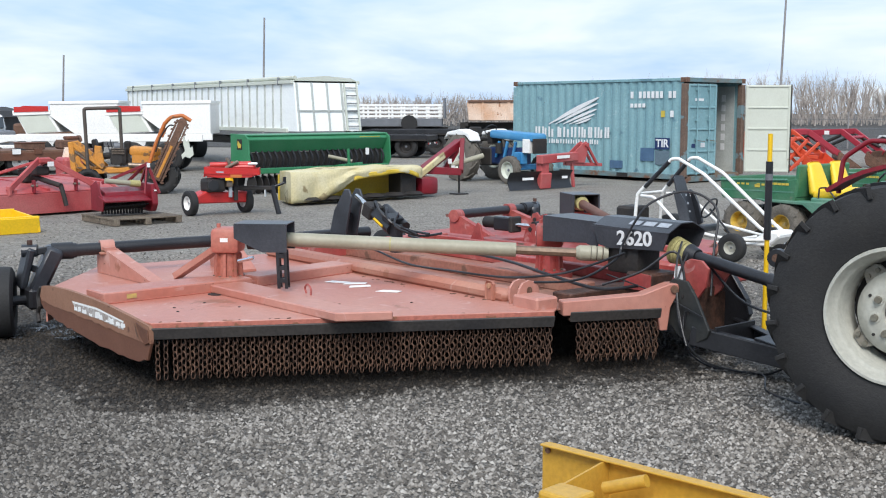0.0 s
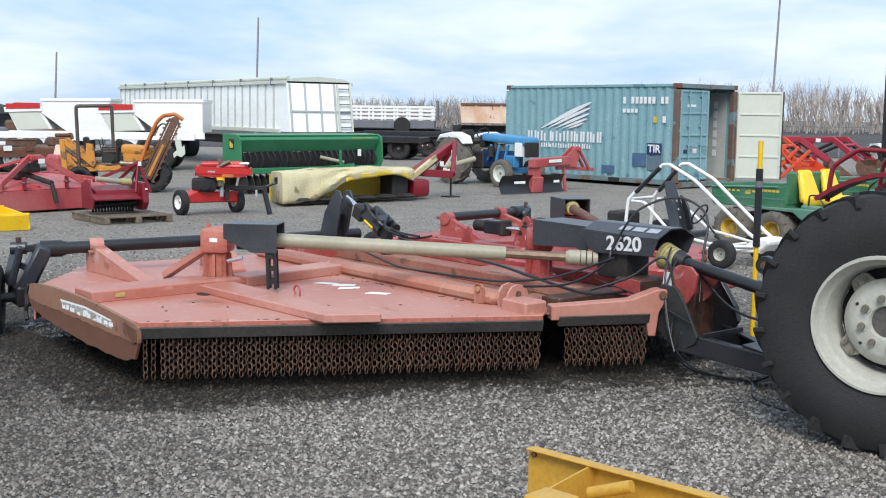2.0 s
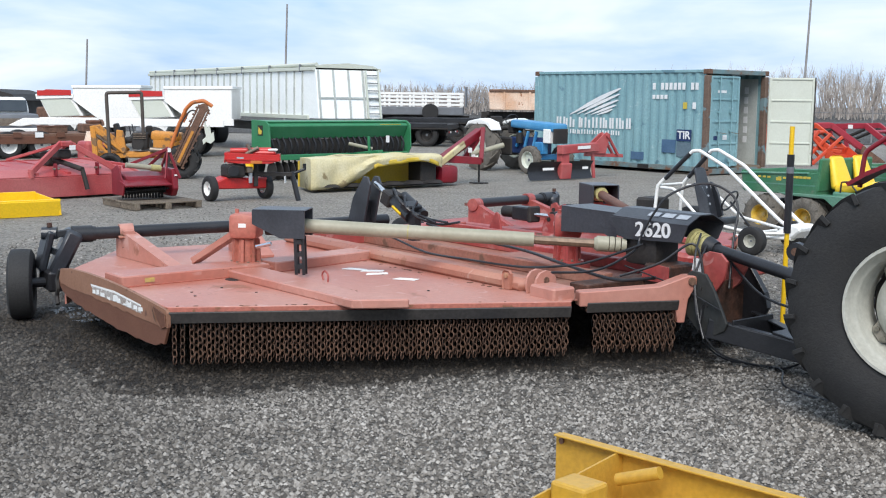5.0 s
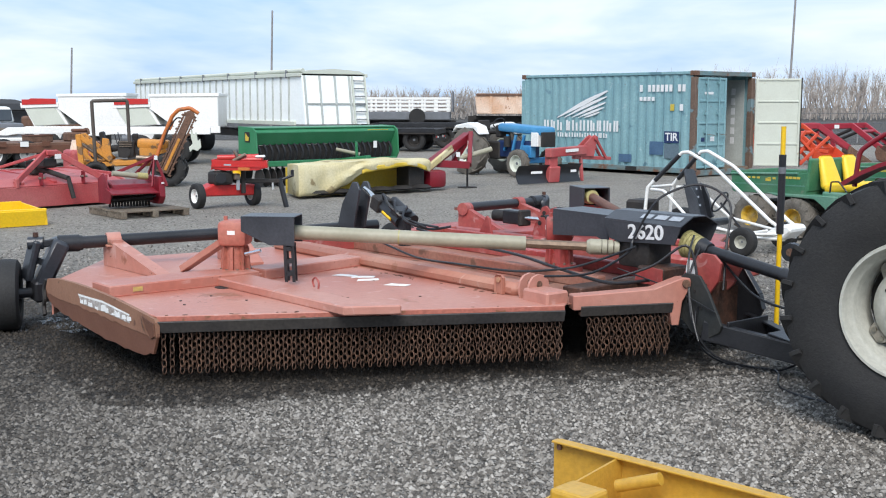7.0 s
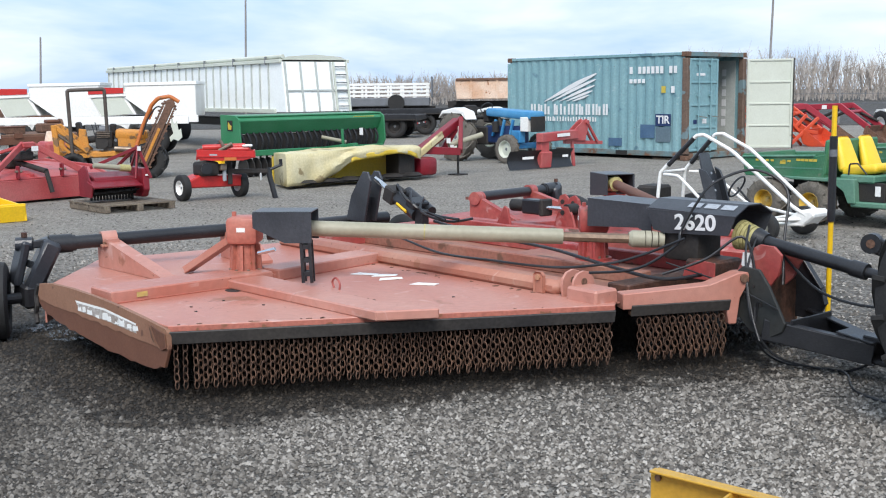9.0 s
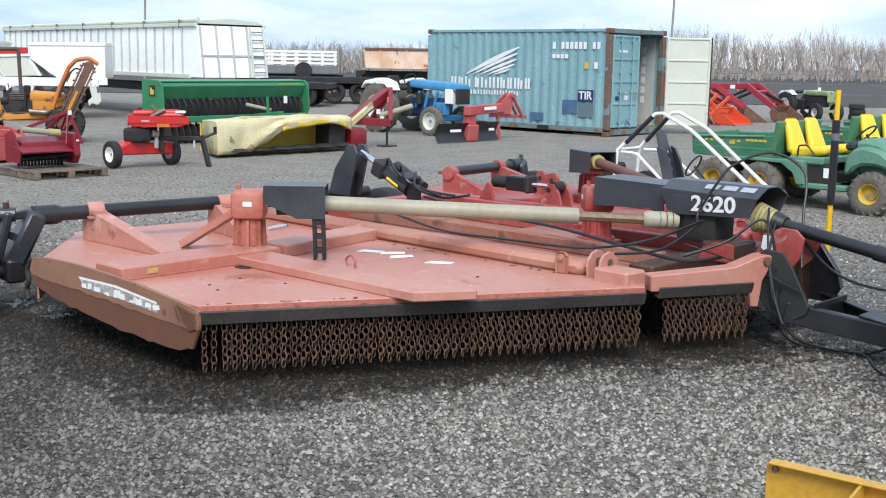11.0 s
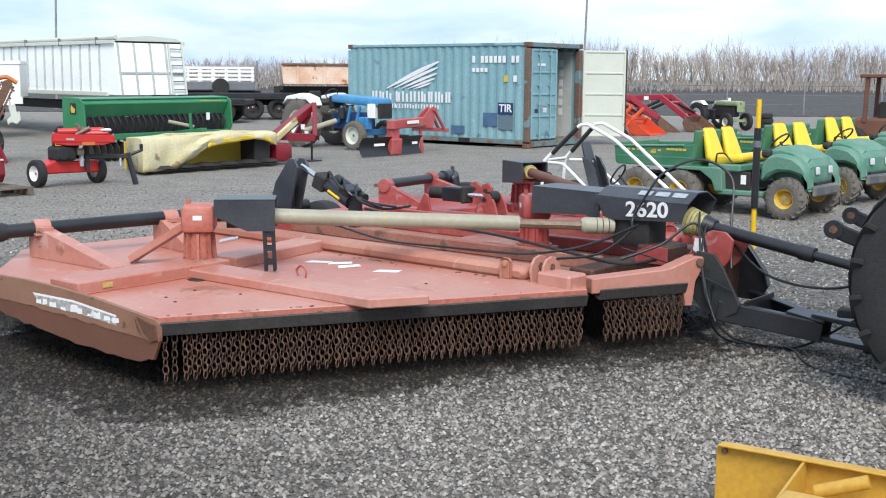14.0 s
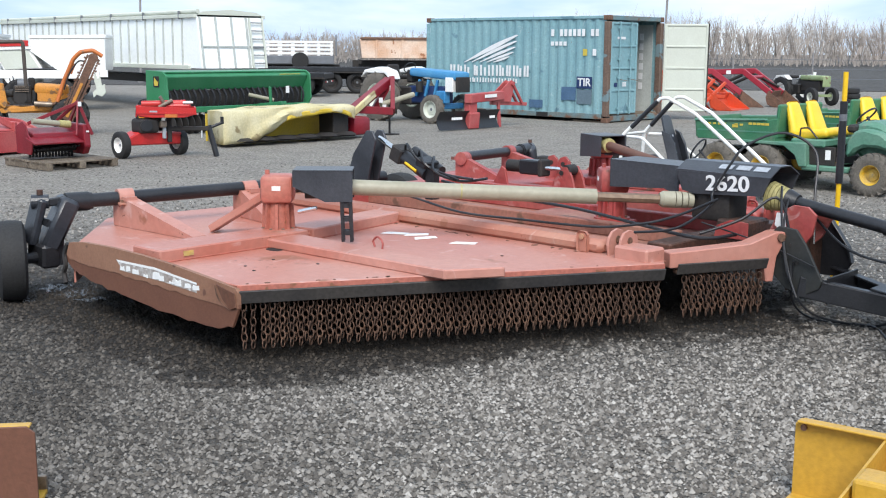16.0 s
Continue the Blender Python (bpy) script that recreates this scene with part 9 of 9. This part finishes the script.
def lowbed():
    t = thing("equipment_trailer", "rusty brown equipment trailer loaded with old machine parts", "trailer", (-13.6, 31.6, 0), 41.3)
    part("deck", boxm((0, 0, 0.62), (6.2, 2.2, 0.14), bevel=0.02), "rust", t)
    for s in (-1, 1):
        part("side_beam", boxm((0, s * 1.08, 0.52), (6.2, 0.10, 0.22), bevel=0.01), "brown", t)
    for k in range(5):
        part("stake_pocket", boxm((-1.2 + 0.6 * k, -1.15, 0.66), (0.22, 0.04, 0.14)), "paper" if k % 2 else "brown", t)
    for x in (-0.2, 0.72):
        for s in (-1, 1):
            wheel(t, (x, s * 0.95, 0.38), 0.38, 0.26, 0.22, rim="white", side=s)
    e = thing("old_engine", "rusty old engine block and gears lying on a trailer", "engine", (-11.6, 32.9, 0.69), 41.3)
    part("block", boxm((0, 0, 0.13), (0.6, 0.45, 0.26), bevel=0.04), "rust", e)
    part("head", boxm((0.1, 0, 0.31), (0.36, 0.3, 0.10), bevel=0.03), "brown", e)
    part("flywheel", rodm((0.30, 0, 0.19), (0.37, 0, 0.19), 0.19, n=20), "rust", e, smooth=True)
    b = thing("rusty_box", "rusty orange-brown parts box on a trailer", "box", (-12.4, 32.1, 0.69), 44)
    part("body", boxm((0, 0, 0.09), (0.7, 0.5, 0.18), bevel=0.02), "rust", b)
    part("lid", boxm((0, 0, 0.19), (0.73, 0.53, 0.03), bevel=0.01), "brown", b)
    m = thing("red_pump", "dusty red and brown pump standing on the gravel", "pump", (-9.35, 26.7, 0), ROW)
    part("body", boxm((0, 0, 0.42), (0.6, 0.5, 0.55), bevel=0.08, segs=2), "faded_red", m)
    part("frame", boxm((0, 0, 0.08), (0.9, 0.6, 0.15), bevel=0.02), "rust", m)
    part("dome", rodm((0, 0, 0.68), (0, 0, 0.92), 0.16, 0.10, 16), "salmon", m, smooth=True)


lowbed()


def pickup():
    p = thing("pickup_truck", "grey-blue pickup truck parked far back", "truck", (-17.9, 41.5, 0), -60)
    part("lower_body", boxm((0, 0, 0.78), (4.8, 1.8, 0.62), bevel=0.08, segs=2), "grey", p, smooth=True)
    part("cab", boxm((0.2, 0, 1.36), (1.7, 1.6, 0.62), bevel=0.14, taper=0.86, segs=2), "white", p, smooth=True)
    part("windscreen", boxm((1.03, 0, 1.36), (0.06, 1.36, 0.42), (0, -18, 0), 0.01), "glass", p)
    part("side_window", boxm((0.2, -0.785, 1.38), (1.2, 0.03, 0.34), (6, 0, 0)), "glass", p)
    part("grille", boxm((2.41, 0, 0.80), (0.04, 1.3, 0.26)), "steel", p)
    part("bumper", boxm((2.44, 0, 0.50), (0.12, 1.8, 0.18), bevel=0.03), "white", p)
    for s in (-1, 1):
        part("headlight", boxm((2.42, s * 0.72, 0.84), (0.04, 0.24, 0.18)), "pale_glass", p)
        for x in (-1.5, 1.5):
            wheel(p, (x, s * 0.82, 0.37), 0.37, 0.24, 0.2, rim="steel", side=s)
    s = thing("farm_shed", "low dark roofed shed behind the parked trucks", "shed", (-23.75, 52.5, 0), 0)
    part("roof", prismm([(-2.6, 1.62), (-1.6, 1.86), (0.2, 2.02), (1.5, 1.98), (2.3, 1.78), (2.6, 1.5), (2.5, 1.45), (-2.6, 1.5)], -2, 2, XZ), "dark", s)
    for x in (-2.3, 2.3):
        for y in (-1.8, 1.8):
            part("post", boxm((x, y, 0.75), (0.14, 0.14, 1.5)), "wood", s)
    part("wall", boxm((0, 1.8, 0.75), (4.6, 0.1, 1.5)), "grey", s)
    y = thing("yellow_machine", "rusty machine with a pale yellow frame among scrap", "machine", (-17.2, 44.2, 0), 10)
    part("frame", boxm((0, 0, 1.25), (0.12, 0.6, 1.0), bevel=0.01), "tarp", y)
    part("frame", boxm((0.4, 0, 1.25), (0.12, 0.6, 1.0), bevel=0.01), "tarp", y)
    part("body", boxm((0.6, 0.2, 0.75), (2.2, 1.0, 1.1), bevel=0.10, segs=2), "rust", y)
    part("hood", boxm((1.1, 0.2, 1.45), (1.0, 0.8, 0.5), bevel=0.1, segs=2), "brown", y)
    for x in (-0.2, 1.4):
        for q in (-1, 1):
            wheel(y, (x, 0.2 + q * 0.5, 0.38), 0.38, 0.24, 0.2, rim="rust", side=q)


pickup()
